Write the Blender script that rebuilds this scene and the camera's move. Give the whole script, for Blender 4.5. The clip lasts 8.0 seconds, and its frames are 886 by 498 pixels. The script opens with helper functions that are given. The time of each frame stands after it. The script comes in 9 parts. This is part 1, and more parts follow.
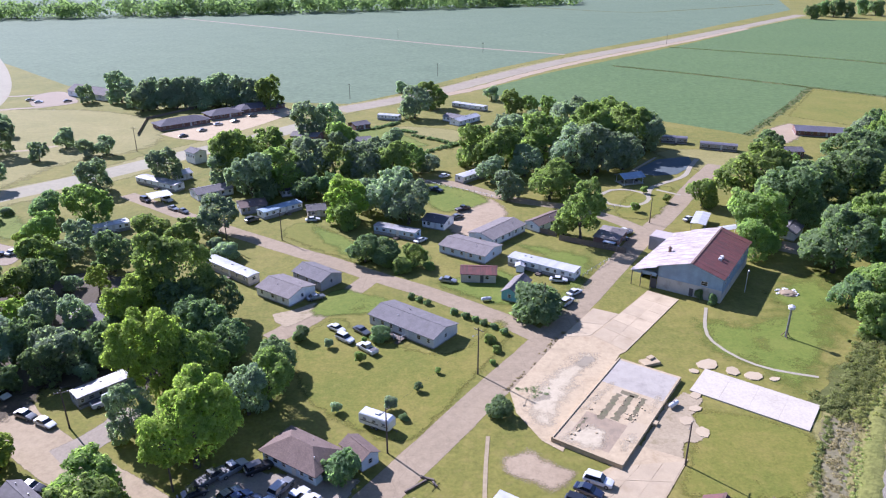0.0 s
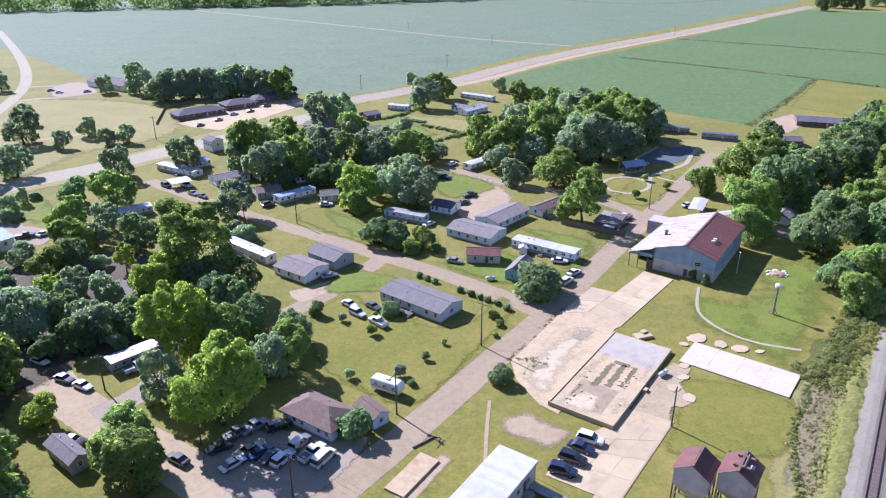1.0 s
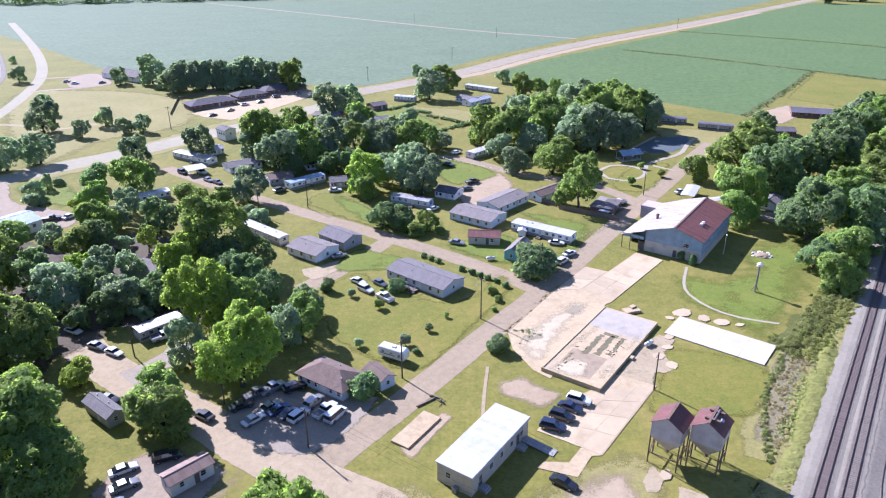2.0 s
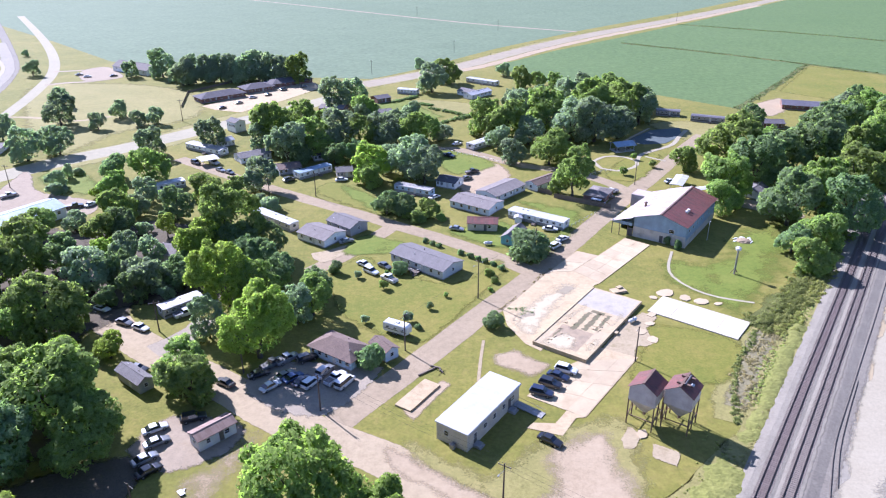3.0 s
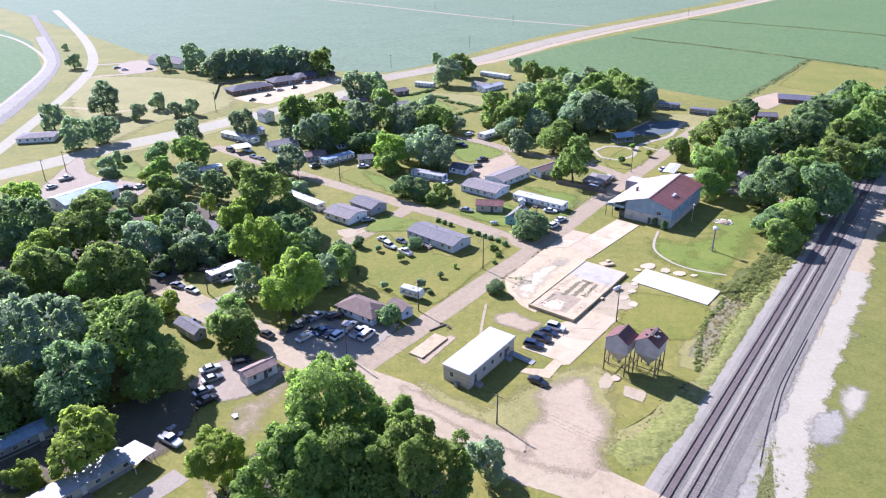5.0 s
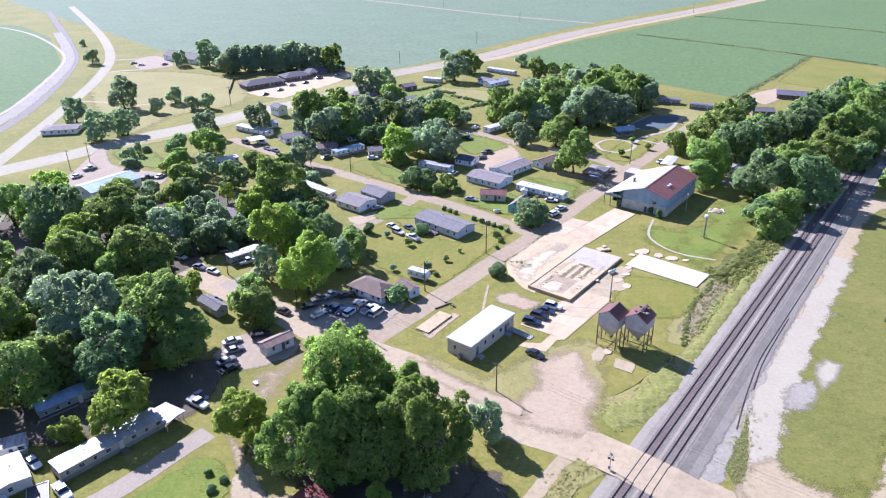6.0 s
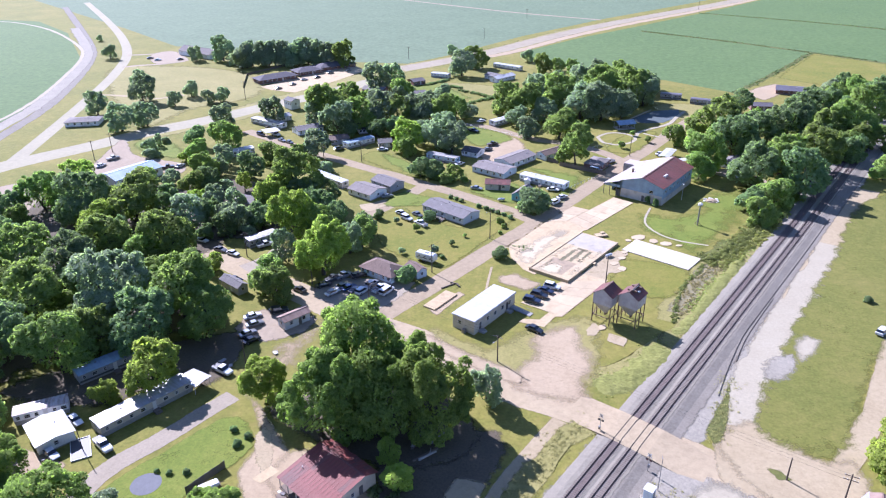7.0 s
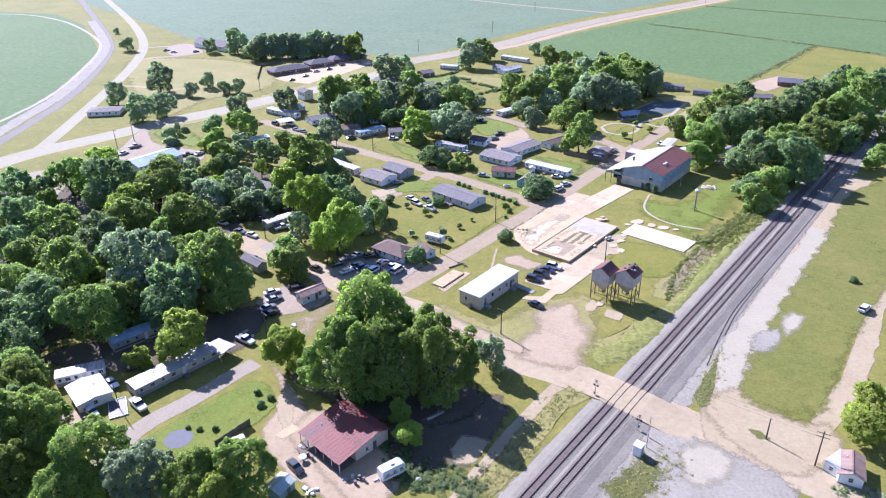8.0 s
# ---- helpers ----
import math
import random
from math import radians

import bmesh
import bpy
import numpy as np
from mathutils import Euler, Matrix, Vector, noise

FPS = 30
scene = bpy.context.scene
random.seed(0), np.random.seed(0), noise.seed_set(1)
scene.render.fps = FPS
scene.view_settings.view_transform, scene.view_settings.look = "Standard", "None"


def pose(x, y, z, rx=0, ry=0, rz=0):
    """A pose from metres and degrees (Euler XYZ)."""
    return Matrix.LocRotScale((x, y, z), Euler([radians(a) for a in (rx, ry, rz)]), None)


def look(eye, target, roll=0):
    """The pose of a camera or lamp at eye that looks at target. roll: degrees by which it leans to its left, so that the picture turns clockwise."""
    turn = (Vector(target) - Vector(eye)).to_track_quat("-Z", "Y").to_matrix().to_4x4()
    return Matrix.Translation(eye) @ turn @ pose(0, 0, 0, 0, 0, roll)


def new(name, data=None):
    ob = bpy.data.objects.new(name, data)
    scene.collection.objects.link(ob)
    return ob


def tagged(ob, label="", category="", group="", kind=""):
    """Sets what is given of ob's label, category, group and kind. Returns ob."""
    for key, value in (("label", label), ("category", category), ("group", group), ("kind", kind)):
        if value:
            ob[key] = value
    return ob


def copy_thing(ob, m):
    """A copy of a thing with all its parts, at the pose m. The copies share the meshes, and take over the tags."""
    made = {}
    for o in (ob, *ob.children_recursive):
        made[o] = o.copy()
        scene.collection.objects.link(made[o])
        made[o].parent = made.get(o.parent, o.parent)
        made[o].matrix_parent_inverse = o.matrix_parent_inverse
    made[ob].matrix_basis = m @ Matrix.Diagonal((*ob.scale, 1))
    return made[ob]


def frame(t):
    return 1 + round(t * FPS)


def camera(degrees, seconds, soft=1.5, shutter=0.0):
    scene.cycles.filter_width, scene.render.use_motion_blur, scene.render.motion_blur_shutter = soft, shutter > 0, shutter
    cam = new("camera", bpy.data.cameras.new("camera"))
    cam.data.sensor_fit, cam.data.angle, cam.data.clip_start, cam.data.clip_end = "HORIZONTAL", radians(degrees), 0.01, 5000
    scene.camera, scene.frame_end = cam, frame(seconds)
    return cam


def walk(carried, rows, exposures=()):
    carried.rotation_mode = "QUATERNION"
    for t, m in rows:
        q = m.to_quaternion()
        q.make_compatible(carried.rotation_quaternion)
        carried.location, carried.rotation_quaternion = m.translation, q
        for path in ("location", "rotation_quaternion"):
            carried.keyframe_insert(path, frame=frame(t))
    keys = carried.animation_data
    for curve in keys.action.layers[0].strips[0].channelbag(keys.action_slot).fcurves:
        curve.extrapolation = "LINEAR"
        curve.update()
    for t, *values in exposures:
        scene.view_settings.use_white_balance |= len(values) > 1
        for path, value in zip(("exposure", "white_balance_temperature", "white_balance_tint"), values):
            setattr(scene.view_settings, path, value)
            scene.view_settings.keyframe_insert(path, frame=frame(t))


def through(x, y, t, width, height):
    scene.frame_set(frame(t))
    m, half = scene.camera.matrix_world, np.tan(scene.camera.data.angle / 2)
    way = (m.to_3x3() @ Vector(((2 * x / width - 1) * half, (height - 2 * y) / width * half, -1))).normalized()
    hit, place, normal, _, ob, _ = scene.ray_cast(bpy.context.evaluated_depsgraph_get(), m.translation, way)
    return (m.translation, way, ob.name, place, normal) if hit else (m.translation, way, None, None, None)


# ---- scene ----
cam = camera(64.5, 8.0, 1.2)
PATH = [
    (0, (0.149, 1.523, 80.588), (0.121, 3.366, 79.811), -0.2),
    (0.5, (0.561, -3.475, 81.27), (0.519, -1.637, 80.483), -0.3),
    (1, (1.043, -8.975, 81.989), (0.988, -7.142, 81.192), -0.3),
    (1.5, (1.592, -14.779, 82.673), (1.526, -12.95, 81.867), -0.3),
    (3, (3.38, -33.703, 87.49), (3.301, -31.888, 86.652), -0.4),
    (3.5, (4.245, -39.797, 89.507), (4.153, -37.986, 88.662), -0.4),
    (4, (5.084, -46.038, 91.177), (4.98, -44.229, 90.331), -0.4),
    (4.5, (5.865, -52.554, 92.938), (5.749, -50.749, 92.085), -0.5),
    (6, (8.338, -71.65, 96.622), (8.189, -69.855, 95.754), -0.6),
    (6.5, (8.9, -78.327, 97.69), (8.741, -76.534, 96.817), -0.6),
    (7, (9.81, -84.645, 98.734), (9.64, -82.856, 97.857), -0.6),
    (7.5, (10.553, -91.132, 100.216), (10.372, -89.348, 99.331), -0.7),
    (8, (11.129, -96.877, 100.772), (10.936, -95.098, 99.878), -0.7),
]
walk(cam, [(t, look(eye, target, roll)) for t, eye, target, roll in PATH],
     ((0.0, 1.17, 5410, 30), (1.5, 1.32, 5390, 30), (3.0, 1.49, 5350, 29), (4.5, 1.52, 5350, 29), (6.0, 1.47, 5350, 29), (8.0, 1.48, 5350, 30)))

# ---- daylight: a clear morning, sun ahead of the camera and to its left ----
SUN_AZ, SUN_EL = 136.0, 36.0          # degrees from +x, and above the horizon
world = bpy.data.worlds.new("sky")
world.use_nodes = True
scene.world = world
wn = world.node_tree
sky = wn.nodes.new("ShaderNodeTexSky")
sky.sky_type = "NISHITA"
sky.sun_disc = False
sky.sun_elevation = radians(SUN_EL)
sky.sun_rotation = radians(90 - SUN_AZ)
sky.dust_density, sky.ozone_density = 0.4, 3.0
wn.links.new(sky.outputs[0], wn.nodes["Background"].inputs[0])
wn.nodes["Background"].inputs[1].default_value = 0.078
sun_data = bpy.data.lights.new("sun", "SUN")
sun_data.energy, sun_data.angle, sun_data.color = 5.0, radians(0.55), (1.0, 0.965, 0.91)
sun = new("sun", sun_data)
sun.matrix_world = look((math.cos(radians(SUN_AZ)) * 300, math.sin(radians(SUN_AZ)) * 300, math.tan(radians(SUN_EL)) * 300), (0, 0, 0))

# ---- material helpers ----
def start(name):
    m = bpy.data.materials.new(name)
    m.use_nodes = True
    nt = m.node_tree
    return m, nt, nt.nodes["Principled BSDF"]


def noise_of(nt, vec, scale, detail=4.0, rough=0.55):
    nd = nt.nodes.new("ShaderNodeTexNoise")
    nd.inputs["Scale"].default_value, nd.inputs["Detail"].default_value, nd.inputs["Roughness"].default_value = scale, detail, rough
    if vec:
        nt.links.new(vec, nd.inputs["Vector"])
    return nd.outputs[0]


def ramp_of(nt, fac, stops):
    nd = nt.nodes.new("ShaderNodeValToRGB")
    els = nd.color_ramp.elements
    while len(els) < len(stops):
        els.new(0.5)
    for e, (p, c) in zip(els, stops):
        e.position = p
        e.color = (*c, 1) if len(c) == 3 else c
    nt.links.new(fac, nd.inputs[0])
    return nd.outputs[0]


def grey_ramp(nt, fac, lo, hi):
    return ramp_of(nt, fac, [(lo, (0, 0, 0)), (hi, (1, 1, 1))])


def mix_of(nt, fac, a, b, mode="MIX"):
    nd = nt.nodes.new("ShaderNodeMix")
    nd.data_type, nd.blend_type = "RGBA", mode
    for value, sock in ((fac, nd.inputs[0]), (a, nd.inputs[6]), (b, nd.inputs[7])):
        if isinstance(value, (int, float)):
            sock.default_value = value
        elif isinstance(value, tuple):
            sock.default_value = (*value, 1)
        else:
            nt.links.new(value, sock)
    return nd.outputs[2]


def math_of(nt, op, a, b=0.0):
    nd = nt.nodes.new("ShaderNodeMath")
    nd.operation = op
    for value, sock in ((a, nd.inputs[0]), (b, nd.inputs[1])):
        if isinstance(value, (int, float)):
            sock.default_value = value
        else:
            nt.links.new(value, sock)
    return nd.outputs[0]


def bump_of(nt, bsdf, height, strength, dist):
    nd = nt.nodes.new("ShaderNodeBump")
    nd.inputs["Strength"].default_value, nd.inputs["Distance"].default_value = strength, dist
    nt.links.new(height, nd.inputs["Height"])
    nt.links.new(nd.outputs[0], bsdf.inputs["Normal"])


def place_of(nt):
    return nt.nodes.new("ShaderNodeNewGeometry").outputs["Position"]


def object_of(nt):
    return nt.nodes.new("ShaderNodeTexCoord").outputs["Object"]


def random_of(nt):
    return nt.nodes.new("ShaderNodeObjectInfo").outputs["Random"]


def stretched(nt, vec, sx, sy, sz, turn=0.0):
    nd = nt.nodes.new("ShaderNodeMapping")
    nd.inputs["Scale"].default_value = (sx, sy, sz)
    nd.inputs["Rotation"].default_value = (0, 0, radians(turn))
    nt.links.new(vec, nd.inputs[0])
    return nd.outputs[0]


def dim(c, k):
    return tuple(min(1.0, v * k) for v in c)


def stuff_mat(name, color, rough=0.85, var=0.18, scale=1.2, fine=14.0, stain=None, bump=0.15, metal=0.0, own=0.12):
    """A plain surface with grain, larger blotches, a shift from thing to thing, and stains."""
    m, nt, b = start(name)
    v = object_of(nt)
    c = mix_of(nt, grey_ramp(nt, noise_of(nt, v, scale, 5), 0.3, 0.7), dim(color, 1 - var), dim(color, 1 + var))
    c = mix_of(nt, 0.35, c, ramp_of(nt, noise_of(nt, v, fine, 3), [(0.3, dim(color, 1 - 1.6 * var)), (0.7, dim(color, 1 + 1.2 * var))]))
    c = mix_of(nt, own, c, ramp_of(nt, random_of(nt), [(0, dim(color, 0.55)), (1, dim(color, 1.4))]))
    if stain:
        c = mix_of(nt, math_of(nt, "MULTIPLY", grey_ramp(nt, noise_of(nt, v, scale * 0.6, 7, 0.65), 0.5, 0.68), 0.7), c, stain)
    nt.links.new(c, b.inputs["Base Color"])
    b.inputs["Roughness"].default_value, b.inputs["Metallic"].default_value = rough, metal
    if bump:
        bump_of(nt, b, noise_of(nt, v, fine, 4), bump, 0.02)
    return m


def ribbed_mat(name, color, axis, pitch, rust=None, rough=0.45, metal=0.0, amount=0.5, share=(0.46, 0.62)):
    """Painted sheet metal: ribs across one axis, sheets that differ a little, streaks of rust along the fall."""
    m, nt, b = start(name)
    v = object_of(nt)
    sep = nt.nodes.new("ShaderNodeSeparateXYZ")
    nt.links.new(v, sep.inputs[0])
    along = sep.outputs["XYZ".index(axis)]
    sheet = nt.nodes.new("ShaderNodeTexWhiteNoise")
    sheet.noise_dimensions = "1D"
    nt.links.new(math_of(nt, "FLOOR", math_of(nt, "DIVIDE", along, pitch * 3)), sheet.inputs["W"])
    c = mix_of(nt, grey_ramp(nt, noise_of(nt, v, 0.7, 5), 0.3, 0.7), dim(color, 0.85), dim(color, 1.12))
    c = mix_of(nt, 0.22, c, ramp_of(nt, sheet.outputs["Value"], [(0, dim(color, 0.6)), (1, dim(color, 1.3))]))
    if rust:
        s = (1.6, 0.25, 0.25) if axis == "X" else (0.25, 1.6, 1.0)
        f = grey_ramp(nt, noise_of(nt, stretched(nt, v, *s), 1.1, 8, 0.65), *share)
        c = mix_of(nt, math_of(nt, "MULTIPLY", f, amount), c, rust)
    nt.links.new(c, b.inputs["Base Color"])
    b.inputs["Roughness"].default_value, b.inputs["Metallic"].default_value = rough, metal
    b.inputs["Specular IOR Level"].default_value = 0.2
    wave = math_of(nt, "PINGPONG", along, pitch / 2)
    bump_of(nt, b, math_of(nt, "MULTIPLY", grey_ramp(nt, math_of(nt, "DIVIDE", wave, pitch / 2), 0.0, 0.25), 1.0), 0.5, 0.03)
    return m


def lap_mat(name, color, pitch=0.2, rough=0.6, dirt=(0.3, 0.28, 0.24)):
    """Lapped horizontal siding."""
    m, nt, b = start(name)
    v = object_of(nt)
    sep = nt.nodes.new("ShaderNodeSeparateXYZ")
    nt.links.new(v, sep.inputs[0])
    c = mix_of(nt, grey_ramp(nt, noise_of(nt, v, 0.9, 5), 0.3, 0.7), dim(color, 0.9), dim(color, 1.07))
    c = mix_of(nt, math_of(nt, "MULTIPLY", grey_ramp(nt, noise_of(nt, stretched(nt, v, 2, 2, 0.4), 1.5, 7, 0.65), 0.52, 0.75), 0.4), c, dirt)
    lap = math_of(nt, "FRACT", math_of(nt, "DIVIDE", sep.outputs[2], pitch))
    nt.links.new(c, b.inputs["Base Color"])
    b.inputs["Roughness"].default_value = rough
    bump_of(nt, b, lap, 0.6, 0.02)
    return m


def shingle_mat(name, color, moss=(0.12, 0.11, 0.09)):
    m, nt, b = start(name)
    v = object_of(nt)
    tiles = nt.nodes.new("ShaderNodeTexBrick")
    tiles.inputs["Scale"].default_value = 1.0
    tiles.inputs["Brick Width"].default_value, tiles.inputs["Row Height"].default_value = 0.34, 0.16
    tiles.inputs["Mortar Size"].default_value = 0.012
    tiles.inputs["Color1"].default_value = (*dim(color, 0.82), 1)
    tiles.inputs["Color2"].default_value = (*dim(color, 1.2), 1)
    tiles.inputs["Mortar"].default_value = (*dim(color, 0.55), 1)
    nt.links.new(v, tiles.inputs["Vector"])
    c = mix_of(nt, 0.4, tiles.outputs[0], mix_of(nt, grey_ramp(nt, noise_of(nt, v, 0.5, 6), 0.3, 0.7), dim(color, 0.7), dim(color, 1.3)))
    f = grey_ramp(nt, noise_of(nt, stretched(nt, v, 1.2, 0.35, 1), 1.3, 7, 0.66), 0.52, 0.72)
    c = mix_of(nt, math_of(nt, "MULTIPLY", f, 0.45), c, moss)
    nt.links.new(c, b.inputs["Base Color"])
    b.inputs["Roughness"].default_value = 0.92
    b.inputs["Specular IOR Level"].default_value = 0.15
    bump_of(nt, b, noise_of(nt, v, 9, 3), 0.3, 0.02)
    return m


def land_mat(name, tones, scale=0.05, fine=2.5, rough=0.95, ragged=0.0, bump=0.4, mow=0.0, turn=58.0, cracks=None, specks=None, mottle=0.42, wild=1.0, soft=0.1):
    """Ground: three tones in broad patches, a finer mottle, and, where ragged, an edge that frays out over what lies below."""
    m, nt, b = start(name)
    m["frayed"] = 1 if ragged else 0
    v = place_of(nt)
    broad = noise_of(nt, v, scale, 6, 0.6)
    c = ramp_of(nt, broad, [(0.3, tones[0]), (0.5, tones[1]), (0.7, tones[2])])
    c = mix_of(nt, 0.45, c, ramp_of(nt, noise_of(nt, v, scale * 9, 6, 0.62), [(0.3, dim(tones[0], 0.8)), (0.5, tones[1]), (0.72, dim(tones[2], 1.15))]))
    c = mix_of(nt, mottle, c, ramp_of(nt, noise_of(nt, v, fine, 5, 0.72), [(0.3, dim(tones[1], 0.45)), (0.7, dim(tones[1], 1.55))]))
    if mow:
        w = nt.nodes.new("ShaderNodeTexWave")
        w.inputs["Scale"].default_value, w.inputs["Distortion"].default_value, w.inputs["Detail"].default_value = mow, 1.2, 2.0
        nt.links.new(stretched(nt, v, 1, 1, 1, turn), w.inputs[0])
        c = mix_of(nt, 0.13, c, ramp_of(nt, w.outputs[1], [(0.2, dim(tones[0], 0.6)), (0.8, dim(tones[2], 1.3))]))
    if specks:
        c = mix_of(nt, grey_ramp(nt, noise_of(nt, v, 0.35, 8, 0.7), 0.55, 0.7), c, specks)
    if cracks:
        vo = nt.nodes.new("ShaderNodeTexVoronoi")
        vo.feature = "DISTANCE_TO_EDGE"
        vo.inputs["Scale"].default_value = cracks
        nt.links.new(v, vo.inputs["Vector"])
        f = math_of(nt, "MULTIPLY", grey_ramp(nt, vo.outputs[0], 0.0, 0.012), -0.22)
        f = math_of(nt, "ADD", f, 0.22)
        c = mix_of(nt, f, c, dim(tones[0], 0.45))
    nt.links.new(c, b.inputs["Base Color"])
    b.inputs["Roughness"].default_value = rough
    b.inputs["Specular IOR Level"].default_value = 0.2
    if bump:
        bump_of(nt, b, noise_of(nt, v, fine * 1.5, 5, 0.7), bump, 0.12)
    if ragged:
        at = nt.nodes.new("ShaderNodeAttribute")
        at.attribute_name = "edge"
        wander = math_of(nt, "MULTIPLY", math_of(nt, "SUBTRACT", noise_of(nt, v, ragged, 6, 0.65), 0.58), 2.4 * wild)
        blades = math_of(nt, "MULTIPLY", math_of(nt, "SUBTRACT", noise_of(nt, v, 2.6, 4, 0.75), 0.5), 1.5 * wild)
        f = math_of(nt, "ADD", math_of(nt, "MULTIPLY", at.outputs["Fac"], 1.25), math_of(nt, "ADD", wander, blades))
        f = grey_ramp(nt, f, 0.26 - soft, 0.26 + soft)
        clear = nt.nodes.new("ShaderNodeBsdfTransparent")
        mixer = nt.nodes.new("ShaderNodeMixShader")
        nt.links.new(f, mixer.inputs[0])
        nt.links.new(clear.outputs[0], mixer.inputs[1])
        nt.links.new(b.outputs[0], mixer.inputs[2])
        nt.links.new(mixer.outputs[0], nt.nodes["Material Output"].inputs[0])
    return m


def leaf_mat(name, dark, mid, light, through=0.35, fine=26.0):
    """Foliage: each leaf cluster its own tone, broad drifts of tone over the crown, and a fine leaf-by-leaf mottle."""
    m, nt, b = start(name)
    geo = nt.nodes.new("ShaderNodeNewGeometry")
    c = ramp_of(nt, geo.outputs["Random Per Island"], [(0.0, dark), (0.55, mid), (1.0, light)])
    c = mix_of(nt, 0.4, c, ramp_of(nt, noise_of(nt, object_of(nt), 1.4, 3), [(0.35, dark), (0.65, light)]))
    c = mix_of(nt, 0.45, c, ramp_of(nt, noise_of(nt, object_of(nt), fine, 3, 0.7), [(0.36, dim(dark, 0.5)), (0.52, mid), (0.7, dim(light, 1.1))]))
    shift = nt.nodes.new("ShaderNodeHueSaturation")
    shift.inputs["Saturation"].default_value = 1.0
    nt.links.new(math_of(nt, "ADD", math_of(nt, "MULTIPLY", random_of(nt), 0.026), 0.486), shift.inputs["Hue"])
    nt.links.new(math_of(nt, "ADD", math_of(nt, "MULTIPLY", random_of(nt), 0.4), 0.8), shift.inputs["Value"])
    nt.links.new(c, shift.inputs["Color"])
    nt.links.new(shift.outputs[0], b.inputs["Base Color"])
    b.inputs["Roughness"].default_value = 0.8
    b.inputs["Specular IOR Level"].default_value = 0.08
    tr = nt.nodes.new("ShaderNodeBsdfTranslucent")
    warm = mix_of(nt, 1.0, shift.outputs[0], (1.15, 1.3, 0.7), "MULTIPLY")
    nt.links.new(warm, tr.inputs[0])
    mixer = nt.nodes.new("ShaderNodeMixShader")
    mixer.inputs[0].default_value = through
    nt.links.new(b.outputs[0], mixer.inputs[1])
    nt.links.new(tr.outputs[0], mixer.inputs[2])
    nt.links.new(mixer.outputs[0], nt.nodes["Material Output"].inputs[0])
    return m


def gloss_mat(name, color, rough=0.3, metal=0.0, coat=0.0):
    m, nt, b = start(name)
    c = mix_of(nt, grey_ramp(nt, noise_of(nt, object_of(nt), 3.0, 5), 0.35, 0.7), dim(color, 0.9), dim(color, 1.06))
    nt.links.new(c, b.inputs["Base Color"])
    b.inputs["Roughness"].default_value, b.inputs["Metallic"].default_value = rough, metal
    b.inputs["Coat Weight"].default_value, b.inputs["Coat Roughness"].default_value = coat, 0.08
    return m


# ---- materials ----
GRASS = land_mat("grass", ((0.07276, 0.098, 0.01617), (0.1509, 0.142, 0.02793), (0.2729, 0.206, 0.06468)), 0.035, 1.3, specks=(0.1766, 0.148, 0.04018), bump=0.5)
LAWN = land_mat("lawn", ((0.07704, 0.112, 0.01421), (0.1445, 0.141, 0.02401), (0.2408, 0.178, 0.05096)), 0.06, 1.8, ragged=0.25, soft=0.3)
TALL_GRASS = land_mat("tall_grass", ((0.10, 0.115, 0.027), (0.155, 0.158, 0.04), (0.235, 0.222, 0.07)), 0.12, 1.4, bump=0.7, mottle=0.5)
DRY = land_mat("dry_grass", ((0.1402, 0.136, 0.04077), (0.2054, 0.182, 0.06115), (0.2793, 0.233, 0.09379)), 0.05, 1.6, ragged=0.25, soft=0.35)
ROUGH = land_mat("rough_grass", ((0.0528, 0.066, 0.0165), (0.0924, 0.099, 0.0264), (0.139, 0.129, 0.0396)), 0.09, 1.2, ragged=0.3, bump=0.9, soft=0.3)
CROP = land_mat("soybean_field", ((0.06468, 0.1096, 0.0344), (0.08036, 0.1251, 0.04), (0.09996, 0.1455, 0.048)), 0.012, 0.33, bump=0.8, mottle=0.5)
# crop green with the haze of distance painted in as a paler tone
CROP_HAZED = land_mat("far_field", ((0.0936, 0.1306, 0.07254), (0.108, 0.1454, 0.08112), (0.1242, 0.161, 0.09204)), 0.004, 0.25, bump=0.3)
ROAD = land_mat("worn_asphalt", ((0.2127, 0.166, 0.1054), (0.2517, 0.1957, 0.1235), (0.2851, 0.2233, 0.1446)), 0.07, 2.2, bump=0.1, cracks=0.14, ragged=0.9, mottle=0.16, wild=0.45, soft=0.08)
SANDY = land_mat("sandy_asphalt", ((0.2548, 0.1968, 0.1214), (0.3012, 0.2373, 0.1475), (0.3409, 0.2733, 0.1727)), 0.08, 2.2, bump=0.1, ragged=0.7, mottle=0.16, wild=0.45, soft=0.1)
HIGHWAY = land_mat("pale_asphalt", ((0.232, 0.2081, 0.1406), (0.268, 0.2407, 0.1634), (0.296, 0.2672, 0.1824)), 0.05, 2.0, bump=0.1, mottle=0.15)
LANE = land_mat("lane_asphalt", ((0.2121, 0.1777, 0.1294), (0.2496, 0.2106, 0.1552), (0.2817, 0.2362, 0.177)), 0.2, 4.0, ragged=0.6, bump=0.1, mottle=0.16, wild=0.45, soft=0.08)
CONCRETE = land_mat("old_concrete", ((0.3085, 0.2337, 0.1392), (0.3736, 0.2917, 0.1768), (0.427, 0.3373, 0.2079)), 0.10, 2.0, bump=0.1, cracks=0.16, specks=(0.2895, 0.2148, 0.1232), mottle=0.16)
CONCRETE_RAG = land_mat("broken_concrete", ((0.2395, 0.1872, 0.1137), (0.2997, 0.2394, 0.1488), (0.3486, 0.2837, 0.1795)), 0.15, 2.5, ragged=0.7, bump=0.15, specks=(0.1895, 0.1507, 0.07498), mottle=0.2, wild=0.8)
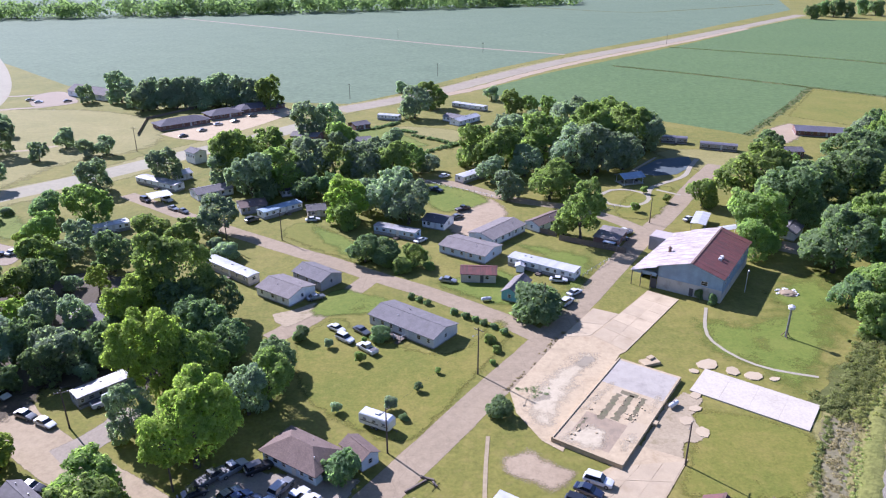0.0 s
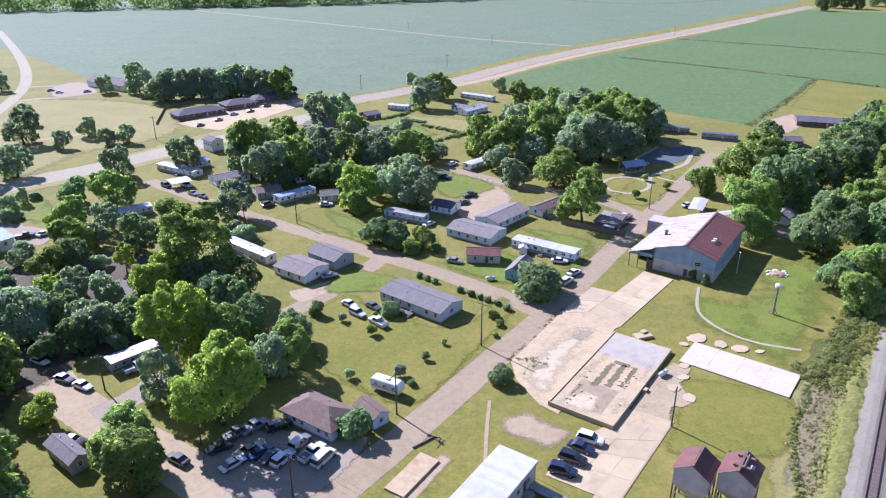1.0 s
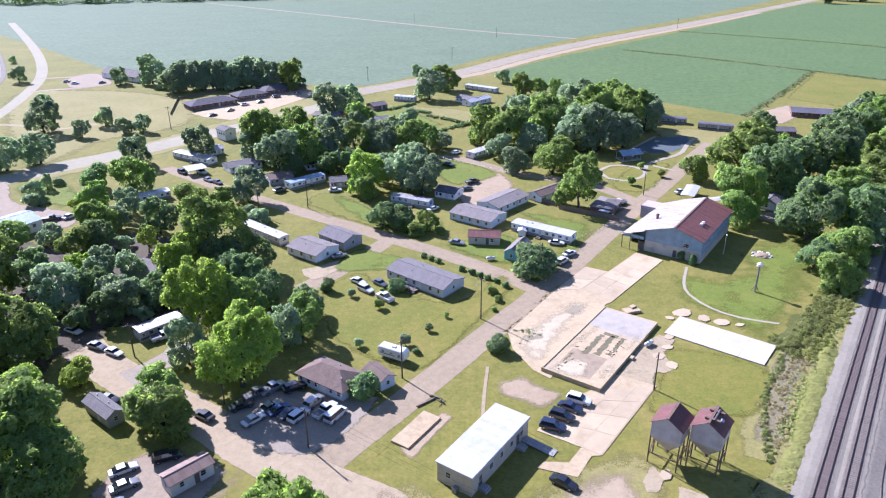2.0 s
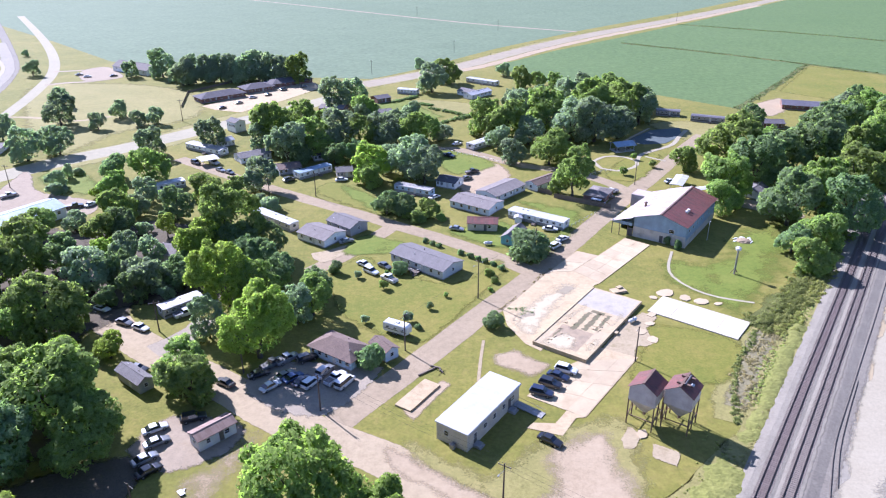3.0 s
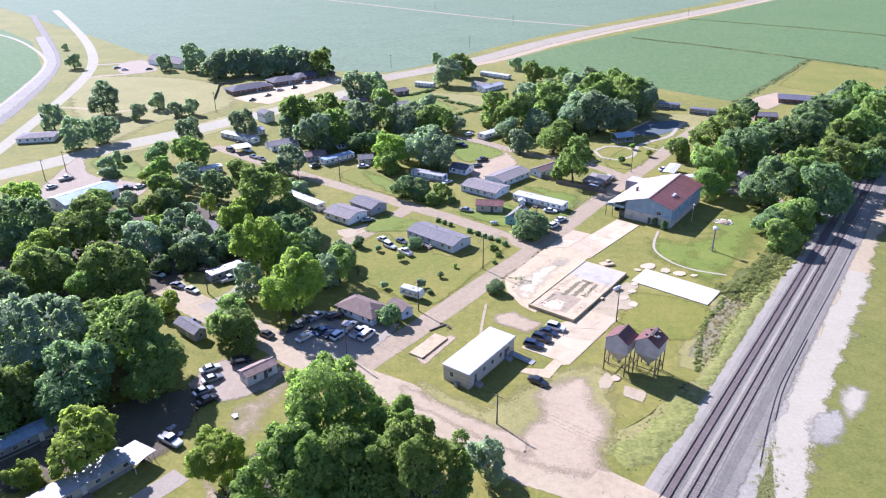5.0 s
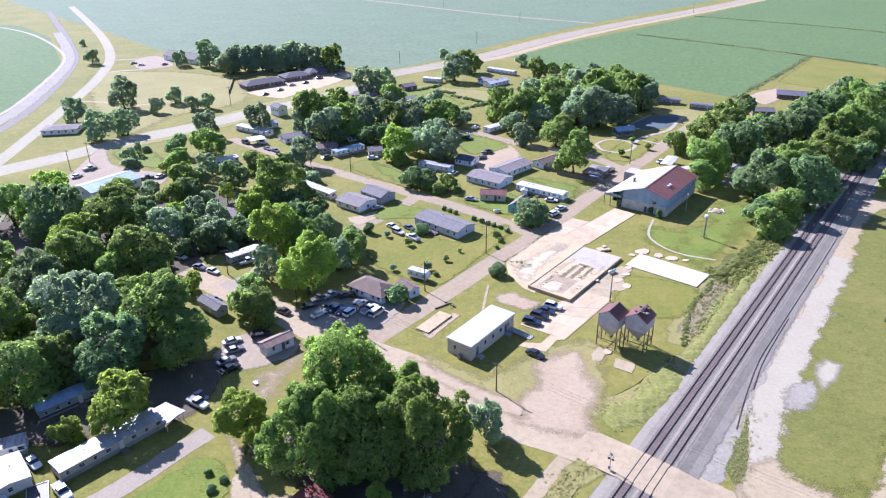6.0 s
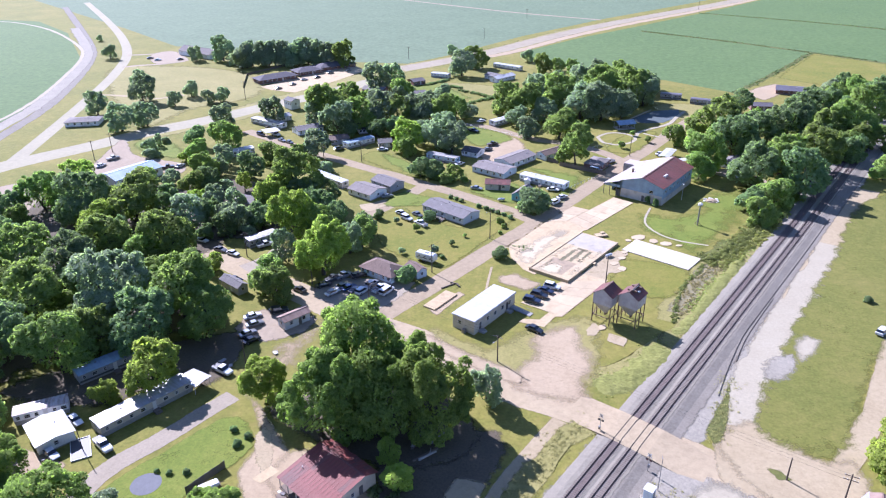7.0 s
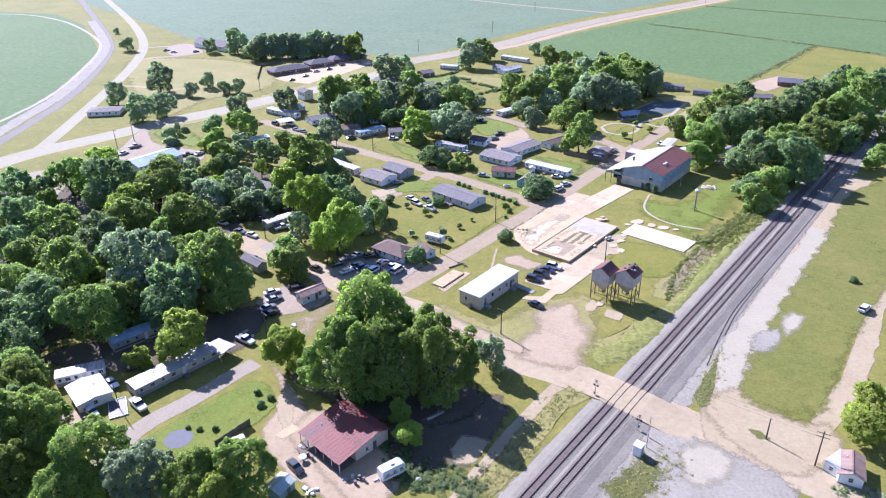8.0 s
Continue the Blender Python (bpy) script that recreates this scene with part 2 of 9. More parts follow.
SLAB = land_mat("white_concrete", ((0.365, 0.318, 0.245), (0.425, 0.374, 0.294), (0.452, 0.402, 0.32)), 0.2, 3.0, bump=0.05, mottle=0.16)
DIRT = land_mat("bare_dirt", ((0.24, 0.179, 0.109), (0.3008, 0.231, 0.146), (0.3451, 0.273, 0.181)), 0.08, 2.0, ragged=0.2, bump=0.3, mottle=0.2, wild=0.8, soft=0.5)
BROWN_ROAD = land_mat("brown_road", ((0.2, 0.166, 0.112), (0.245, 0.207, 0.142), (0.282, 0.243, 0.17)), 0.03, 1.0, ragged=0.3, bump=0.3, mottle=0.15)
GRAVEL = land_mat("pale_gravel", ((0.214, 0.166, 0.111), (0.258, 0.206, 0.144), (0.294, 0.238, 0.169)), 0.10, 3.0, ragged=0.3, bump=0.3, specks=(0.242, 0.186, 0.12), mottle=0.2, wild=0.8, soft=0.22)
CHALK = land_mat("white_gravel", ((0.262, 0.226, 0.157), (0.295, 0.259, 0.183), (0.32, 0.283, 0.205)), 0.15, 3.0, ragged=0.3, bump=0.2, mottle=0.2, wild=0.55, soft=0.45)
TRACK_DARK = land_mat("oily_ballast", ((0.10, 0.078, 0.066), (0.125, 0.099, 0.084), (0.15, 0.12, 0.102)), 0.3, 5.0, bump=0.7, mottle=0.35)
TRACK_GREY = land_mat("grey_ballast", ((0.1261, 0.11, 0.08777), (0.1697, 0.15, 0.119), (0.2182, 0.195, 0.156)), 0.16, 2.5, ragged=0.5, bump=0.7, mottle=0.35, wild=0.7, soft=0.3)
BALLAST = land_mat("ballast", ((0.16, 0.142, 0.1086), (0.2, 0.178, 0.138), (0.24, 0.215, 0.1674)), 0.15, 5.0, ragged=0.7, bump=0.7, mottle=0.35)
BALLAST_PALE = land_mat("pale_ballast", ((0.175, 0.156, 0.1196), (0.23, 0.206, 0.1601), (0.3, 0.272, 0.2134)), 0.12, 2.2, ragged=0.4, bump=0.5, specks=(0.178, 0.163, 0.1288), mottle=0.35, soft=0.3)
# brown soil tone, darkened to stand for the shade below trees
SHADE_SOIL = land_mat("shade_ground", ((0.0589, 0.0475, 0.0316), (0.0885, 0.0713, 0.0475), (0.126, 0.103, 0.0634)), 0.2, 2.5, ragged=0.3, soft=0.25)
COURT = land_mat("court_surface", ((0.06699, 0.08448, 0.09009), (0.08134, 0.1003, 0.103), (0.1005, 0.1214, 0.1201)), 0.1, 2.0, bump=0.05, mottle=0.16)
LAWN_OLIVE = land_mat("olive_lawn", ((0.07062, 0.092, 0.01617), (0.1209, 0.122, 0.02499), (0.1947, 0.16, 0.049)), 0.05, 1.5, ragged=0.2, soft=0.3, wild=1.3)
LAWN_FRESH = land_mat("fresh_lawn", ((0.06944, 0.112, 0.0135), (0.1198, 0.148, 0.022), (0.1926, 0.182, 0.04)), 0.07, 1.8, ragged=0.12, wild=1.3, soft=0.5)
PALE_DIRT = land_mat("pale_dirt", ((0.2434, 0.1891, 0.1107), (0.286, 0.2275, 0.1368), (0.3214, 0.2591, 0.1611)), 0.1, 2.2, ragged=0.3, bump=0.2, mottle=0.16, wild=0.6, soft=0.3)
SAND = land_mat("drifted_sand", ((0.348, 0.2852, 0.1815), (0.3967, 0.3312, 0.2178), (0.435, 0.368, 0.2508)), 0.12, 2.0, ragged=0.35, bump=0.2, mottle=0.2, wild=0.9, soft=0.5)
DEAD = land_mat("dead_growth", ((0.115, 0.1, 0.055), (0.165, 0.145, 0.08), (0.235, 0.205, 0.115)), 0.15, 1.6, ragged=0.4, bump=0.8, soft=0.4)
RUST = (0.152, 0.066, 0.0363)
RED_TIN = ribbed_mat("rusted_red_tin", (0.165, 0.06, 0.052), "X", 0.3, (0.085, 0.05, 0.04), 0.6, amount=0.85, share=(0.4, 0.62))
PALE_TIN = ribbed_mat("weathered_tin", (0.40, 0.355, 0.33), "X", 0.3, (0.21, 0.145, 0.115), 0.55, 0.1, amount=0.85, share=(0.45, 0.62))
WHITE_TIN = ribbed_mat("white_tin", (0.4033, 0.3973, 0.3957), "X", 0.3, (0.2097, 0.1846, 0.1634), 0.4, amount=0.35, share=(0.55, 0.75))
BLUE_TIN = ribbed_mat("pale_blue_tin", (0.238, 0.31, 0.383), "X", 0.3, (0.165, 0.185, 0.205), 0.4, amount=0.3)
DARK_TIN = ribbed_mat("dark_slate_tin", (0.106, 0.099, 0.112), "X", 0.4, (0.0792, 0.066, 0.066), 0.5, amount=0.3)
BLUE_WALL = ribbed_mat("blue_grey_sheet", (0.264, 0.343, 0.409), "X", 0.3, (0.198, 0.218, 0.231), 0.5, amount=0.35)
ZINC = ribbed_mat("galvanised_sheet", (0.317, 0.31, 0.31), "X", 0.25, (0.198, 0.145, 0.119), 0.45, 0.3, amount=0.4)
BIN_ZINC = ribbed_mat("pale_bin_sheet", (0.43, 0.40, 0.405), "X", 0.25, (0.27, 0.205, 0.175), 0.5, 0.1, amount=0.35)
BLOCK = stuff_mat("painted_block", (0.444, 0.3979, 0.3283), 0.85, 0.12, 0.6, 6, (0.2616, 0.2297, 0.1858))
WHITE_LAP = lap_mat("white_siding", (0.6929, 0.6929, 0.672))
BLUE_LAP = lap_mat("pale_blue_siding", (0.4125, 0.495, 0.5636))
TURQ_LAP = lap_mat("turquoise_siding", (0.145, 0.363, 0.396))
GREY_LAP = lap_mat("grey_siding", (0.277, 0.277, 0.284))
BEIGE_LAP = lap_mat("beige_siding", (0.4288, 0.38, 0.3062))
BRICK = stuff_mat("dull_red_brick", (0.185, 0.099, 0.0726), 0.9, 0.2, 1.0, 12)
SH_GREY = shingle_mat("grey_shingle", (0.162, 0.149, 0.145))
SH_TAUPE = shingle_mat("taupe_shingle", (0.191, 0.168, 0.155))
SH_BROWN = shingle_mat("brown_shingle", (0.16, 0.117, 0.0962), (0.128, 0.1014, 0.0858))
SH_DARK = shingle_mat("dark_shingle", (0.112, 0.102, 0.109))
TRIM = stuff_mat("white_trim", (0.521, 0.502, 0.473), 0.5, 0.06, 2, 9, None, 0.03)
DARK_TRIM = stuff_mat("dark_trim", (0.0726, 0.066, 0.066), 0.6, 0.1)
SKIRT = stuff_mat("skirting", (0.264, 0.254, 0.238), 0.8, 0.15, 1.5, 8, (0.158, 0.132, 0.106))
WOOD = stuff_mat("weathered_wood", (0.145, 0.112, 0.0825), 0.9, 0.25, 2.0, 16, (0.0792, 0.0594, 0.0462))
POLE = stuff_mat("creosoted_pole", (0.0759, 0.0561, 0.0429), 0.9, 0.25, 2.0, 16)
BARK = stuff_mat("bark", (0.0759, 0.0594, 0.0462), 0.95, 0.3, 2.0, 10, None, 0.5)
TIE = stuff_mat("tie_timber", (0.128, 0.098, 0.084), 0.95, 0.3, 3, 15, None, 0.3, own=0.4)
STEEL = stuff_mat("rail_steel", (0.066, 0.0495, 0.0429), 0.5, 0.2, 2, 12, None, 0.05, 0.6)
PIPE = stuff_mat("galvanised_steel", (0.251, 0.251, 0.251), 0.5, 0.1, 2, 12, RUST, 0.05, 0.5)
RUSTY = stuff_mat("rusty_steel", (0.145, 0.0858, 0.0594), 0.8, 0.25, 2, 12, (0.066, 0.0396, 0.0297), 0.2)
RUBBER = stuff_mat("tyre_rubber", (0.0145, 0.0145, 0.0152), 0.85, 0.15)
CHROME = gloss_mat("alloy", (0.363, 0.363, 0.37), 0.3, 0.9)
GLASS = gloss_mat("dark_glass", (0.0165, 0.0198, 0.0244), 0.06)
GLASS.node_tree.nodes["Principled BSDF"].inputs["Specular IOR Level"].default_value = 0.7
RED_LAMP = gloss_mat("red_lens", (0.198, 0.0132, 0.0132), 0.2)
CLEAR_LAMP = gloss_mat("lamp_lens", (0.409, 0.409, 0.396), 0.12)
PAINTS = {n: gloss_mat(n + "_paint", c, 0.32, me, 0.7) for n, c, me in (
    ("white", (0.548, 0.548, 0.54), 0), ("silver", (0.277, 0.284, 0.29), 0.5), ("black", (0.0132, 0.0132, 0.0152), 0), ("blue", (0.033, 0.066, 0.172), 0.1),
    ("red", (0.172, 0.0198, 0.0165), 0), ("grey", (0.106, 0.109, 0.112), 0.3), ("tan", (0.251, 0.218, 0.165), 0.1), ("navy", (0.0165, 0.0231, 0.0495), 0.1))}
LEAF = [leaf_mat("leaves_mid", (0.175, 0.24, 0.078), (0.27, 0.352, 0.11), (0.365, 0.445, 0.145), 0.62),
        leaf_mat("leaves_bright", (0.235, 0.305, 0.066), (0.345, 0.425, 0.095), (0.435, 0.51, 0.125), 0.64),
        leaf_mat("leaves_dark", (0.145, 0.212, 0.108), (0.22, 0.30, 0.145), (0.315, 0.39, 0.19), 0.62),
        # grey-green foliage, also paled and blued as haze for the far trees
        leaf_mat("leaves_grey_hazed", (0.225, 0.285, 0.195), (0.32, 0.385, 0.26), (0.415, 0.475, 0.32), 0.62),
        leaf_mat("leaves_deep", (0.135, 0.18, 0.05), (0.222, 0.282, 0.074), (0.33, 0.40, 0.105), 0.6)]
WEEDS = leaf_mat("weeds", (0.25, 0.25, 0.08), (0.30, 0.285, 0.10), (0.36, 0.33, 0.13), 0.25)
CANES = leaf_mat("tall_weeds", (0.10, 0.15, 0.06), (0.145, 0.19, 0.08), (0.20, 0.24, 0.10), 0.4, 3.0)
OLIVE = leaf_mat("olive_scrub", (0.17, 0.205, 0.07), (0.24, 0.275, 0.095), (0.33, 0.35, 0.125), 0.48, 3.0)
SCRUB = leaf_mat("yellow_scrub", (0.29, 0.32, 0.10), (0.38, 0.40, 0.13), (0.46, 0.47, 0.17), 0.5, 3.0)
STRAW = leaf_mat("dead_canes", (0.22, 0.175, 0.09), (0.32, 0.26, 0.135), (0.43, 0.36, 0.19), 0.35, 3.0)
GREY_LAP_PALE = lap_mat("pale_grey_siding", (0.4537, 0.47, 0.4831))
GREEN_LAP = lap_mat("green_siding", (0.165, 0.251, 0.198))
BROWN_TIN = ribbed_mat("brown_tin", (0.238, 0.165, 0.132), "X", 0.3, (0.145, 0.0858, 0.0594), 0.55, amount=0.5)
PALE_GREEN_TIN = ribbed_mat("pale_green_tin", (0.343, 0.396, 0.356), "X", 0.3, (0.231, 0.218, 0.185), 0.5, amount=0.3)
BRICK_PALE = stuff_mat("pale_pink_block", (0.33, 0.264, 0.244), 0.9, 0.15, 0.8, 8, (0.231, 0.185, 0.165))
GRAVEL_ROOF = stuff_mat("gravel_roof", (0.363, 0.31, 0.284), 0.95, 0.15, 0.8, 10)
DEAD_WOOD = stuff_mat("bleached_wood", (0.277, 0.257, 0.231), 0.9, 0.2, 2, 14)
TRENCH = stuff_mat("weedy_trench", (0.132, 0.109, 0.0594), 0.95, 0.3, 1.5, 9, (0.0726, 0.0858, 0.0264))
TAN_EARTH = stuff_mat("tan_earth", (0.264, 0.198, 0.125), 0.95, 0.25, 0.9, 7, (0.178, 0.139, 0.0924))
GREY_FLOOR = stuff_mat("grey_floor", (0.315, 0.28, 0.225), 0.9, 0.15, 0.6, 6, (0.2, 0.172, 0.14))
DEEP_RED_TIN = ribbed_mat("deep_red_tin", (0.19, 0.055, 0.045), "X", 0.3, (0.105, 0.05, 0.035), 0.6, amount=0.6, share=(0.42, 0.66))
PANEL = stuff_mat("panel_concrete", (0.3752, 0.2947, 0.1813), 0.9, 0.16, 0.3, 5, (0.2714, 0.2037, 0.116), 0.1, own=0.22)
TARP = stuff_mat("grey_tarp", (0.115, 0.115, 0.125), 0.9, 0.14, 0.8, 6)
BLOCK_WHITE = stuff_mat("white_block", (0.6734, 0.6643, 0.6349), 0.85, 0.08, 0.8, 8, (0.3861, 0.3601, 0.3213))

# ---- building helpers ----
MESHES = {}
GROUND_Z = -0.12


def to_mesh(name, bm, smooth=False):
    bmesh.ops.recalc_face_normals(bm, faces=bm.faces)
    me = bpy.data.meshes.new(name)
    bm.to_mesh(me)
    bm.free()
    if smooth:
        me.polygons.foreach_set("use_smooth", [True] * len(me.polygons))
    return me


def part(name, data, material, parent=None, label="", at=None):
    """Links a bmesh or a mesh as one object under a thing or a part."""
    me = to_mesh(name, data) if isinstance(data, bmesh.types.BMesh) else data
    if material is not None and not me.materials:
        me.materials.append(material)
    ob = new(name, me)
    ob.parent = parent
    if at is not None:
        ob.matrix_basis = at
    if label:
        ob["label"] = label
    return ob


def thing(name, x, y, z, turn, label, category, group="", kind=""):
    ob = new(name)
    ob.empty_display_size = 0.5
    ob.matrix_basis = pose(x, y, z, 0, 0, turn)
    return tagged(ob, label, category, group, kind)


def box(bm, x, y, z, sx, sy, sz, turn=0.0, bevel=0.0):
    """A block, its base centred on x, y, z."""
    r = bmesh.ops.create_cube(bm, size=1, matrix=pose(x, y, z + sz / 2, 0, 0, turn) @ Matrix.Diagonal((sx, sy, sz, 1)))
    if bevel:
        es = list({e for v in r["verts"] for e in v.link_edges})
        bmesh.ops.bevel(bm, geom=es, offset=bevel, segments=1, affect="EDGES")
    return bm


def block(x, y, z, sx, sy, sz, turn=0.0, bevel=0.0):
    return box(bmesh.new(), x, y, z, sx, sy, sz, turn, bevel)


def tube(bm, a, b, r0, r1=None, seg=8):
    """A tapered rod from a to b."""
    a, b = Vector(a), Vector(b)
    d = b - a
    m = Matrix.Translation((a + b) / 2) @ d.to_track_quat("Z", "Y").to_matrix().to_4x4()
    bmesh.ops.create_cone(bm, cap_ends=True, segments=seg, radius1=r0, radius2=r0 if r1 is None else r1, depth=d.length, matrix=m)
    return bm


def rod(a, b, r0, r1=None, seg=8):
    return tube(bmesh.new(), a, b, r0, r1, seg)


def spline(pts, step, closed=False):
    """A smooth line through a few points."""
    pts = [Vector((p[0], p[1])) for p in pts]
    n, out = len(pts), []
    for i in range(n if closed else n - 1):
        a, b = pts[i], pts[(i + 1) % n]
        p, q = (pts[i - 1] if closed or i else a * 2 - b), (pts[(i + 2) % n] if closed or i < n - 2 else b * 2 - a)
        k = max(1, int((b - a).length / step))
        for j in range(k):
            t = j / k
            out.append(0.5 * (2 * a + (b - p) * t + (2 * p - 5 * a + 4 * b - q) * t * t + (3 * a - p - 3 * b + q) * t ** 3))
    return out if closed else out + [pts[-1]]


LAYER = [0]


def next_level():
    LAYER[0] += 1
    return -0.112 + 0.001 * LAYER[0]


def edge_values(me, values):
    at = me.attributes.new("edge", "FLOAT", "POINT")
    at.data.foreach_set("value", values)


def strip(name, material, pts, width, label, category, fray=0.0, step=4.0, z=None, ends=False, inner=0.72):
    """A road or track along a few points; fray: how far its edges wander."""
    line = spline(pts, step)
    zz = next_level() if z is None else z
    rng = random.Random(name + str(round(pts[0][0], 1)))
    verts, edge, faces = [], [], []
    cols = (-1, -inner, 0, inner, 1)
    for i, p in enumerate(line):
        d = (line[min(i + 1, len(line) - 1)] - line[max(i - 1, 0)]).normalized()
        n = Vector((d.y, -d.x))
        w = width / 2
        for c in cols:
            j = rng.uniform(-fray, fray) if abs(c) == 1 else 0
            q = p + n * (c * w + j)
            verts.append((q.x, q.y, zz))
            edge.append(0.0 if abs(c) == 1 or (ends and i in (0, len(line) - 1)) else 1.0)
    k = len(cols)
    for i in range(len(line) - 1):
        for j in range(k - 1):
            a = i * k + j
            faces.append((a, a + 1, a + k + 1, a + k))
    me = bpy.data.meshes.new(name)
    me.from_pydata(verts, [], faces)
    edge_values(me, edge)
    ob = part(name, me, material)
    return tagged(ob, label, category, kind="structure")


def area(name, material, pts, label, category, round_off=True, fray=0.6, inset=3.0, z=None):
    """A patch of ground inside a few corners."""
    zz = next_level() if z is None else z
    rng = random.Random(name + str(round(pts[0][0], 1)))
    if round_off:
        line = spline(pts, 3.0, True)
    else:
        line = []
        for a, b in zip(pts, list(pts[1:]) + [pts[0]]):
            a, b = Vector(a), Vector(b)
            k = max(1, int((b - a).length / 4)) if fray else 1
            line += [a.lerp(b, j / k) for j in range(k)]
    if not material["frayed"]:
        bm = bmesh.new()
        vs = [bm.verts.new((p.x, p.y, zz)) for p in line]
        es = [bm.edges.new((vs[k], vs[(k + 1) % len(vs)])) for k in range(len(vs))]
        bmesh.ops.triangle_fill(bm, edges=es, use_beauty=True)
        me = bpy.data.meshes.new(name)
        bm.to_mesh(me)
        bm.free()
        for p in me.polygons:
            if p.normal.z < 0:
                p.flip()
    else:
        # a fine grid whose "edge" value falls off across the outline
        q = np.array([(p.x, p.y) for p in line])
        lo, hi = q.min(0) - 2, q.max(0) + 2
        cell = min(3.0, max(0.6, math.sqrt((hi[0] - lo[0]) * (hi[1] - lo[1])) / 45))
        nx, ny = int((hi[0] - lo[0]) / cell) + 2, int((hi[1] - lo[1]) / cell) + 2
        gx, gy = np.meshgrid(lo[0] + cell * np.arange(nx), lo[1] + cell * np.arange(ny), indexing="ij")
        p = np.stack([gx.ravel(), gy.ravel()], 1)
        a, d = q, np.roll(q, -1, 0) - q
        rel = p[:, None] - a[None]
        t = np.clip((rel * d).sum(-1) / ((d * d).sum(-1) + 1e-9), 0, 1)
        dist = np.sqrt(((rel - t[..., None] * d) ** 2).sum(-1)).min(1)
        y0, y1 = a[:, 1], np.roll(a[:, 1], -1)
        crosses = (y0[None] > p[:, 1:2]) != (y1[None] > p[:, 1:2])
        xs = a[None, :, 0] + (p[:, 1:2] - y0[None]) / np.where(np.abs(y1 - y0) < 1e-9, 1e-9, y1 - y0)[None] * d[None, :, 0]
        inside = (crosses & (p[:, 0:1] < xs)).sum(1) % 2 == 1
        edge = np.clip(np.where(inside, dist, -dist) / inset, -0.8, 1.0)
        faces = []
        for i in range(nx - 1):
            for j in range(ny - 1):
                k = (i * ny + j, (i + 1) * ny + j, (i + 1) * ny + j + 1, i * ny + j + 1)
                if max(edge[list(k)]) > -0.45:
                    faces.append(k)
        me = bpy.data.meshes.new(name)
        me.from_pydata(np.c_[p, np.full(len(p), zz)].tolist(), [], faces)
        edge_values(me, edge.tolist())
    ob = part(name, me, material)
    return tagged(ob, label, category, kind="structure")


# ---- trees: crowns of many small leaves on twig clumps over a few large boughs, and a tapered, forked trunk ----
def leaf_cloud(rng, lobes, count, size, flat=1.0, centre=None):
    """Leaves on the outer skins of overlapping lobes; returns vertices, faces and soft normals."""
    lobes = np.array(lobes)
    heart = lobes[:, :3].mean(0) if centre is None else np.array(centre)
    area_of = lobes[:, 3] ** 1.6
    tries = int(count * 2.2)
    pick = rng.choice(len(lobes), tries, p=area_of / area_of.sum())
    d = rng.normal(size=(tries, 3))
    d[:, 2] = np.where(d[:, 2] < -0.7, -d[:, 2], d[:, 2])
    d /= np.linalg.norm(d, axis=1)[:, None]
    c = lobes[pick, :3] + d * (lobes[pick, 3] * (0.72 + 0.46 * rng.random(tries)))[:, None] * (1, 1, flat)
    # leaves deep inside another lobe are never seen: the outermost are kept
    depth = np.zeros(tries)
    for lo in lobes:
        away = np.linalg.norm((c - lo[:3]) / (1, 1, flat), axis=1)
        depth = np.maximum(depth, lo[3] - away)
    keep = np.argsort(depth + rng.random(tries) * 0.05 * lobes[:, 3].max())[:count]
    c, d = c[keep], d[keep]
    n = d * 0.7 + rng.normal(size=(count, 3)) * 0.6 + (0, 0, 0.4)
    n /= np.linalg.norm(n, axis=1)[:, None]
    u = np.cross(n, rng.normal(size=(count, 3)))
    u /= np.linalg.norm(u, axis=1)[:, None]
    w = np.cross(n, u)
    s = (size * (0.5 + 0.9 * rng.random(count)))[:, None]
    v = np.stack([c - u * s, c + u * s - w * s * 0.25, c + u * s * 0.2 + w * s * 1.1], 1).reshape(-1, 3)
    f = np.arange(count * 3).reshape(-1, 3)
    out = c - heart
    out /= np.linalg.norm(out, axis=1)[:, None] + 1e-6
    soft = d * 0.22 + out * 0.38 + n * 0.62 + (0, 0, 0.5)
    soft /= np.linalg.norm(soft, axis=1)[:, None]
    return v, f, np.repeat(soft, 3, 0)


def leaf_mesh(name, v, f, soft):
    """Leaves whose shading follows the rounding of the mass that they clothe."""
    me = bpy.data.meshes.new(name)
    me.from_pydata(v.tolist(), [], f.tolist())
    me.polygons.foreach_set("use_smooth", [True] * len(me.polygons))
    me.normals_split_custom_set_from_vertices(soft.tolist())
    return me


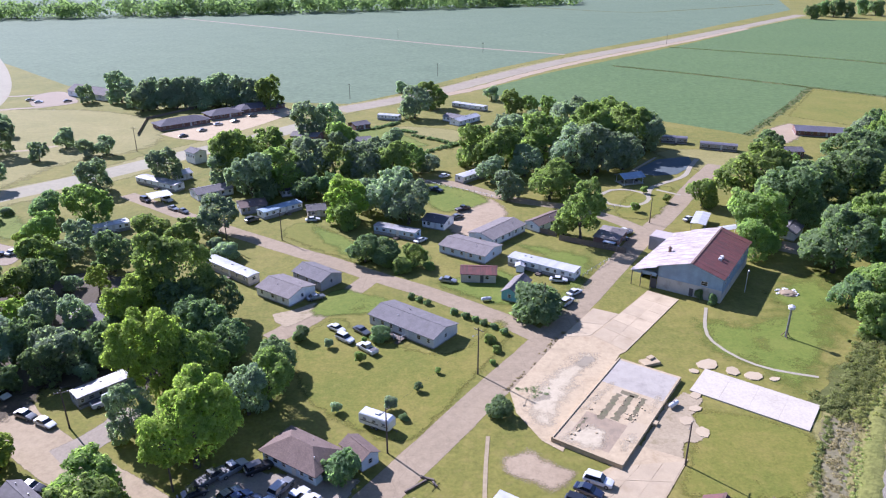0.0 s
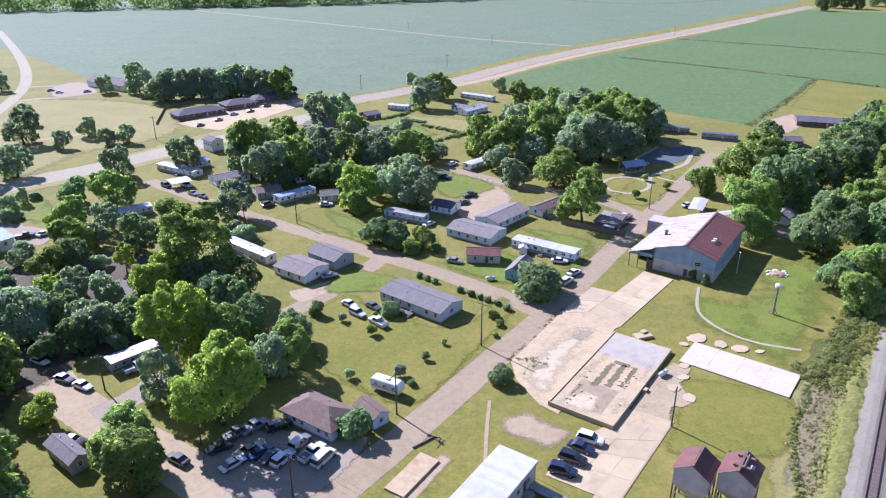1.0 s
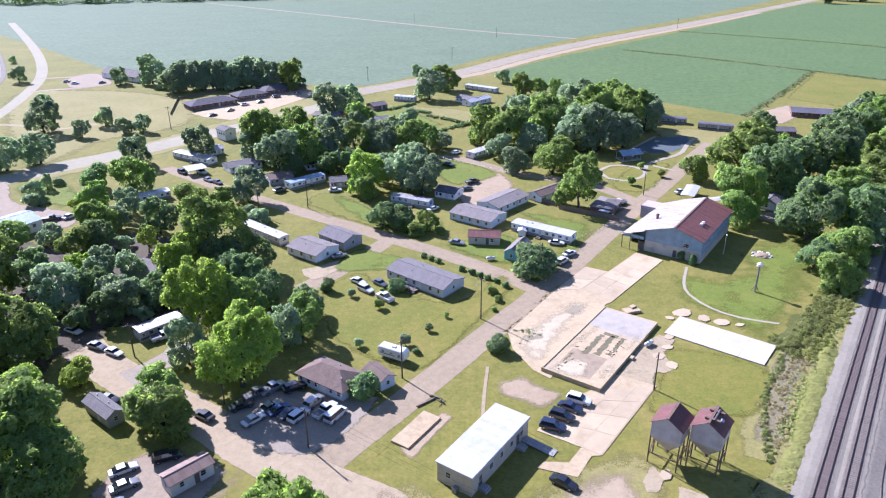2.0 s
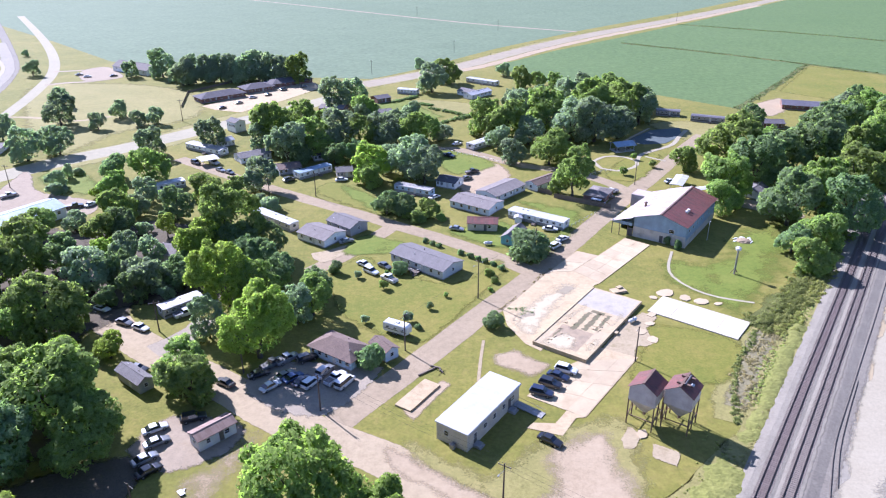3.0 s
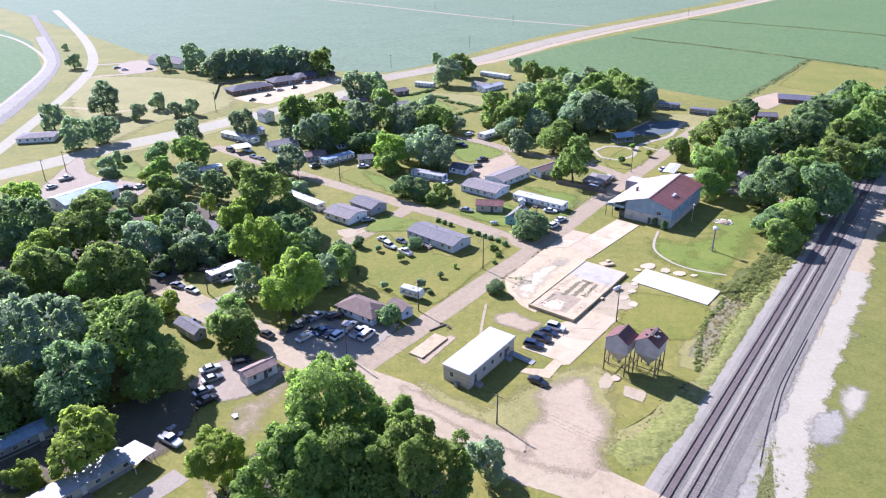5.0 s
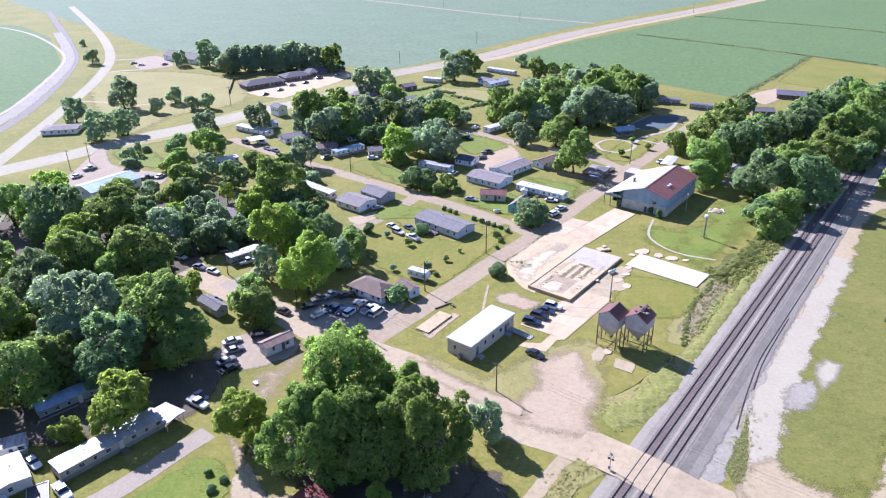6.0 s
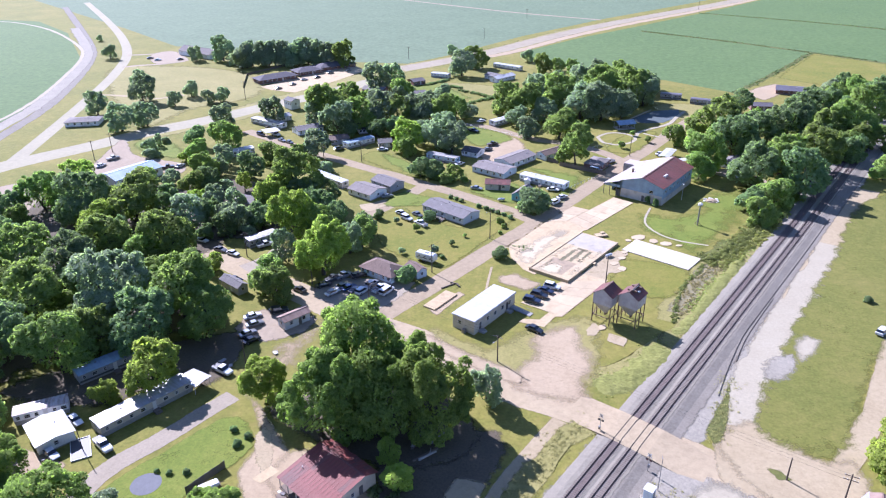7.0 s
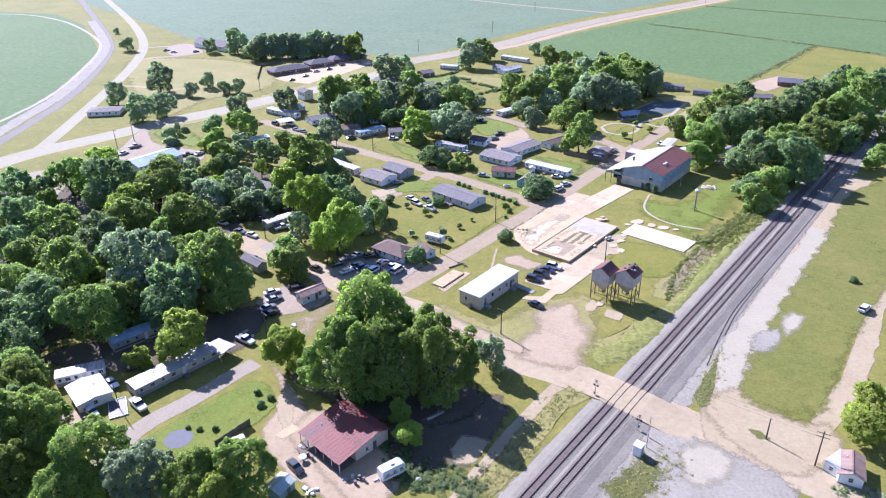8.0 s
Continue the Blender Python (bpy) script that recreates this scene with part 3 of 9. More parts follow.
def tree_meshes(kind, seed):
    """A crown about 2 wide and a trunk, in units of the crown's radius."""
    rng = np.random.default_rng(seed)
    # twig clumps, leaves, leaf size, half height, height of the middle
    spec = {"near": (230, 25000, 0.036, 1.05, 1.05), "big": (150, 11500, 0.05, 1.02, 1.0), "mid": (90, 6600, 0.066, 1.02, 0.98), "small": (24, 1900, 0.12, 0.75, 1.2), "tall": (120, 9600, 0.056, 1.5, 1.65), "shrub": (40, 3000, 0.095, 0.66, 0.6)}
    n, leaves, size, height, mid_z = spec[kind]
    base = mid_z - height
    lean = rng.normal(size=(5, 3))
    lobes = [(0, 0, mid_z, 0.62), (0, 0, mid_z - 0.2 * height, 0.6)]
    boughs = []
    for i in range(11):
        a, up = i * 2.4 + rng.uniform(-0.5, 0.5), -0.95 + 1.7 * ((i * 4) % 11) / 10 + rng.uniform(-0.06, 0.06)
        reach = math.sqrt(1 - min(0.95, up * up * (0.8 if up > 0 else 0.35))) * rng.uniform(0.52, 0.66)
        rr = rng.uniform(0.30, 0.42)
        boughs.append((math.cos(a) * reach, math.sin(a) * reach, mid_z + up * height * rng.uniform(0.64, 0.74), rr))
    lobes += boughs
    while len(lobes) < n:
        lo = boughs[rng.integers(len(boughs))] if rng.random() < 0.75 else (0, 0, mid_z, 0.72)
        p = rng.normal(size=3)
        p /= np.linalg.norm(p)
        if p[2] < -0.75:
            continue
        uneven = 1 + 0.1 * sum(math.sin(2.1 * float(p @ q) + k) for k, q in enumerate(lean)) / 1.6
        rr = 0.07 + 0.09 * rng.random() ** 1.5
        r0 = lo[3] * uneven * (0.86 + 0.22 * rng.random())
        q = (lo[0] + p[0] * r0, lo[1] + p[1] * r0, lo[2] + p[2] * r0 * (height if lo[3] > 0.7 else 1))
        if math.hypot(q[0], q[1]) < 1.02:
            lobes.append((*q, rr))
    crown = leaf_mesh("crown", *leaf_cloud(rng, lobes, leaves, size, 0.9, (0, 0, mid_z - 0.25)))
    bm = bmesh.new()
    tr = {"shrub": 0.035, "small": 0.05}.get(kind, 0.062)
    fork = max(0.15, base + height * 0.35)
    bends = [(rng.normal() * 0.03, rng.normal() * 0.03, fork * k) for k in (0, 0.5, 1)]
    bends[0] = (0, 0, -0.03)
    tube(bm, bends[0], bends[1], tr * 1.35, tr)
    tube(bm, bends[1], bends[2], tr, tr * 0.8)
    for i in range(5 if kind in ("near", "big", "mid", "tall") else 3):
        lo = boughs[i * 2 % 11]
        mid = (lo[0] * 0.45, lo[1] * 0.45, (fork + lo[2]) / 2 + 0.05)
        tube(bm, bends[2], mid, tr * 0.6, tr * 0.38, 6)
        tube(bm, mid, lo[:3], tr * 0.38, tr * 0.12, 5)
    trunk = to_mesh("trunk", bm, True)
    trunk.materials.append(BARK)
    return crown, trunk


TREE_KINDS = {k: [tree_meshes(k, s * 7 + len(k)) for s in range(n)] for k, n in (("near", 3), ("big", 4), ("mid", 4), ("small", 3), ("tall", 2), ("shrub", 3))}
CROWNS = {}
# tone 3 also carries painted haze on the far belts
TREE_WORDS = {0: "green leafy", 1: "bright green leafy", 2: "dark green dense", 3: "grey-green thin-leaved haze-paled", 4: "deep green leafy"}
TREE_COUNT = [0]


def tree(kind, x, y, r, tone=0, tall=1.0, note="standing in grass"):
    """A tree whose crown has the radius r."""
    TREE_COUNT[0] += 1
    rng = random.Random(TREE_COUNT[0])
    i = rng.randrange(len(TREE_KINDS[kind]))
    crown, trunk = TREE_KINDS[kind][i]
    if (kind, i, tone) not in CROWNS:
        me = crown.copy()
        me.materials.append(LEAF[tone])
        CROWNS[kind, i, tone] = me
    bush = kind == "shrub"
    size = {"near": "large", "big": "large", "mid": "mid-sized", "small": "young", "tall": "tall narrow", "shrub": "low round"}[kind]
    ob = thing("shrub" if bush else "tree", x, y, GROUND_Z, rng.uniform(0, 360), f"{size} {TREE_WORDS[tone]} {'shrub' if bush else 'tree'} {note}", "shrub" if bush else "tree")
    ob.scale = (r, r, r * tall)
    part("crown", CROWNS[kind, i, tone], None, ob)
    part("trunk", trunk, None, ob)
    return ob


# ---- houses ----
def shared(key, make):
    if key not in MESHES:
        MESHES[key] = make()
    return MESHES[key]


def window_frame_mesh(w, h):
    def make():
        bm = bmesh.new()
        for x, z, sx, sz in ((-w / 2, 0, 0.08, h), (w / 2, 0, 0.08, h), (0, 0, w, 0.08), (0, h - 0.08, w, 0.08), (0, h / 2 - 0.03, w, 0.05)):
            box(bm, x, -0.03, z, sx, 0.08, sz)
        me = to_mesh("window", bm)
        me.materials.append(TRIM)
        return me
    return shared(("frame", w, h), make)


def pane_mesh(w, h):
    def make():
        me = to_mesh("pane", block(0, -0.005, 0.04, w - 0.1, 0.02, h - 0.08))
        me.materials.append(GLASS)
        return me
    return shared(("pane", w, h), make)


def window(parent, m, w=0.9, h=1.1):
    fr = part("window", window_frame_mesh(w, h), None, parent, at=m)
    part("pane", pane_mesh(w, h), None, fr, "dark window glass")
    return fr


def door_on(parent, m, w=0.9, h=2.03, material=None):
    d = part("door", block(0, -0.02, 0, w, 0.08, h, 0, 0.01), material or TRIM, parent, at=m)
    part("handle", block(w * 0.38, -0.09, 1.0, 0.05, 0.07, 0.12), CHROME, d, "metal handle")
    return d


def gable_roof(bm, L, W, z, rise, over, thick=0.12, end=0.3):
    hw = W / 2 + over
    drop = rise * over / (W / 2)
    top, low = z + rise, z - drop
    out = [(-hw, low), (0, top), (hw, low), (hw, low + thick), (0, top + thick), (-hw, low + thick)]
    vs = [[bm.verts.new((sx * (L / 2 + end), y, zz)) for y, zz in out] for sx in (-1, 1)]
    n = len(out)
    for i in range(n):
        bm.faces.new((vs[0][i], vs[0][(i + 1) % n], vs[1][(i + 1) % n], vs[1][i]))
    for s in vs:
        bm.faces.new((s[0], s[1], s[4], s[5]))
        bm.faces.new((s[1], s[2], s[3], s[4]))
    return bm


def hip_roof(bm, L, W, z, rise, over, thick=0.14):
    hl, hw = L / 2 + over, W / 2 + over
    r = max(0.4, hl - hw)
    low = z - 0.1
    ring0 = [bm.verts.new(p) for p in ((-hl, -hw, low), (hl, -hw, low), (hl, hw, low), (-hl, hw, low))]
    ring1 = [bm.verts.new((v.co.x, v.co.y, low + thick)) for v in ring0]
    a, b = bm.verts.new((-r, 0, z + rise)), bm.verts.new((r, 0, z + rise))
    bm.faces.new(ring0)
    for i in range(4):
        bm.faces.new((ring0[i], ring0[(i + 1) % 4], ring1[(i + 1) % 4], ring1[i]))
    bm.faces.new((ring1[0], ring1[1], b, a))
    bm.faces.new((ring1[1], ring1[2], b))
    bm.faces.new((ring1[2], ring1[3], a, b))
    bm.faces.new((ring1[3], ring1[0], a))
    return bm


def walls_of(L, W, h, rise, gable, base=0.0):
    bm = bmesh.new()
    pts = [(-W / 2, base), (W / 2, base), (W / 2, h)] + ([(0, h + rise)] if gable else []) + [(-W / 2, h)]
    vs = [[bm.verts.new((sx * L / 2, y, z)) for y, z in pts] for sx in (-1, 1)]
    n = len(pts)
    for i in range(n):
        if not (gable and i in (2, 3)) and not (not gable and i == 2):
            bm.faces.new((vs[0][i], vs[0][(i + 1) % n], vs[1][(i + 1) % n], vs[1][i]))
    for s in vs:
        bm.faces.new(s)
    return bm


def house(label, x, y, turn, L, W, h=2.15, rise=1.05, roof="gable", wall=None, top=None, lift=0.25, front=5, back=4, ends=1, door=0.1, over=0.35, name="house", category="house", pipes=2, steps=True, group=""):
    """A house along its own x; the front faces its own -y. lift: the height of its footing."""
    ob = thing(name, x, y, 0, turn, label, category, group)
    part("foundation", block(0, 0, -0.15, L - 0.1, W - 0.1, lift + 0.15), SKIRT, ob)
    part("wall", walls_of(L, W, h + lift, rise, roof == "gable", lift), wall or WHITE_LAP, ob)
    bm = bmesh.new()
    if roof == "gable":
        gable_roof(bm, L, W, h + lift, rise, over)
    elif roof == "hip":
        hip_roof(bm, L, W, h + lift, rise, over)
    else:
        box(bm, 0, 0, h + lift, L + 2 * over, W + 2 * over, 0.18, 0, 0.03)
    rf = part("roof", bm, top or SH_GREY, ob)
    if roof == "gable":
        part("ridge_cap", block(0, 0, h + lift + rise + 0.08, L + 0.6, 0.3, 0.07), top or SH_GREY, rf)
    zs = lift + (h - 1.1) * 0.68
    xd = door * L
    for n, s in ((front, -1), (back, 1)):
        for i in range(n):
            xx = (i + 0.5) / n * L - L / 2
            if s < 0 and abs(xx - xd) < 1.0:
                continue
            window(ob, pose(xx * -s, s * (W / 2 + 0.01), zs, 0, 0, 0 if s < 0 else 180), 1.0 if i % 2 else 0.8, 1.1)
    for s in (-1, 1):
        for i in range(ends):
            yy = ((i + 0.5) / ends - 0.5) * W
            window(ob, pose(s * (L / 2 + 0.01), yy, zs, 0, 0, 90 * s), 0.8, 1.0)
    door_on(ob, pose(xd, -W / 2 - 0.01, lift), material=DARK_TRIM if name == "shed" else TRIM)
    if steps and lift > 0.25:
        st = part("steps", block(xd, -W / 2 - 0.45, -0.15, 1.3, 0.8, lift + 0.12), SKIRT, ob)
        part("tread", block(xd, -W / 2 - 1.0, -0.15, 1.3, 0.35, lift / 2 + 0.12), SKIRT, st)
    rng = random.Random(round(x * 10) + round(y * 3))
    for i in range(pipes):
        yy = rng.uniform(0.15, 0.32) * W * rng.choice((-1, 1))
        zz = h + lift + (rise * (1 - abs(yy) / (W / 2)) if roof != "flat" else 0.1)
        xx = rng.uniform(-0.35, 0.35) * L
        part("vent_pipe", rod((xx, yy, zz - 0.1), (xx, yy, zz + 0.45), 0.09), PIPE if i else TRIM, rf)
    return ob


def mobile_home(label, x, y, turn, L=17.0, W=4.3, wall=None, top=None, trim=True, group="", category="mobile home", front=6, back=5):
    """A single-wide: long, low, on skirting, with a shallow curved roof."""
    ob = thing("mobile_home", x, y, 0, turn, label, category, group)
    part("skirting", block(0, 0, -0.15, L - 0.12, W - 0.12, 0.65), SKIRT, ob)
    part("wall", block(0, 0, 0.48, L, W, 2.07), wall or WHITE_LAP, ob)
    bm = bmesh.new()
    pts = [(-W / 2 - 0.12, 2.5), (W / 2 + 0.12, 2.5), (W / 2 + 0.12, 2.6), (W / 4, 2.78), (0, 2.84), (-W / 4, 2.78), (-W / 2 - 0.12, 2.6)]
    vs = [[bm.verts.new((sx * (L / 2 + 0.1), yy, zz)) for yy, zz in pts] for sx in (-1, 1)]
    n = len(pts)
    for i in range(n):
        bm.faces.new((vs[0][i], vs[0][(i + 1) % n], vs[1][(i + 1) % n], vs[1][i]))
    for s in vs:
        bm.faces.new(s)
    rf = part("roof", bm, top or WHITE_TIN, ob)
    if trim:
        for s in (-1, 1):
            part("trim_band", block(0, s * (W / 2 + 0.012), 0.5, L, 0.02, 0.45), DARK_TRIM if wall is GREY_LAP else SKIRT, ob)
    for nw, s in ((front, -1), (back, 1)):
        for i in range(nw):
            xx = (i + 0.5) / nw * L - L / 2
            if s < 0 and i == nw // 2:
                door_on(ob, pose(xx, -W / 2 - 0.01, 0.47), 0.85, 1.95, material=TRIM)
                stp = part("steps", block(xx, -W / 2 - 0.7, -0.15, 1.4, 1.2, 0.58), WOOD, ob)
                part("tread", block(xx, -W / 2 - 1.5, -0.15, 1.4, 0.4, 0.4), WOOD, stp)
                continue
            window(ob, pose(xx * -s, s * (W / 2 + 0.02), 1.25, 0, 0, 0 if s < 0 else 180), 1.1 if i % 2 else 0.7, 0.9)
    for s in (-1, 1):
        window(ob, pose(s * (L / 2 + 0.01), 0, 1.2, 0, 0, 90 * s), 1.2, 1.0)
    rng = random.Random(round(x * 7 + y))
    for i in range(2):
        xx = rng.uniform(-0.35, 0.35) * L
        part("roof_vent", block(xx, 0.3, 2.72, 0.4, 0.4, 0.28), PIPE, rf)
    return ob


def carport(label, x, y, turn, L, W, h=2.4, top=None, group="", posts=3):
    ob = thing("carport", x, y, 0, turn, label, "carport", group)
    bm = gable_roof(bmesh.new(), L, W, h, 0.25, 0.15, 0.06, 0.1)
    part("roof", bm, top or WHITE_TIN, ob)
    for s in (-1, 1):
        for i in range(posts):
            part("post", block(((i + 0.5) / posts - 0.5) * L * 1.15, s * (W / 2 - 0.1), -0.15, 0.1, 0.1, h + 0.15), TRIM, ob)
    return ob


# ---- vehicles ----
def loft(bm, rings):
    vs = [[bm.verts.new(p) for p in r] for r in rings]
    n = len(rings[0])
    for a, b in zip(vs, vs[1:]):
        for i in range(n):
            bm.faces.new((a[i], a[(i + 1) % n], b[(i + 1) % n], b[i]))
    bm.faces.new(vs[0][::-1])
    bm.faces.new(vs[-1])
    return bm


def ring_at(x, z0, z1, w, c=0.12):
    """A rounded cross-section."""
    return [(x, -w, z0 + c), (x, -w, z1 - c), (x, -w + c, z1), (x, w - c, z1), (x, w, z1 - c), (x, w, z0 + c), (x, w - c, z0), (x, -w + c, z0)]


CAR_FORMS = {
    # length, half width, bonnet height, belt height, roof height, glasshouse x from/to at belt and at roof
    "sedan": (4.8, 0.90, 0.78, 0.95, 1.45, -1.75, 1.05, -0.95, 0.35),
    "suv": (4.9, 0.96, 0.98, 1.12, 1.80, -2.25, 1.05, -1.95, 0.35),
    "pickup": (5.7, 1.0, 1.05, 1.18, 1.88, -0.75, 1.30, -0.50, 0.65),
    "van": (5.3, 1.0, 1.05, 1.15, 2.05, -2.55, 1.75, -2.45, 1.05),
}


def car_meshes(kind, paint):
    L, w, hood, belt, roof, g0, g1, r0, r1 = CAR_FORMS[kind]
    bm = bmesh.new()
    rear = belt if kind in ("suv", "van", "pickup") else belt - 0.05
    loft(bm, [ring_at(-L / 2, 0.42, rear - 0.1, w * 0.86), ring_at(-L / 2 + 0.18, 0.28, rear, w * 0.97), ring_at(-L / 4, 0.24, belt, w), ring_at(g1, 0.24, belt, w),
              ring_at(L / 2 - 0.5, 0.26, hood, w * 0.97), ring_at(L / 2 - 0.08, 0.32, hood - 0.12, w * 0.88), ring_at(L / 2, 0.42, hood - 0.25, w * 0.82)])
    body = to_mesh("body", bm)
    bm = bmesh.new()
    z0 = belt - 0.04
    low = [bm.verts.new(p) for p in ((g0, -w * 0.95, z0), (g1, -w * 0.95, z0), (g1, w * 0.95, z0), (g0, w * 0.95, z0))]
    up = [bm.verts.new(p) for p in ((r0, -w * 0.78, roof - 0.06), (r1, -w * 0.78, roof - 0.06), (r1, w * 0.78, roof - 0.06), (r0, w * 0.78, roof - 0.06))]
    for i in range(4):
        bm.faces.new((low[i], low[(i + 1) % 4], up[(i + 1) % 4], up[i]))
    bm.faces.new(low[::-1])
    bm.faces.new(up)
    glass = to_mesh("glasshouse", bm)
    bm = block((r0 + r1) / 2, 0, roof - 0.07, r1 - r0 + 0.1, w * 1.6, 0.08, 0, 0.03)
    top = to_mesh("cabin_roof", bm)
    extra = None
    if kind == "pickup":
        bm = block(-1.85, 0, belt + 0.004, 1.75, w * 1.62, 0.006)
        extra = to_mesh("bed", bm)
    tyre = to_mesh("tyre", rod((0, -0.11, 0), (0, 0.11, 0), 0.34 if kind in ("sedan",) else 0.38, None, 18))
    rim = to_mesh("rim", rod((0, -0.125, 0), (0, 0.125, 0), 0.2, None, 10))
    lamp = to_mesh("lamp", block(0, 0, 0, 0.06, 0.34, 0.14, 0, 0.02))
    bump = to_mesh("bumper", block(0, 0, 0, 0.16, w * 1.7, 0.16, 0, 0.04))
    for me, mt in ((body, PAINTS[paint]), (glass, GLASS), (top, PAINTS[paint]), (extra, DARK_TRIM), (tyre, RUBBER), (rim, CHROME), (bump, DARK_TRIM)):
        if me:
            me.materials.append(mt)
    return body, glass, top, extra, tyre, rim, lamp, bump


CARS = {}


def car(kind, paint, x, y, turn, note="parked on the lot", group=""):
    word = {"sedan": "sedan", "suv": "sport utility car", "pickup": "pickup truck", "van": "van"}[kind]
    key = (kind, paint)
    if key in CARS:
        ob = copy_thing(CARS[key], pose(x, y, 0.0, 0, 0, turn))
        return tagged(ob, f"{paint} {word} {note}", "pickup truck" if kind == "pickup" else "van" if kind == "van" else "car", group)
    L, w, hood, belt, roof = CAR_FORMS[kind][:5]
    body, glass, top, extra, tyre, rim, lamp, bump = car_meshes(kind, paint)
    ob = thing("pickup_truck" if kind == "pickup" else "van" if kind == "van" else "car", x, y, 0.0, turn, f"{paint} {word} {note}", "pickup truck" if kind == "pickup" else "van" if kind == "van" else "car", group)
    bd = part("body", body, None, ob)
    part("glasshouse", glass, None, ob, "dark tinted windows")
    part("cabin_roof", top, None, ob)
    if extra:
        part("bed", extra, None, ob, "dark open load bed")
    wh = 0.34 if kind == "sedan" else 0.38
    for sx in (-L * 0.3, L * 0.31):
        for s in (-1, 1):
            ty = part("wheel", tyre, None, ob, at=pose(sx, s * (w - 0.1), wh - 0.02))
            part("rim", rim, None, ty, "alloy rim")
    lamp.materials.append(None)
    for s in (-1, 1):
        for sx, z, mt, nm in ((L / 2 - 0.03, hood - 0.32, CLEAR_LAMP, "headlight"), (-L / 2 + 0.02, belt - 0.32, RED_LAMP, "tail_light")):
            lp = part(nm, lamp, None, bd, at=pose(sx, s * w * 0.62, z))
            lp.material_slots[0].link = "OBJECT"
            lp.material_slots[0].material = mt
    for sx in (L / 2 - 0.03, -L / 2 + 0.03):
        part("bumper", bump, None, bd, at=pose(sx, 0, 0.36))
    CARS[key] = ob
    return ob


# ---- utility poles and wires ----
def utility_pole(x, y, turn=0.0, h=10.0, arms=1, lamp=False, note="beside the street"):
    ob = thing("utility_pole", x, y, GROUND_Z, turn, f"dark wooden utility pole {note}", "utility pole", "utility poles")
    part("pole", rod((0, 0, 0), (0, 0, h), 0.17, 0.11, 10), POLE, ob)
    for k in range(arms):
        arm = part("crossarm", block(0, 0.13, h - 0.7 - 0.9 * k, 2.4, 0.1, 0.12), POLE, ob)
        for i in (-1.1, -0.55, 0.55, 1.1):
            part("insulator", rod((i, 0.13, h - 0.6 - 0.9 * k), (i, 0.13, h - 0.4 - 0.9 * k), 0.05, 0.035, 6), TRIM, arm)
    if lamp:
        part("lamp_arm", rod((0, 0, h - 1.5), (0, -1.8, h - 1.0), 0.04), PIPE, ob)
        part("lamp_head", block(0, -2.0, h - 1.1, 0.25, 0.6, 0.16, 0, 0.04), PIPE, ob)
    return ob


def wire(a, b, sag=0.8, name="power_line"):
    cu = bpy.data.curves.new(name, "CURVE")
    cu.dimensions, cu.bevel_depth, cu.bevel_resolution = "3D", 0.012, 1
    sp = cu.splines.new("POLY")
    sp.points.add(12)
    for i in range(13):
        t = i / 12
        p = Vector(a).lerp(Vector(b), t)
        sp.points[i].co = (p.x, p.y, p.z - sag * 4 * t * (1 - t), 1)
    cu.materials.append(RUBBER)
    return tagged(new(name, cu), "thin black overhead power line between poles", "power line", "power lines")

# ---- places ----
RAIL_AT = (15.24, 0.58, 57.07, 3.89)
SLAB_AT = (59.2, 117.8, -35.8, 22.0, 9.7)
FOOTING_AT = (32.3, 114.1, 56.5, 32.6, 13.3)
PAD_AT = (-7.1, 84.1, 58.5, 10.5, 3.9)
OFFICE_AT = (5.4, 77.2, 57, 18.9, 6.9)
YARDLAMP_AT = (75.3, 164.9)
SIREN_AT = (75.8, 141.8)
HEAP_AT = (86.0, 164.0)
SIGNALBOX_AT = (38.1, 14.9)
SIGNAL_AT = (31.1, 32.9)
MAST_AT = (40.1, 16.9)
CAMPER_AT = (-13.7, 108.2, -27)
CAMPER_TWO_AT = (-10.5, 4.4, 41)
DECK_AT = (-12.3, 141.0, -37)
SHELTER_AT = (67.3, 258.7)

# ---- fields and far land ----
area("far_field", CROP_HAZED, [(-343.6, 558.5), (-256.9, 471.6), (-96.9, 413.7), (-59.8, 410.2), (-34.2, 442.3), (19.8, 527.7), (96.5, 627.3), (241.7, 791.2), (509.5, 1125.7), (1041.0, 2647.2), (-1079.8, 2846.3), (-1486.1, 1943.0), (-604.8, 805.7)], "wide green soybean field beyond the highway, paled for haze", "field", round_off=False, fray=0, inset=1)
area("crop_field", CROP, [(18.0, 455.0), (68.0, 522.0), (122.0, 582.0), (231.6, 708.2), (446.8, 976.1), (570.6, 917.7), (465.4, 546.5), (276.2, 416.2), (230.3, 461.2), (141.9, 333.4), (108.1, 365.3), (41.6, 406.7)], "flat green soybean field in rows", "field", round_off=False, fray=0.5, inset=1)
area("hay_field", LAWN, [(228.8, 457.1), (280.6, 412.9), (228.8, 339.2), (199.0, 354.9), (177.0, 376.3)], "mown yellow hay field beside the crops", "field", round_off=False)
area("west_field", CROP, [(-225.0, 168.9), (-248.7, 242.5), (-266.8, 325.9), (-297.8, 406.3), (-384.6, 532.6), (-454.7, 600.4), (-528.5, 618.1), (-646.9, 539.5), (-358.7, 240.7)], "green field beyond the canal", "field", round_off=False, fray=0.5, inset=1)
strip("ditch", ROUGH, [(123.4, 557.8), (179.6, 511.3), (229.9, 463.2), (267.1, 423.1)], 5, "dark weedy ditch between crop fields", "ditch", fray=0.8)
strip("ditch", ROUGH, [(199.4, 673.5), (284.8, 614.5), (346.7, 559.0)], 5, "dark weedy ditch between crop fields", "ditch", fray=0.8)
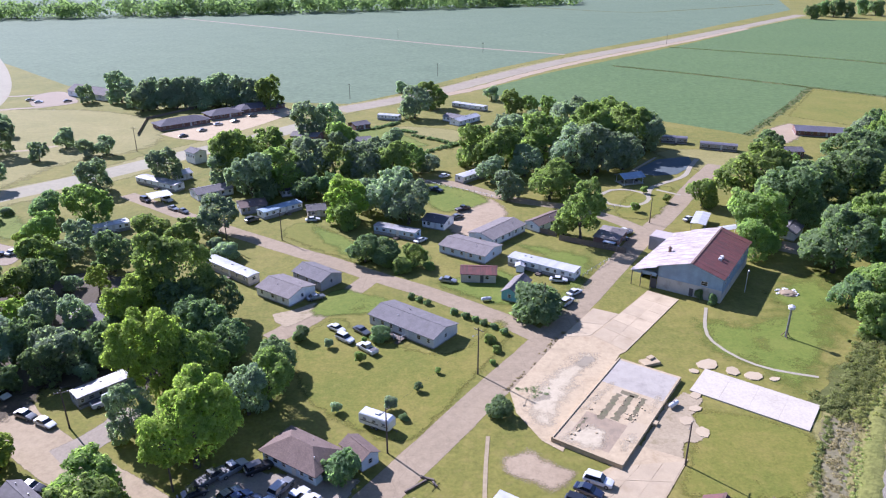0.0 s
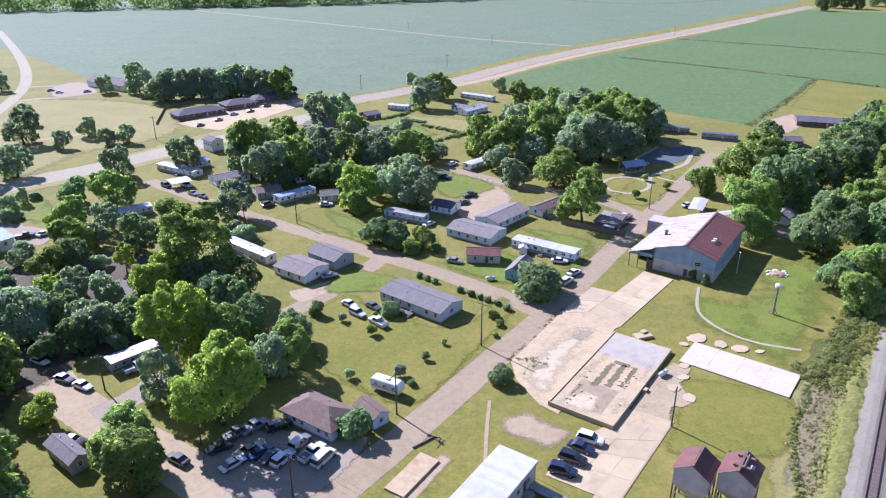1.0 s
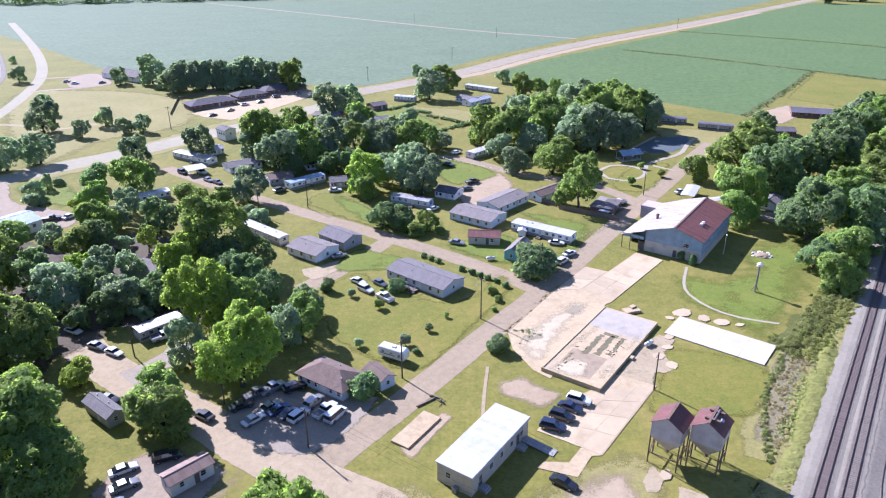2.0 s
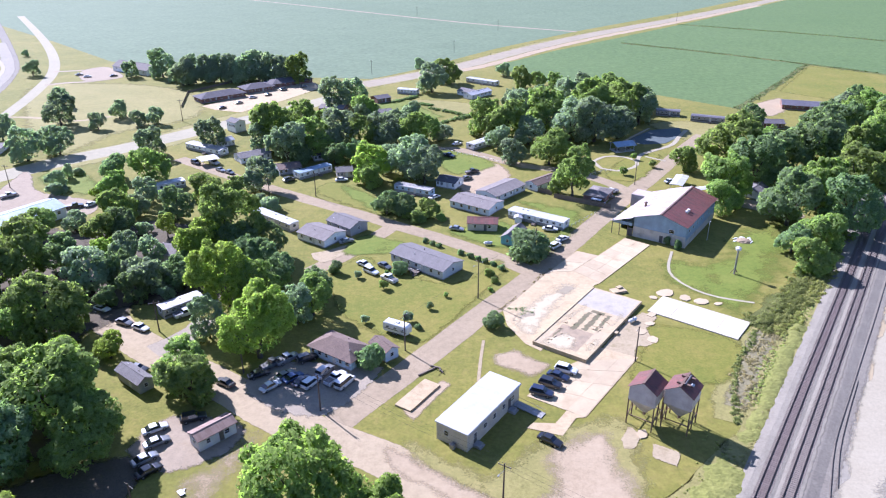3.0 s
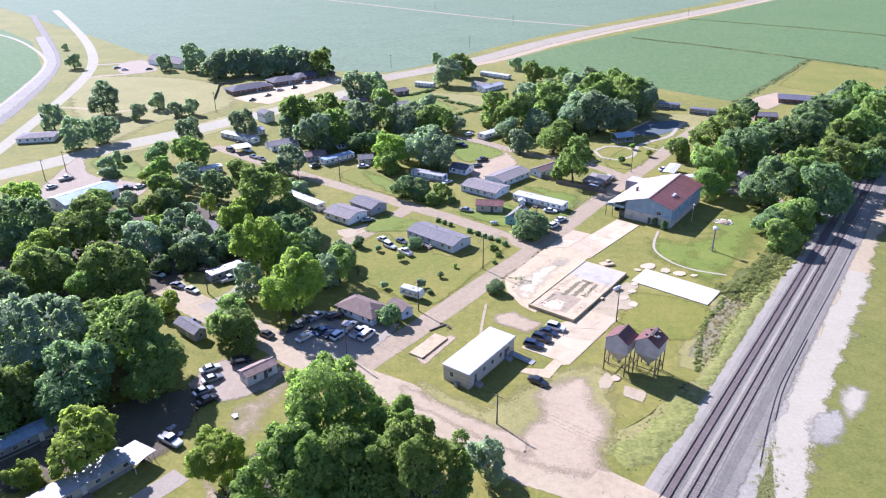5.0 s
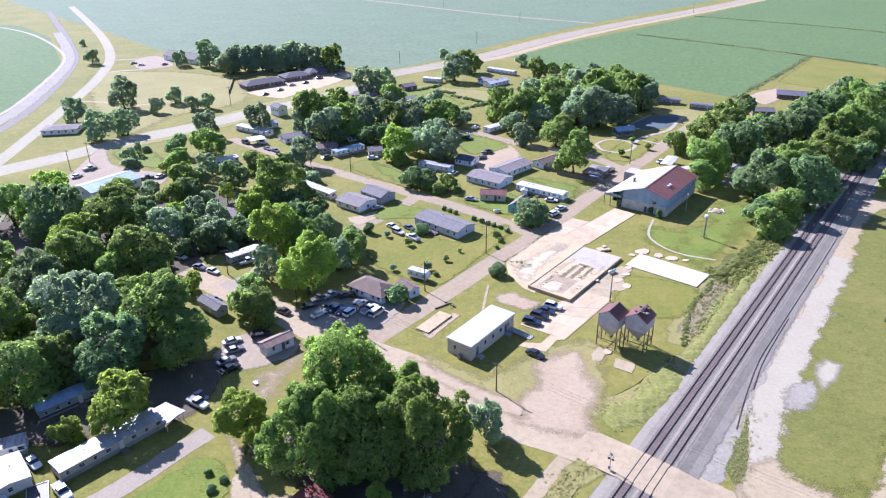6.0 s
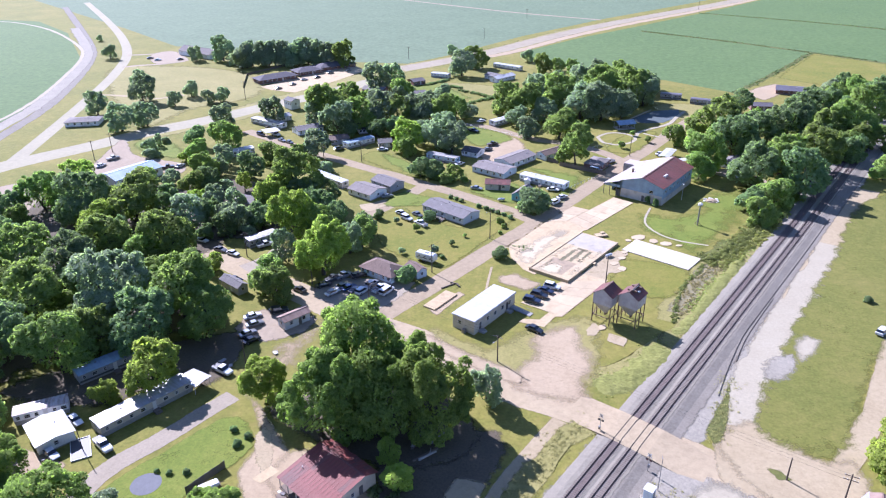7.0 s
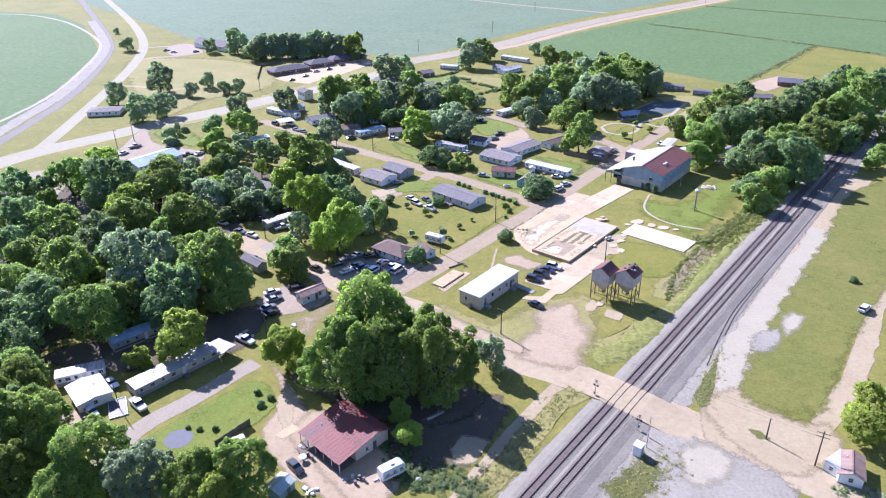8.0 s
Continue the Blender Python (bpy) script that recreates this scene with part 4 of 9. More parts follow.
strip("ditch", ROUGH, [(229.6, 461.2), (177.7, 384.9), (140.3, 333.4)], 4, "dark weedy ditch along the crop field", "ditch", fray=0.8)
strip("farm_track", GRAVEL, [(-543.7, 1146.3), (-224.9, 876.0), (-9.9, 693.5), (96.0, 623.7)], 5, "pale dirt track across the field", "track", fray=0.4, step=20)
strip("farm_track", ROUGH, [(91.7, 1239.8), (246.5, 1089.3), (358.1, 1130.4), (536.8, 1251.9)], 8, "weedy line across the field", "track", fray=0.4, step=20)
area("meadow", DRY, [(-264.9, 378.0), (-219.1, 397.5), (-165.9, 377.9), (-136.8, 333.1), (-138.4, 303.7), (-160.1, 282.0), (-179.5, 245.9)], "pale dry meadow by the highway", "meadow", inset=8)
area("meadow", DRY, [(86.1, 302.3), (110.8, 310.1), (128.6, 297.8), (113.5, 276.3), (94.8, 253.9), (96.5, 276.2)], "pale dry grass by the park", "meadow", inset=6)

# ---- roads ----
strip("ballast_bed", BALLAST_PALE, [(-46.6, -102.3), (19.0, -1.9), (43.9, 35.6), (83.2, 99.6), (245.7, 351.7)], 19, "grey and white gravel along the railway", "ballast", fray=0.6, inner=0.8)
strip("verge", DRY, [(-170.6, 232.0), (-149.9, 253.5), (-135.7, 269.9), (-122.2, 294.4), (-106.1, 322.1), (-83.4, 365.3), (-58.1, 397.3), (-34.3, 420.4), (-0.7, 458.0), (40.0, 519.7), (90.5, 585.9), (224.5, 732.7), (471.5, 1013.2)], 24, "dry grass verge along the highway", "verge", fray=1.5, step=10)
strip("highway", HIGHWAY, [(-215.0, 162.5), (-204.7, 185.5), (-182.8, 214.2), (-165.6, 238.6), (-144.5, 261.5), (-122.4, 290.7), (-96.9, 322.3), (-71.9, 359.8)], 14, "pale worn highway asphalt", "road", step=6)
strip("field_road", BROWN_ROAD, [(-63.6, 391.1), (-34.3, 420.4), (-0.8, 460.0), (40.0, 519.7), (90.5, 585.9), (150.9, 653.6), (224.5, 732.7), (321.8, 844.9), (482.2, 1031.9)], 17, "broad brown dirt road along the fields", "road", fray=0.5, step=8)
strip("dirt_shoulder", DIRT, [(-20.0, 424.0), (14.0, 459.0), (54.0, 518.0), (104.0, 582.0), (165.0, 650.0), (238.0, 730.0), (336.0, 844.0)], 9, "worn dirt shoulder beside the field road", "track", fray=1.2, step=8)
strip("north_road", HIGHWAY, [(-203.7, 184.0), (-214.0, 227.2), (-232.6, 298.5), (-253.3, 369.1), (-279.4, 436.1), (-324.2, 513.3), (-392.9, 614.0), (-491.8, 751.6)], 7, "pale road bending away past the fields", "road", step=5)
strip("old_railbed", TRACK_GREY, [(-229.9, 190.1), (-237.2, 234.8), (-246.5, 280.3), (-266.6, 342.1), (-292.6, 406.5), (-320.1, 458.5), (-385.7, 555.6), (-493.5, 709.6)], 7, "dark grey gravel bed of a far railway line", "railbed", fray=0.5, step=5)
strip("railbed_gravel", BALLAST_PALE, [(-238.5, 190.0), (-246.0, 237.0), (-254.0, 283.0), (-272.0, 341.0), (-299.0, 412.0), (-328.0, 464.0), (-394.0, 560.0)], 9, "pale gravel shoulder of a far railway line", "ballast", fray=1.0, step=5)
strip("bank", CHALK, [(-254.2, 207.4), (-254.8, 242.1), (-260.5, 286.0), (-278.1, 344.8), (-307.1, 421.1), (-340.7, 473.2), (-410.5, 548.0), (-473.6, 592.2), (-517.3, 602.4)], 3, "pale bank at the edge of the field", "bank", fray=0.5, step=5)
strip("farm_track", PALE_DIRT, [(-235.6, 310.2), (-223.7, 310.6), (-209.3, 307.3), (-192.2, 304.2), (-180.8, 313.1)], 3.2, "pale dirt track through rough grass", "track", fray=0.6, step=5)
strip("church_drive", GRAVEL, [(-258.8, 388.9), (-249.4, 396.2), (-236.1, 400.1), (-228.0, 411.4)], 4.5, "pale gravel drive to the far building", "drive", fray=0.4, step=5)
strip("church_drive", GRAVEL, [(-277.2, 432.1), (-262.3, 436.6), (-244.9, 443.2)], 4.5, "pale gravel drive to the far building", "drive", fray=0.4, step=5)
strip("street", ROAD, [(-23.8, 72.2), (-20.0, 78.3), (-9.3, 93.9), (-1.0, 106.7), (9.2, 122.3), (21.0, 139.8), (36.6, 165.9), (47.6, 184.1), (57.5, 200.8), (66.3, 214.4), (76.6, 230.9), (86.0, 247.1), (98.0, 266.9), (108.5, 282.8)], 7, "worn pale asphalt town street", "road", fray=0.15, step=4, inner=0.86)
strip("side_street", ROAD, [(-118.4, 242.9), (-88.8, 220.4), (-65.2, 203.7), (-46.7, 191.2), (-31.9, 181.6), (-21.6, 174.1), (-8.9, 165.9), (4.1, 156.1), (13.4, 148.4), (21.1, 140.5)], 6.2, "worn pale asphalt side street", "road", fray=0.15, step=4, inner=0.86)
strip("short_street", ROAD, [(-21.5, 173.4), (-27.2, 161.8), (-31.6, 153.8), (-36.5, 146.1), (-41.3, 140.0)], 6, "short worn asphalt street", "road", fray=0.2, step=4, inner=0.86)
strip("park_street", ROAD, [(60.2, 206.4), (54.9, 215.9), (47.7, 223.9), (38.7, 230.7), (19.9, 239.1), (-0.3, 257.0), (-13.3, 259.1)], 6, "worn asphalt street by the park", "road", fray=0.2, step=4, inner=0.86)
strip("cross_street", SANDY, [(-105.0, 131.3), (-88.7, 114.9), (-75.5, 103.9), (-65.8, 97.2), (-55.6, 90.7), (-46.8, 85.2), (-36.9, 78.3), (-26.6, 72.4), (-18.4, 68.4), (-9.9, 64.1), (-0.8, 56.3), (11.5, 46.1), (19.7, 42.1), (28.7, 38.1), (37.1, 33.0), (48.3, 26.7), (58.1, 18.9), (67.1, 12.7), (80.4, 4.5)], 9.5, "wide pale street crossing the railway", "road", fray=0.3, step=4, inner=0.82)
strip("branch_lane", LANE, [(-68.6, 98.7), (-65.0, 102.9), (-62.2, 108.1), (-61.4, 113.5)], 6.5, "short asphalt branch lane", "lane", fray=0.2)
strip("lane", LANE, [(-69.6, -6.7), (-67.0, 12.2), (-60.2, 22.3), (-54.5, 31.3), (-49.9, 38.5)], 5.2, "grey asphalt lane past the mobile homes", "lane", fray=0.2)
strip("track_lane", PALE_DIRT, [(2.1, -2.8), (9.9, 12.3), (16.8, 25.2), (23.4, 35.5)], 4.5, "narrow gravel lane beside the railway", "lane", fray=0.4)
area("yard_drive", DIRT, [(-50.4, 41.0), (-45.7, 36.9), (-40.8, 28.6), (-39.6, 21.7), (-41.0, 15.1), (-37.0, 8.0), (-31.7, 3.0), (-26.0, -1.0), (-21.6, -3.5), (-11.0, -2.5), (-8.0, 3.3), (-17.5, 6.1), (-28.7, 13.9), (-31.0, 20.6), (-36.0, 27.9), (-44.0, 37.6)], "worn tan dirt drive curving past the lawn", "drive", inset=1.6)
# the clump's deep shade, painted as a dark patch of ground
area("shade_dirt", SHADE_SOIL, [(-15.0, 27.8), (-3.0, 33.0), (11.0, 31.2), (12.0, 22.6), (8.6, 15.2), (5.2, 7.9), (-1.4, 6.0), (-8.9, 4.6), (-13.4, 10.5)], "dirt coloured dark for shade under the tall trees", "dirt", inset=3)
area("tan_patch", PALE_DIRT, [(-0.2, 12.7), (1.9, 17.5), (6.1, 17.2), (8.5, 16.0), (5.5, 8.9), (1.6, 8.1)], "bare tan dirt by the lane", "dirt", inset=1.5)
area("dirt_patch", DIRT, [(-47.1, 60.5), (-42.1, 67.4), (-36.7, 72.7), (-34.3, 70.8), (-36.9, 60.2), (-38.7, 50.8), (-41.3, 45.3), (-46.4, 50.4)], "worn dirt beside the shed and lane", "dirt", inset=8)
area("drive_slab", CONCRETE_RAG, [(-40.9, 26.4), (-39.6, 29.6), (-36.7, 26.8), (-34.0, 18.3), (-35.3, 13.7), (-38.4, 18.8)], "pale broken concrete by the drive", "concrete", inset=1.5)
strip("haul_road", PALE_DIRT, [(57.6, 17.2), (58.8, 29.5), (66.8, 46.8), (79.5, 70.7), (98.4, 101.4), (112.5, 124.7), (147.2, 179.9)], 11, "broad pale dirt track beside the railway", "track", fray=0.8)
strip("haul_road", CHALK, [(60.0, 36.5), (66.5, 51.0), (75.2, 65.5), (91.1, 91.0), (100.7, 105.2), (115.0, 128.7)], 9, "whitish worn middle of the dirt track", "track", fray=1.2)
strip("loop_road", PALE_DIRT, [(67.6, 15.7), (78.0, 26.7), (89.8, 42.3), (101.6, 61.9), (112.6, 82.5), (130.6, 115.7)], 5.5, "gravel road along the grass field", "track", fray=0.5)

# ---- yards, pads and bare ground ----
area("gravel_yard", PALE_DIRT, [(53.1, 30.0), (58.1, 37.4), (63.5, 39.9), (67.4, 36.2), (74.5, 28.2), (80.4, 28.7), (80.2, 19.2), (68.5, 10.4), (59.4, 15.7)], "pale dirt at the railway crossing", "gravel yard", inset=4)
area("gravel_lot", BALLAST_PALE, [(39.9, 25.9), (48.8, 23.1), (66.3, 10.2), (64.2, -2.1), (37.3, -5.9), (26.9, -0.5)], "grey and white gravel lot beside the tracks", "gravel lot")
strip("weeds_strip", DRY, [(54.6, 77.4), (59.4, 88.0), (65.5, 98.5), (72.0, 109.0), (81.0, 119.5), (92.0, 132.5), (103.0, 147.0), (112.0, 162.0)], 9, "dry yellow weeds along the railway", "weeds", fray=1.5)
strip("weeds_strip", DEAD, [(57.0, 82.0), (63.3, 94.8), (69.5, 105.5), (75.5, 114.5)], 5, "brown dead growth along the railway", "weeds", fray=1.5)
strip("weeds_strip", ROUGH, [(72.0, 113.0), (81.5, 123.5), (92.0, 134.5), (102.0, 148.0), (110.0, 161.0)], 9, "rough weedy green strip along the railway", "weeds", fray=1.5)
strip("dry_strip", DRY, [(32.0, 50.8), (38.9, 55.4), (47.7, 63.5), (53.3, 70.6)], 8, "dry yellow grass strip by the hopper bins", "grass", fray=2.0)
strip("dry_strip", DRY, [(51.1, 65.3), (60.6, 80.3), (72.7, 99.7), (88.9, 124.2), (102.5, 143.6)], 6, "dry yellow grass strip beside the ballast", "grass", fray=2.0)
strip("dry_strip", DRY, [(7.0, 1.8), (12.2, 10.6), (18.0, 20.3), (24.5, 31.3), (29.7, 34.8)], 6, "dry yellow grass strip beside the tracks", "grass", fray=1.5)
area("white_patch", CHALK, [(46.0, 17.7), (50.7, 21.0), (56.8, 18.7), (57.0, 10.8), (50.5, 5.9), (44.7, 8.2)], "whitish dusty patch on the gravel lot", "gravel", inset=4)
area("weeds_patch", ROUGH, [(29.3, 2.9), (31.5, 9.0), (35.6, 11.9), (39.6, 9.2), (43.1, 11.1), (39.9, 3.9), (34.0, -3.0)], "weedy dry grass on the gravel lot", "weeds", inset=4)
area("weeds_patch", ROUGH, [(33.2, 9.4), (40.6, 15.6), (44.3, 11.2), (40.3, 3.5), (32.1, 0.0)], "weedy dry grass beside the gravel lot", "weeds", inset=5)
area("weeds_patch", ROUGH, [(53.0, 34.9), (60.7, 48.5), (64.9, 58.7), (57.6, 35.3), (53.6, 30.2)], "weedy grass strip in the gravel", "weeds", inset=0.8)
area("grass_islet", ROUGH, [(61.9, 24.9), (64.6, 24.2), (66.3, 21.3), (63.2, 21.3)], "small grass islet round a pole", "grass", inset=0.5, fray=0.3)
area("lawn", LAWN_OLIVE, [(62.9, 37.8), (80.2, 70.8), (106.8, 113.7), (143.4, 170.4), (181.6, 173.4), (107.7, 73.2), (79.6, 29.6), (72.1, 28.0)], "mown green grass field beside the railway", "lawn")
area("white_patch", CHALK, [(81.7, 68.7), (87.3, 74.9), (90.6, 71.7), (87.0, 65.3), (81.5, 61.1)], "white gravel patch in the grass", "gravel", inset=3)
area("grey_patch", BALLAST_PALE, [(72.7, 61.9), (82.1, 65.4), (78.1, 54.8), (70.9, 53.0)], "grey gravel patch in the grass", "gravel", inset=3)
area("worn_grass", DRY, [(-9.1, 72.0), (-1.5, 68.4), (7.0, 63.3), (15.4, 71.2), (32.3, 80.4), (36.5, 68.4), (33.2, 49.9), (22.0, 42.3), (11.3, 50.3), (0.3, 57.7), (-9.7, 66.1)], "worn dry grass round the dirt lot", "grass", inset=5)
area("dirt_lot", DIRT, [(17.1, 69.8), (24.0, 73.3), (30.3, 75.0), (31.8, 64.5), (34.3, 56.1), (30.4, 48.3), (31.8, 41.5), (17.1, 42.0), (9.2, 50.9), (13.4, 55.1), (17.0, 61.6), (16.4, 66.5)], "bare sandy dirt lot", "dirt", inset=5)
area("dirt_lot", DIRT, [(-12.5, 69.9), (-4.8, 64.9), (5.9, 57.7), (14.6, 53.5), (17.3, 46.2), (9.1, 48.7), (-1.9, 55.9), (-11.7, 63.2)], "bare dirt along the street edge", "dirt", inset=2.5)
area("dirt_patch", DIRT, [(8.1, 100.4), (13.2, 102.4), (18.5, 98.8), (22.4, 96.5), (19.4, 92.0), (16.1, 90.9), (12.3, 93.1), (8.6, 95.4)], "bare dirt beside the old foundation", "dirt", inset=2.5)
strip("foot_path", PALE_DIRT, [(6.6, 105.6), (5.9, 98.2), (5.4, 90.9), (5.2, 86.4)], 0.8, "worn narrow path through grass", "path", step=3)
area("dirt_patch", DIRT, [(-10.2, 79.2), (-2.2, 90.5), (-0.1, 88.3), (-4.2, 81.5), (-7.4, 75.3)], "bare dirt round a concrete pad", "dirt", inset=1)
area("dirt_patch", DIRT, [(-0.2, 222.6), (9.9, 240.3), (17.5, 234.2), (18.3, 217.3), (6.8, 202.3), (-1.9, 207.0)], "bare brown dirt yard", "dirt")
area("dirt_patch", DIRT, [(148.8, 339.1), (172.9, 360.0), (166.6, 333.4), (151.5, 317.3)], "bare dirt yard by the long building", "dirt")
area("dirt_track", GRAVEL, [(85.7, 200.5), (93.2, 193.9), (110.2, 181.8), (112.7, 189.8), (99.4, 200.6)], "pale dirt track by the trees", "dirt", inset=1)
area("yard_dirt", LANE, [(-43.5, 84.1), (-42.0, 95.5), (-22.8, 95.6), (-14.5, 94.2), (-21.9, 78.7), (-31.3, 76.2)], "worn brown dirt yard with parked cars", "dirt")
area("yard_gravel", GRAVEL, [(-60.2, 65.4), (-57.5, 75.0), (-49.7, 77.4), (-38.4, 72.9), (-38.3, 68.2), (-46.3, 60.8), (-52.6, 59.7)], "pale gravel yard", "gravel")
# tree shade put into the ground colour, four patches
area("shade_floor", SHADE_SOIL, [(-192.0, 144.7), (-168.9, 166.0), (-125.6, 169.2), (-94.8, 152.1), (-79.5, 115.9), (-86.0, 102.0), (-66.4, 70.3), (-80.4, 56.9), (-98.9, 46.9), (-118.4, 32.7)], "ground coloured dark for woodland shade", "ground", inset=6)
area("shade_floor", SHADE_SOIL, [(-97.4, 44.4), (-75.8, 57.3), (-56.2, 64.9), (-54.7, 43.1), (-71.0, 36.9), (-78.4, 31.6), (-104.4, 33.9)], "ground coloured dark for shade under trees", "ground")
area("shade_floor", SHADE_SOIL, [(-116.7, 162.4), (-96.9, 176.5), (-66.3, 156.5), (-48.8, 139.9), (-61.6, 117.7), (-79.5, 119.5), (-90.9, 119.4)], "ground coloured dark for shade under trees", "ground")
area("shade_floor", SHADE_SOIL, [(-41.9, 34.9), (-19.8, 20.5), (-4.7, 18.3), (6.9, 26.8), (-2.1, 43.0), (-31.9, 50.2)], "ground coloured dark for shade under the big trees", "ground")
area("dirt_yard", DIRT, [(-35.3, 13.7), (-25.2, 3.3), (-16.7, -4.5), (-9.2, -3.8), (-10.1, 6.1), (-12.4, 12.1), (-22.1, 20.9), (-30.6, 23.4)], "worn dirt yard round the red-roofed house", "dirt", inset=3)
area("drive_slab", CONCRETE, [(-37.0, 13.7), (-34.4, 17.4), (-32.3, 16.2), (-34.9, 12.6)], "clean white concrete slab by the porch", "concrete", round_off=False, fray=0, inset=0.5)
area("dirt_yard", DIRT, [(-90.5, 17.9), (-83.0, 17.7), (-74.7, 14.6), (-77.3, 8.1), (-85.3, 10.9)], "worn dirt yard", "dirt", inset=1)
area("motel_lot", CONCRETE, [(-141.8, 335.4), (-116.7, 377.9), (-95.6, 400.5), (-86.0, 385.1), (-100.4, 351.1), (-116.7, 322.1), (-132.0, 327.5)], "pale concrete parking lot of the long brick buildings", "parking lot", round_off=False, fray=0)
area("church_lot", GRAVEL, [(-255.9, 422.4), (-259.3, 443.0), (-247.9, 449.7), (-228.4, 427.0), (-221.4, 411.5), (-238.0, 400.0)], "pale gravel lot by the far building", "parking lot", inset=2)
area("shop_lot", GRAVEL, [(-165.1, 180.8), (-171.1, 205.7), (-172.9, 217.0), (-174.3, 224.5), (-168.7, 221.7), (-155.9, 203.6), (-142.6, 198.2), (-127.9, 192.4), (-124.2, 180.1), (-138.0, 180.7), (-143.6, 170.6), (-149.3, 162.0)], "pale gravel shop lot", "gravel", inset=1.5)
area("side_lot", GRAVEL, [(-185.5, 142.1), (-190.9, 160.9), (-173.7, 165.6), (-163.9, 137.9), (-175.7, 131.3)], "pinkish gravel lot among the trees", "gravel", inset=1)
area("drive", CONCRETE_RAG, [(-39.0, 145.2), (-43.9, 151.9), (-38.9, 154.3), (-34.1, 158.3), (-31.4, 155.2)], "pale concrete drive", "drive", inset=0.6)
area("court", COURT, [(70.9, 272.0), (86.4, 290.8), (101.0, 295.4), (99.0, 282.2), (88.2, 269.0), (78.6, 267.0)], "dark park court surface", "court", round_off=False, fray=0)
area("lawn", LAWN, [(-35.9, 140.0), (-27.3, 150.9), (-18.1, 141.5), (-0.0, 135.4), (10.8, 151.2), (13.4, 140.5), (3.4, 120.3), (-4.1, 107.5), (-10.0, 102.6), (-25.8, 112.5), (-33.6, 126.1)], "sunlit mown lawn round the long grey house", "lawn")
area("lawn", LAWN_FRESH, [(55.8, 152.5), (72.1, 152.9), (86.3, 175.3), (104.5, 179.9), (102.1, 164.1), (78.7, 124.5), (68.7, 115.0), (60.1, 129.1), (54.4, 134.3)], "lush mown grass beside the metal building", "lawn", inset=9)
area("lawn", LAWN, [(47.9, 115.0), (65.5, 106.6), (58.0, 90.5), (37.2, 90.2), (42.1, 103.2)], "mown grass beside the concrete slab", "lawn")
area("lawn", LAWN_FRESH, [(-66.5, 2.0), (-63.3, 11.6), (-57.6, 19.6), (-49.3, 31.0), (-43.2, 30.0), (-39.6, 22.6), (-41.2, 17.4), (-44.3, 14.4), (-50.9, 2.8), (-58.5, -3.0)], "bright green lawn beside the lane", "lawn", inset=0.5)
area("lawn", LAWN_FRESH, [(-54.3, 340.0), (-44.5, 351.4), (-31.2, 354.7), (-25.0, 338.8), (-17.1, 327.4), (-10.3, 313.9), (-26.1, 307.9), (-39.6, 311.0)], "bright green garden plots between hedges", "lawn", inset=4)
area("meadow", DRY, [(-26.7, 353.9), (4.1, 343.6), (1.9, 318.1), (-11.0, 327.6), (-26.8, 342.8)], "dry yellow grass plot behind the gardens", "meadow", inset=4)
area("lawn", LAWN_FRESH, [(-165.8, 219.6), (-159.2, 227.7), (-143.8, 220.4), (-131.8, 203.8), (-136.1, 198.2), (-147.0, 202.2), (-156.6, 208.4)], "bright green lawn beside the shop lot", "lawn", inset=3)
area("lawn", LAWN_FRESH, [(-36.0, 153.0), (-30.5, 166.0), (-24.5, 165.3), (-12.0, 157.0), (-18.0, 152.5), (-30.0, 150.0)], "green verge lawn at the street corner", "lawn", inset=2)
area("lawn", LAWN, [(-52.9, 211.7), (-44.2, 214.3), (-26.9, 193.1), (-25.5, 180.8), (-52.5, 201.9)], "green lawn beside the side street", "lawn")
area("lawn", LAWN_FRESH, [(-6.0, 168.3), (14.1, 181.1), (23.1, 163.5), (29.4, 177.4), (16.9, 197.8), (33.3, 193.5), (41.0, 181.3), (27.1, 151.3), (13.8, 154.1)], "bright green lawn between the houses", "lawn", inset=5)
area("lawn", LAWN, [(53.6, 222.8), (65.8, 247.0), (82.1, 253.8), (74.8, 231.5), (64.4, 217.5)], "green park lawn", "lawn")
area("lawn", LAWN_FRESH, [(-14.2, 256.9), (-0.3, 254.9), (13.8, 239.1), (5.6, 227.1), (-5.0, 224.8), (-11.3, 238.9)], "bright green lawn beside a dirt yard", "lawn", inset=3)
area("lawn", LAWN_FRESH, [(-47.0, 214.3), (-27.8, 199.8), (-10.2, 193.2), (-4.9, 181.0), (-15.7, 177.9), (-35.0, 190.9)], "bright green lawn beside the side street", "lawn", inset=3)
strip("park_path", CHALK, [(52.7, 242.3), (54.7, 233.3), (59.9, 230.5), (67.6, 235.2), (70.3, 242.9), (65.4, 249.1), (58.2, 248.9), (52.9, 242.6)], 1.8, "pale concrete park path", "path", step=3)
strip("park_path", CHALK, [(69.1, 269.9), (77.5, 281.5), (86.6, 293.9)], 1.4, "pale concrete edge path of the court", "path", step=3)
strip("park_path", CHALK, [(75.1, 249.5), (82.1, 243.3)], 1.6, "pale concrete park path", "path", step=3)
strip("park_path", CHALK, [(103.2, 291.3), (96.5, 279.0), (89.7, 266.0), (74.6, 252.7), (70.3, 242.9)], 2.2, "pale concrete park path", "path", step=3)
strip("foot_path", CHALK, [(62.5, 156.0), (59.0, 146.1), (58.6, 139.6), (62.0, 132.5), (67.4, 128.1), (75.5, 125.4)], 0.9, "worn white path curving through grass", "path", step=3)

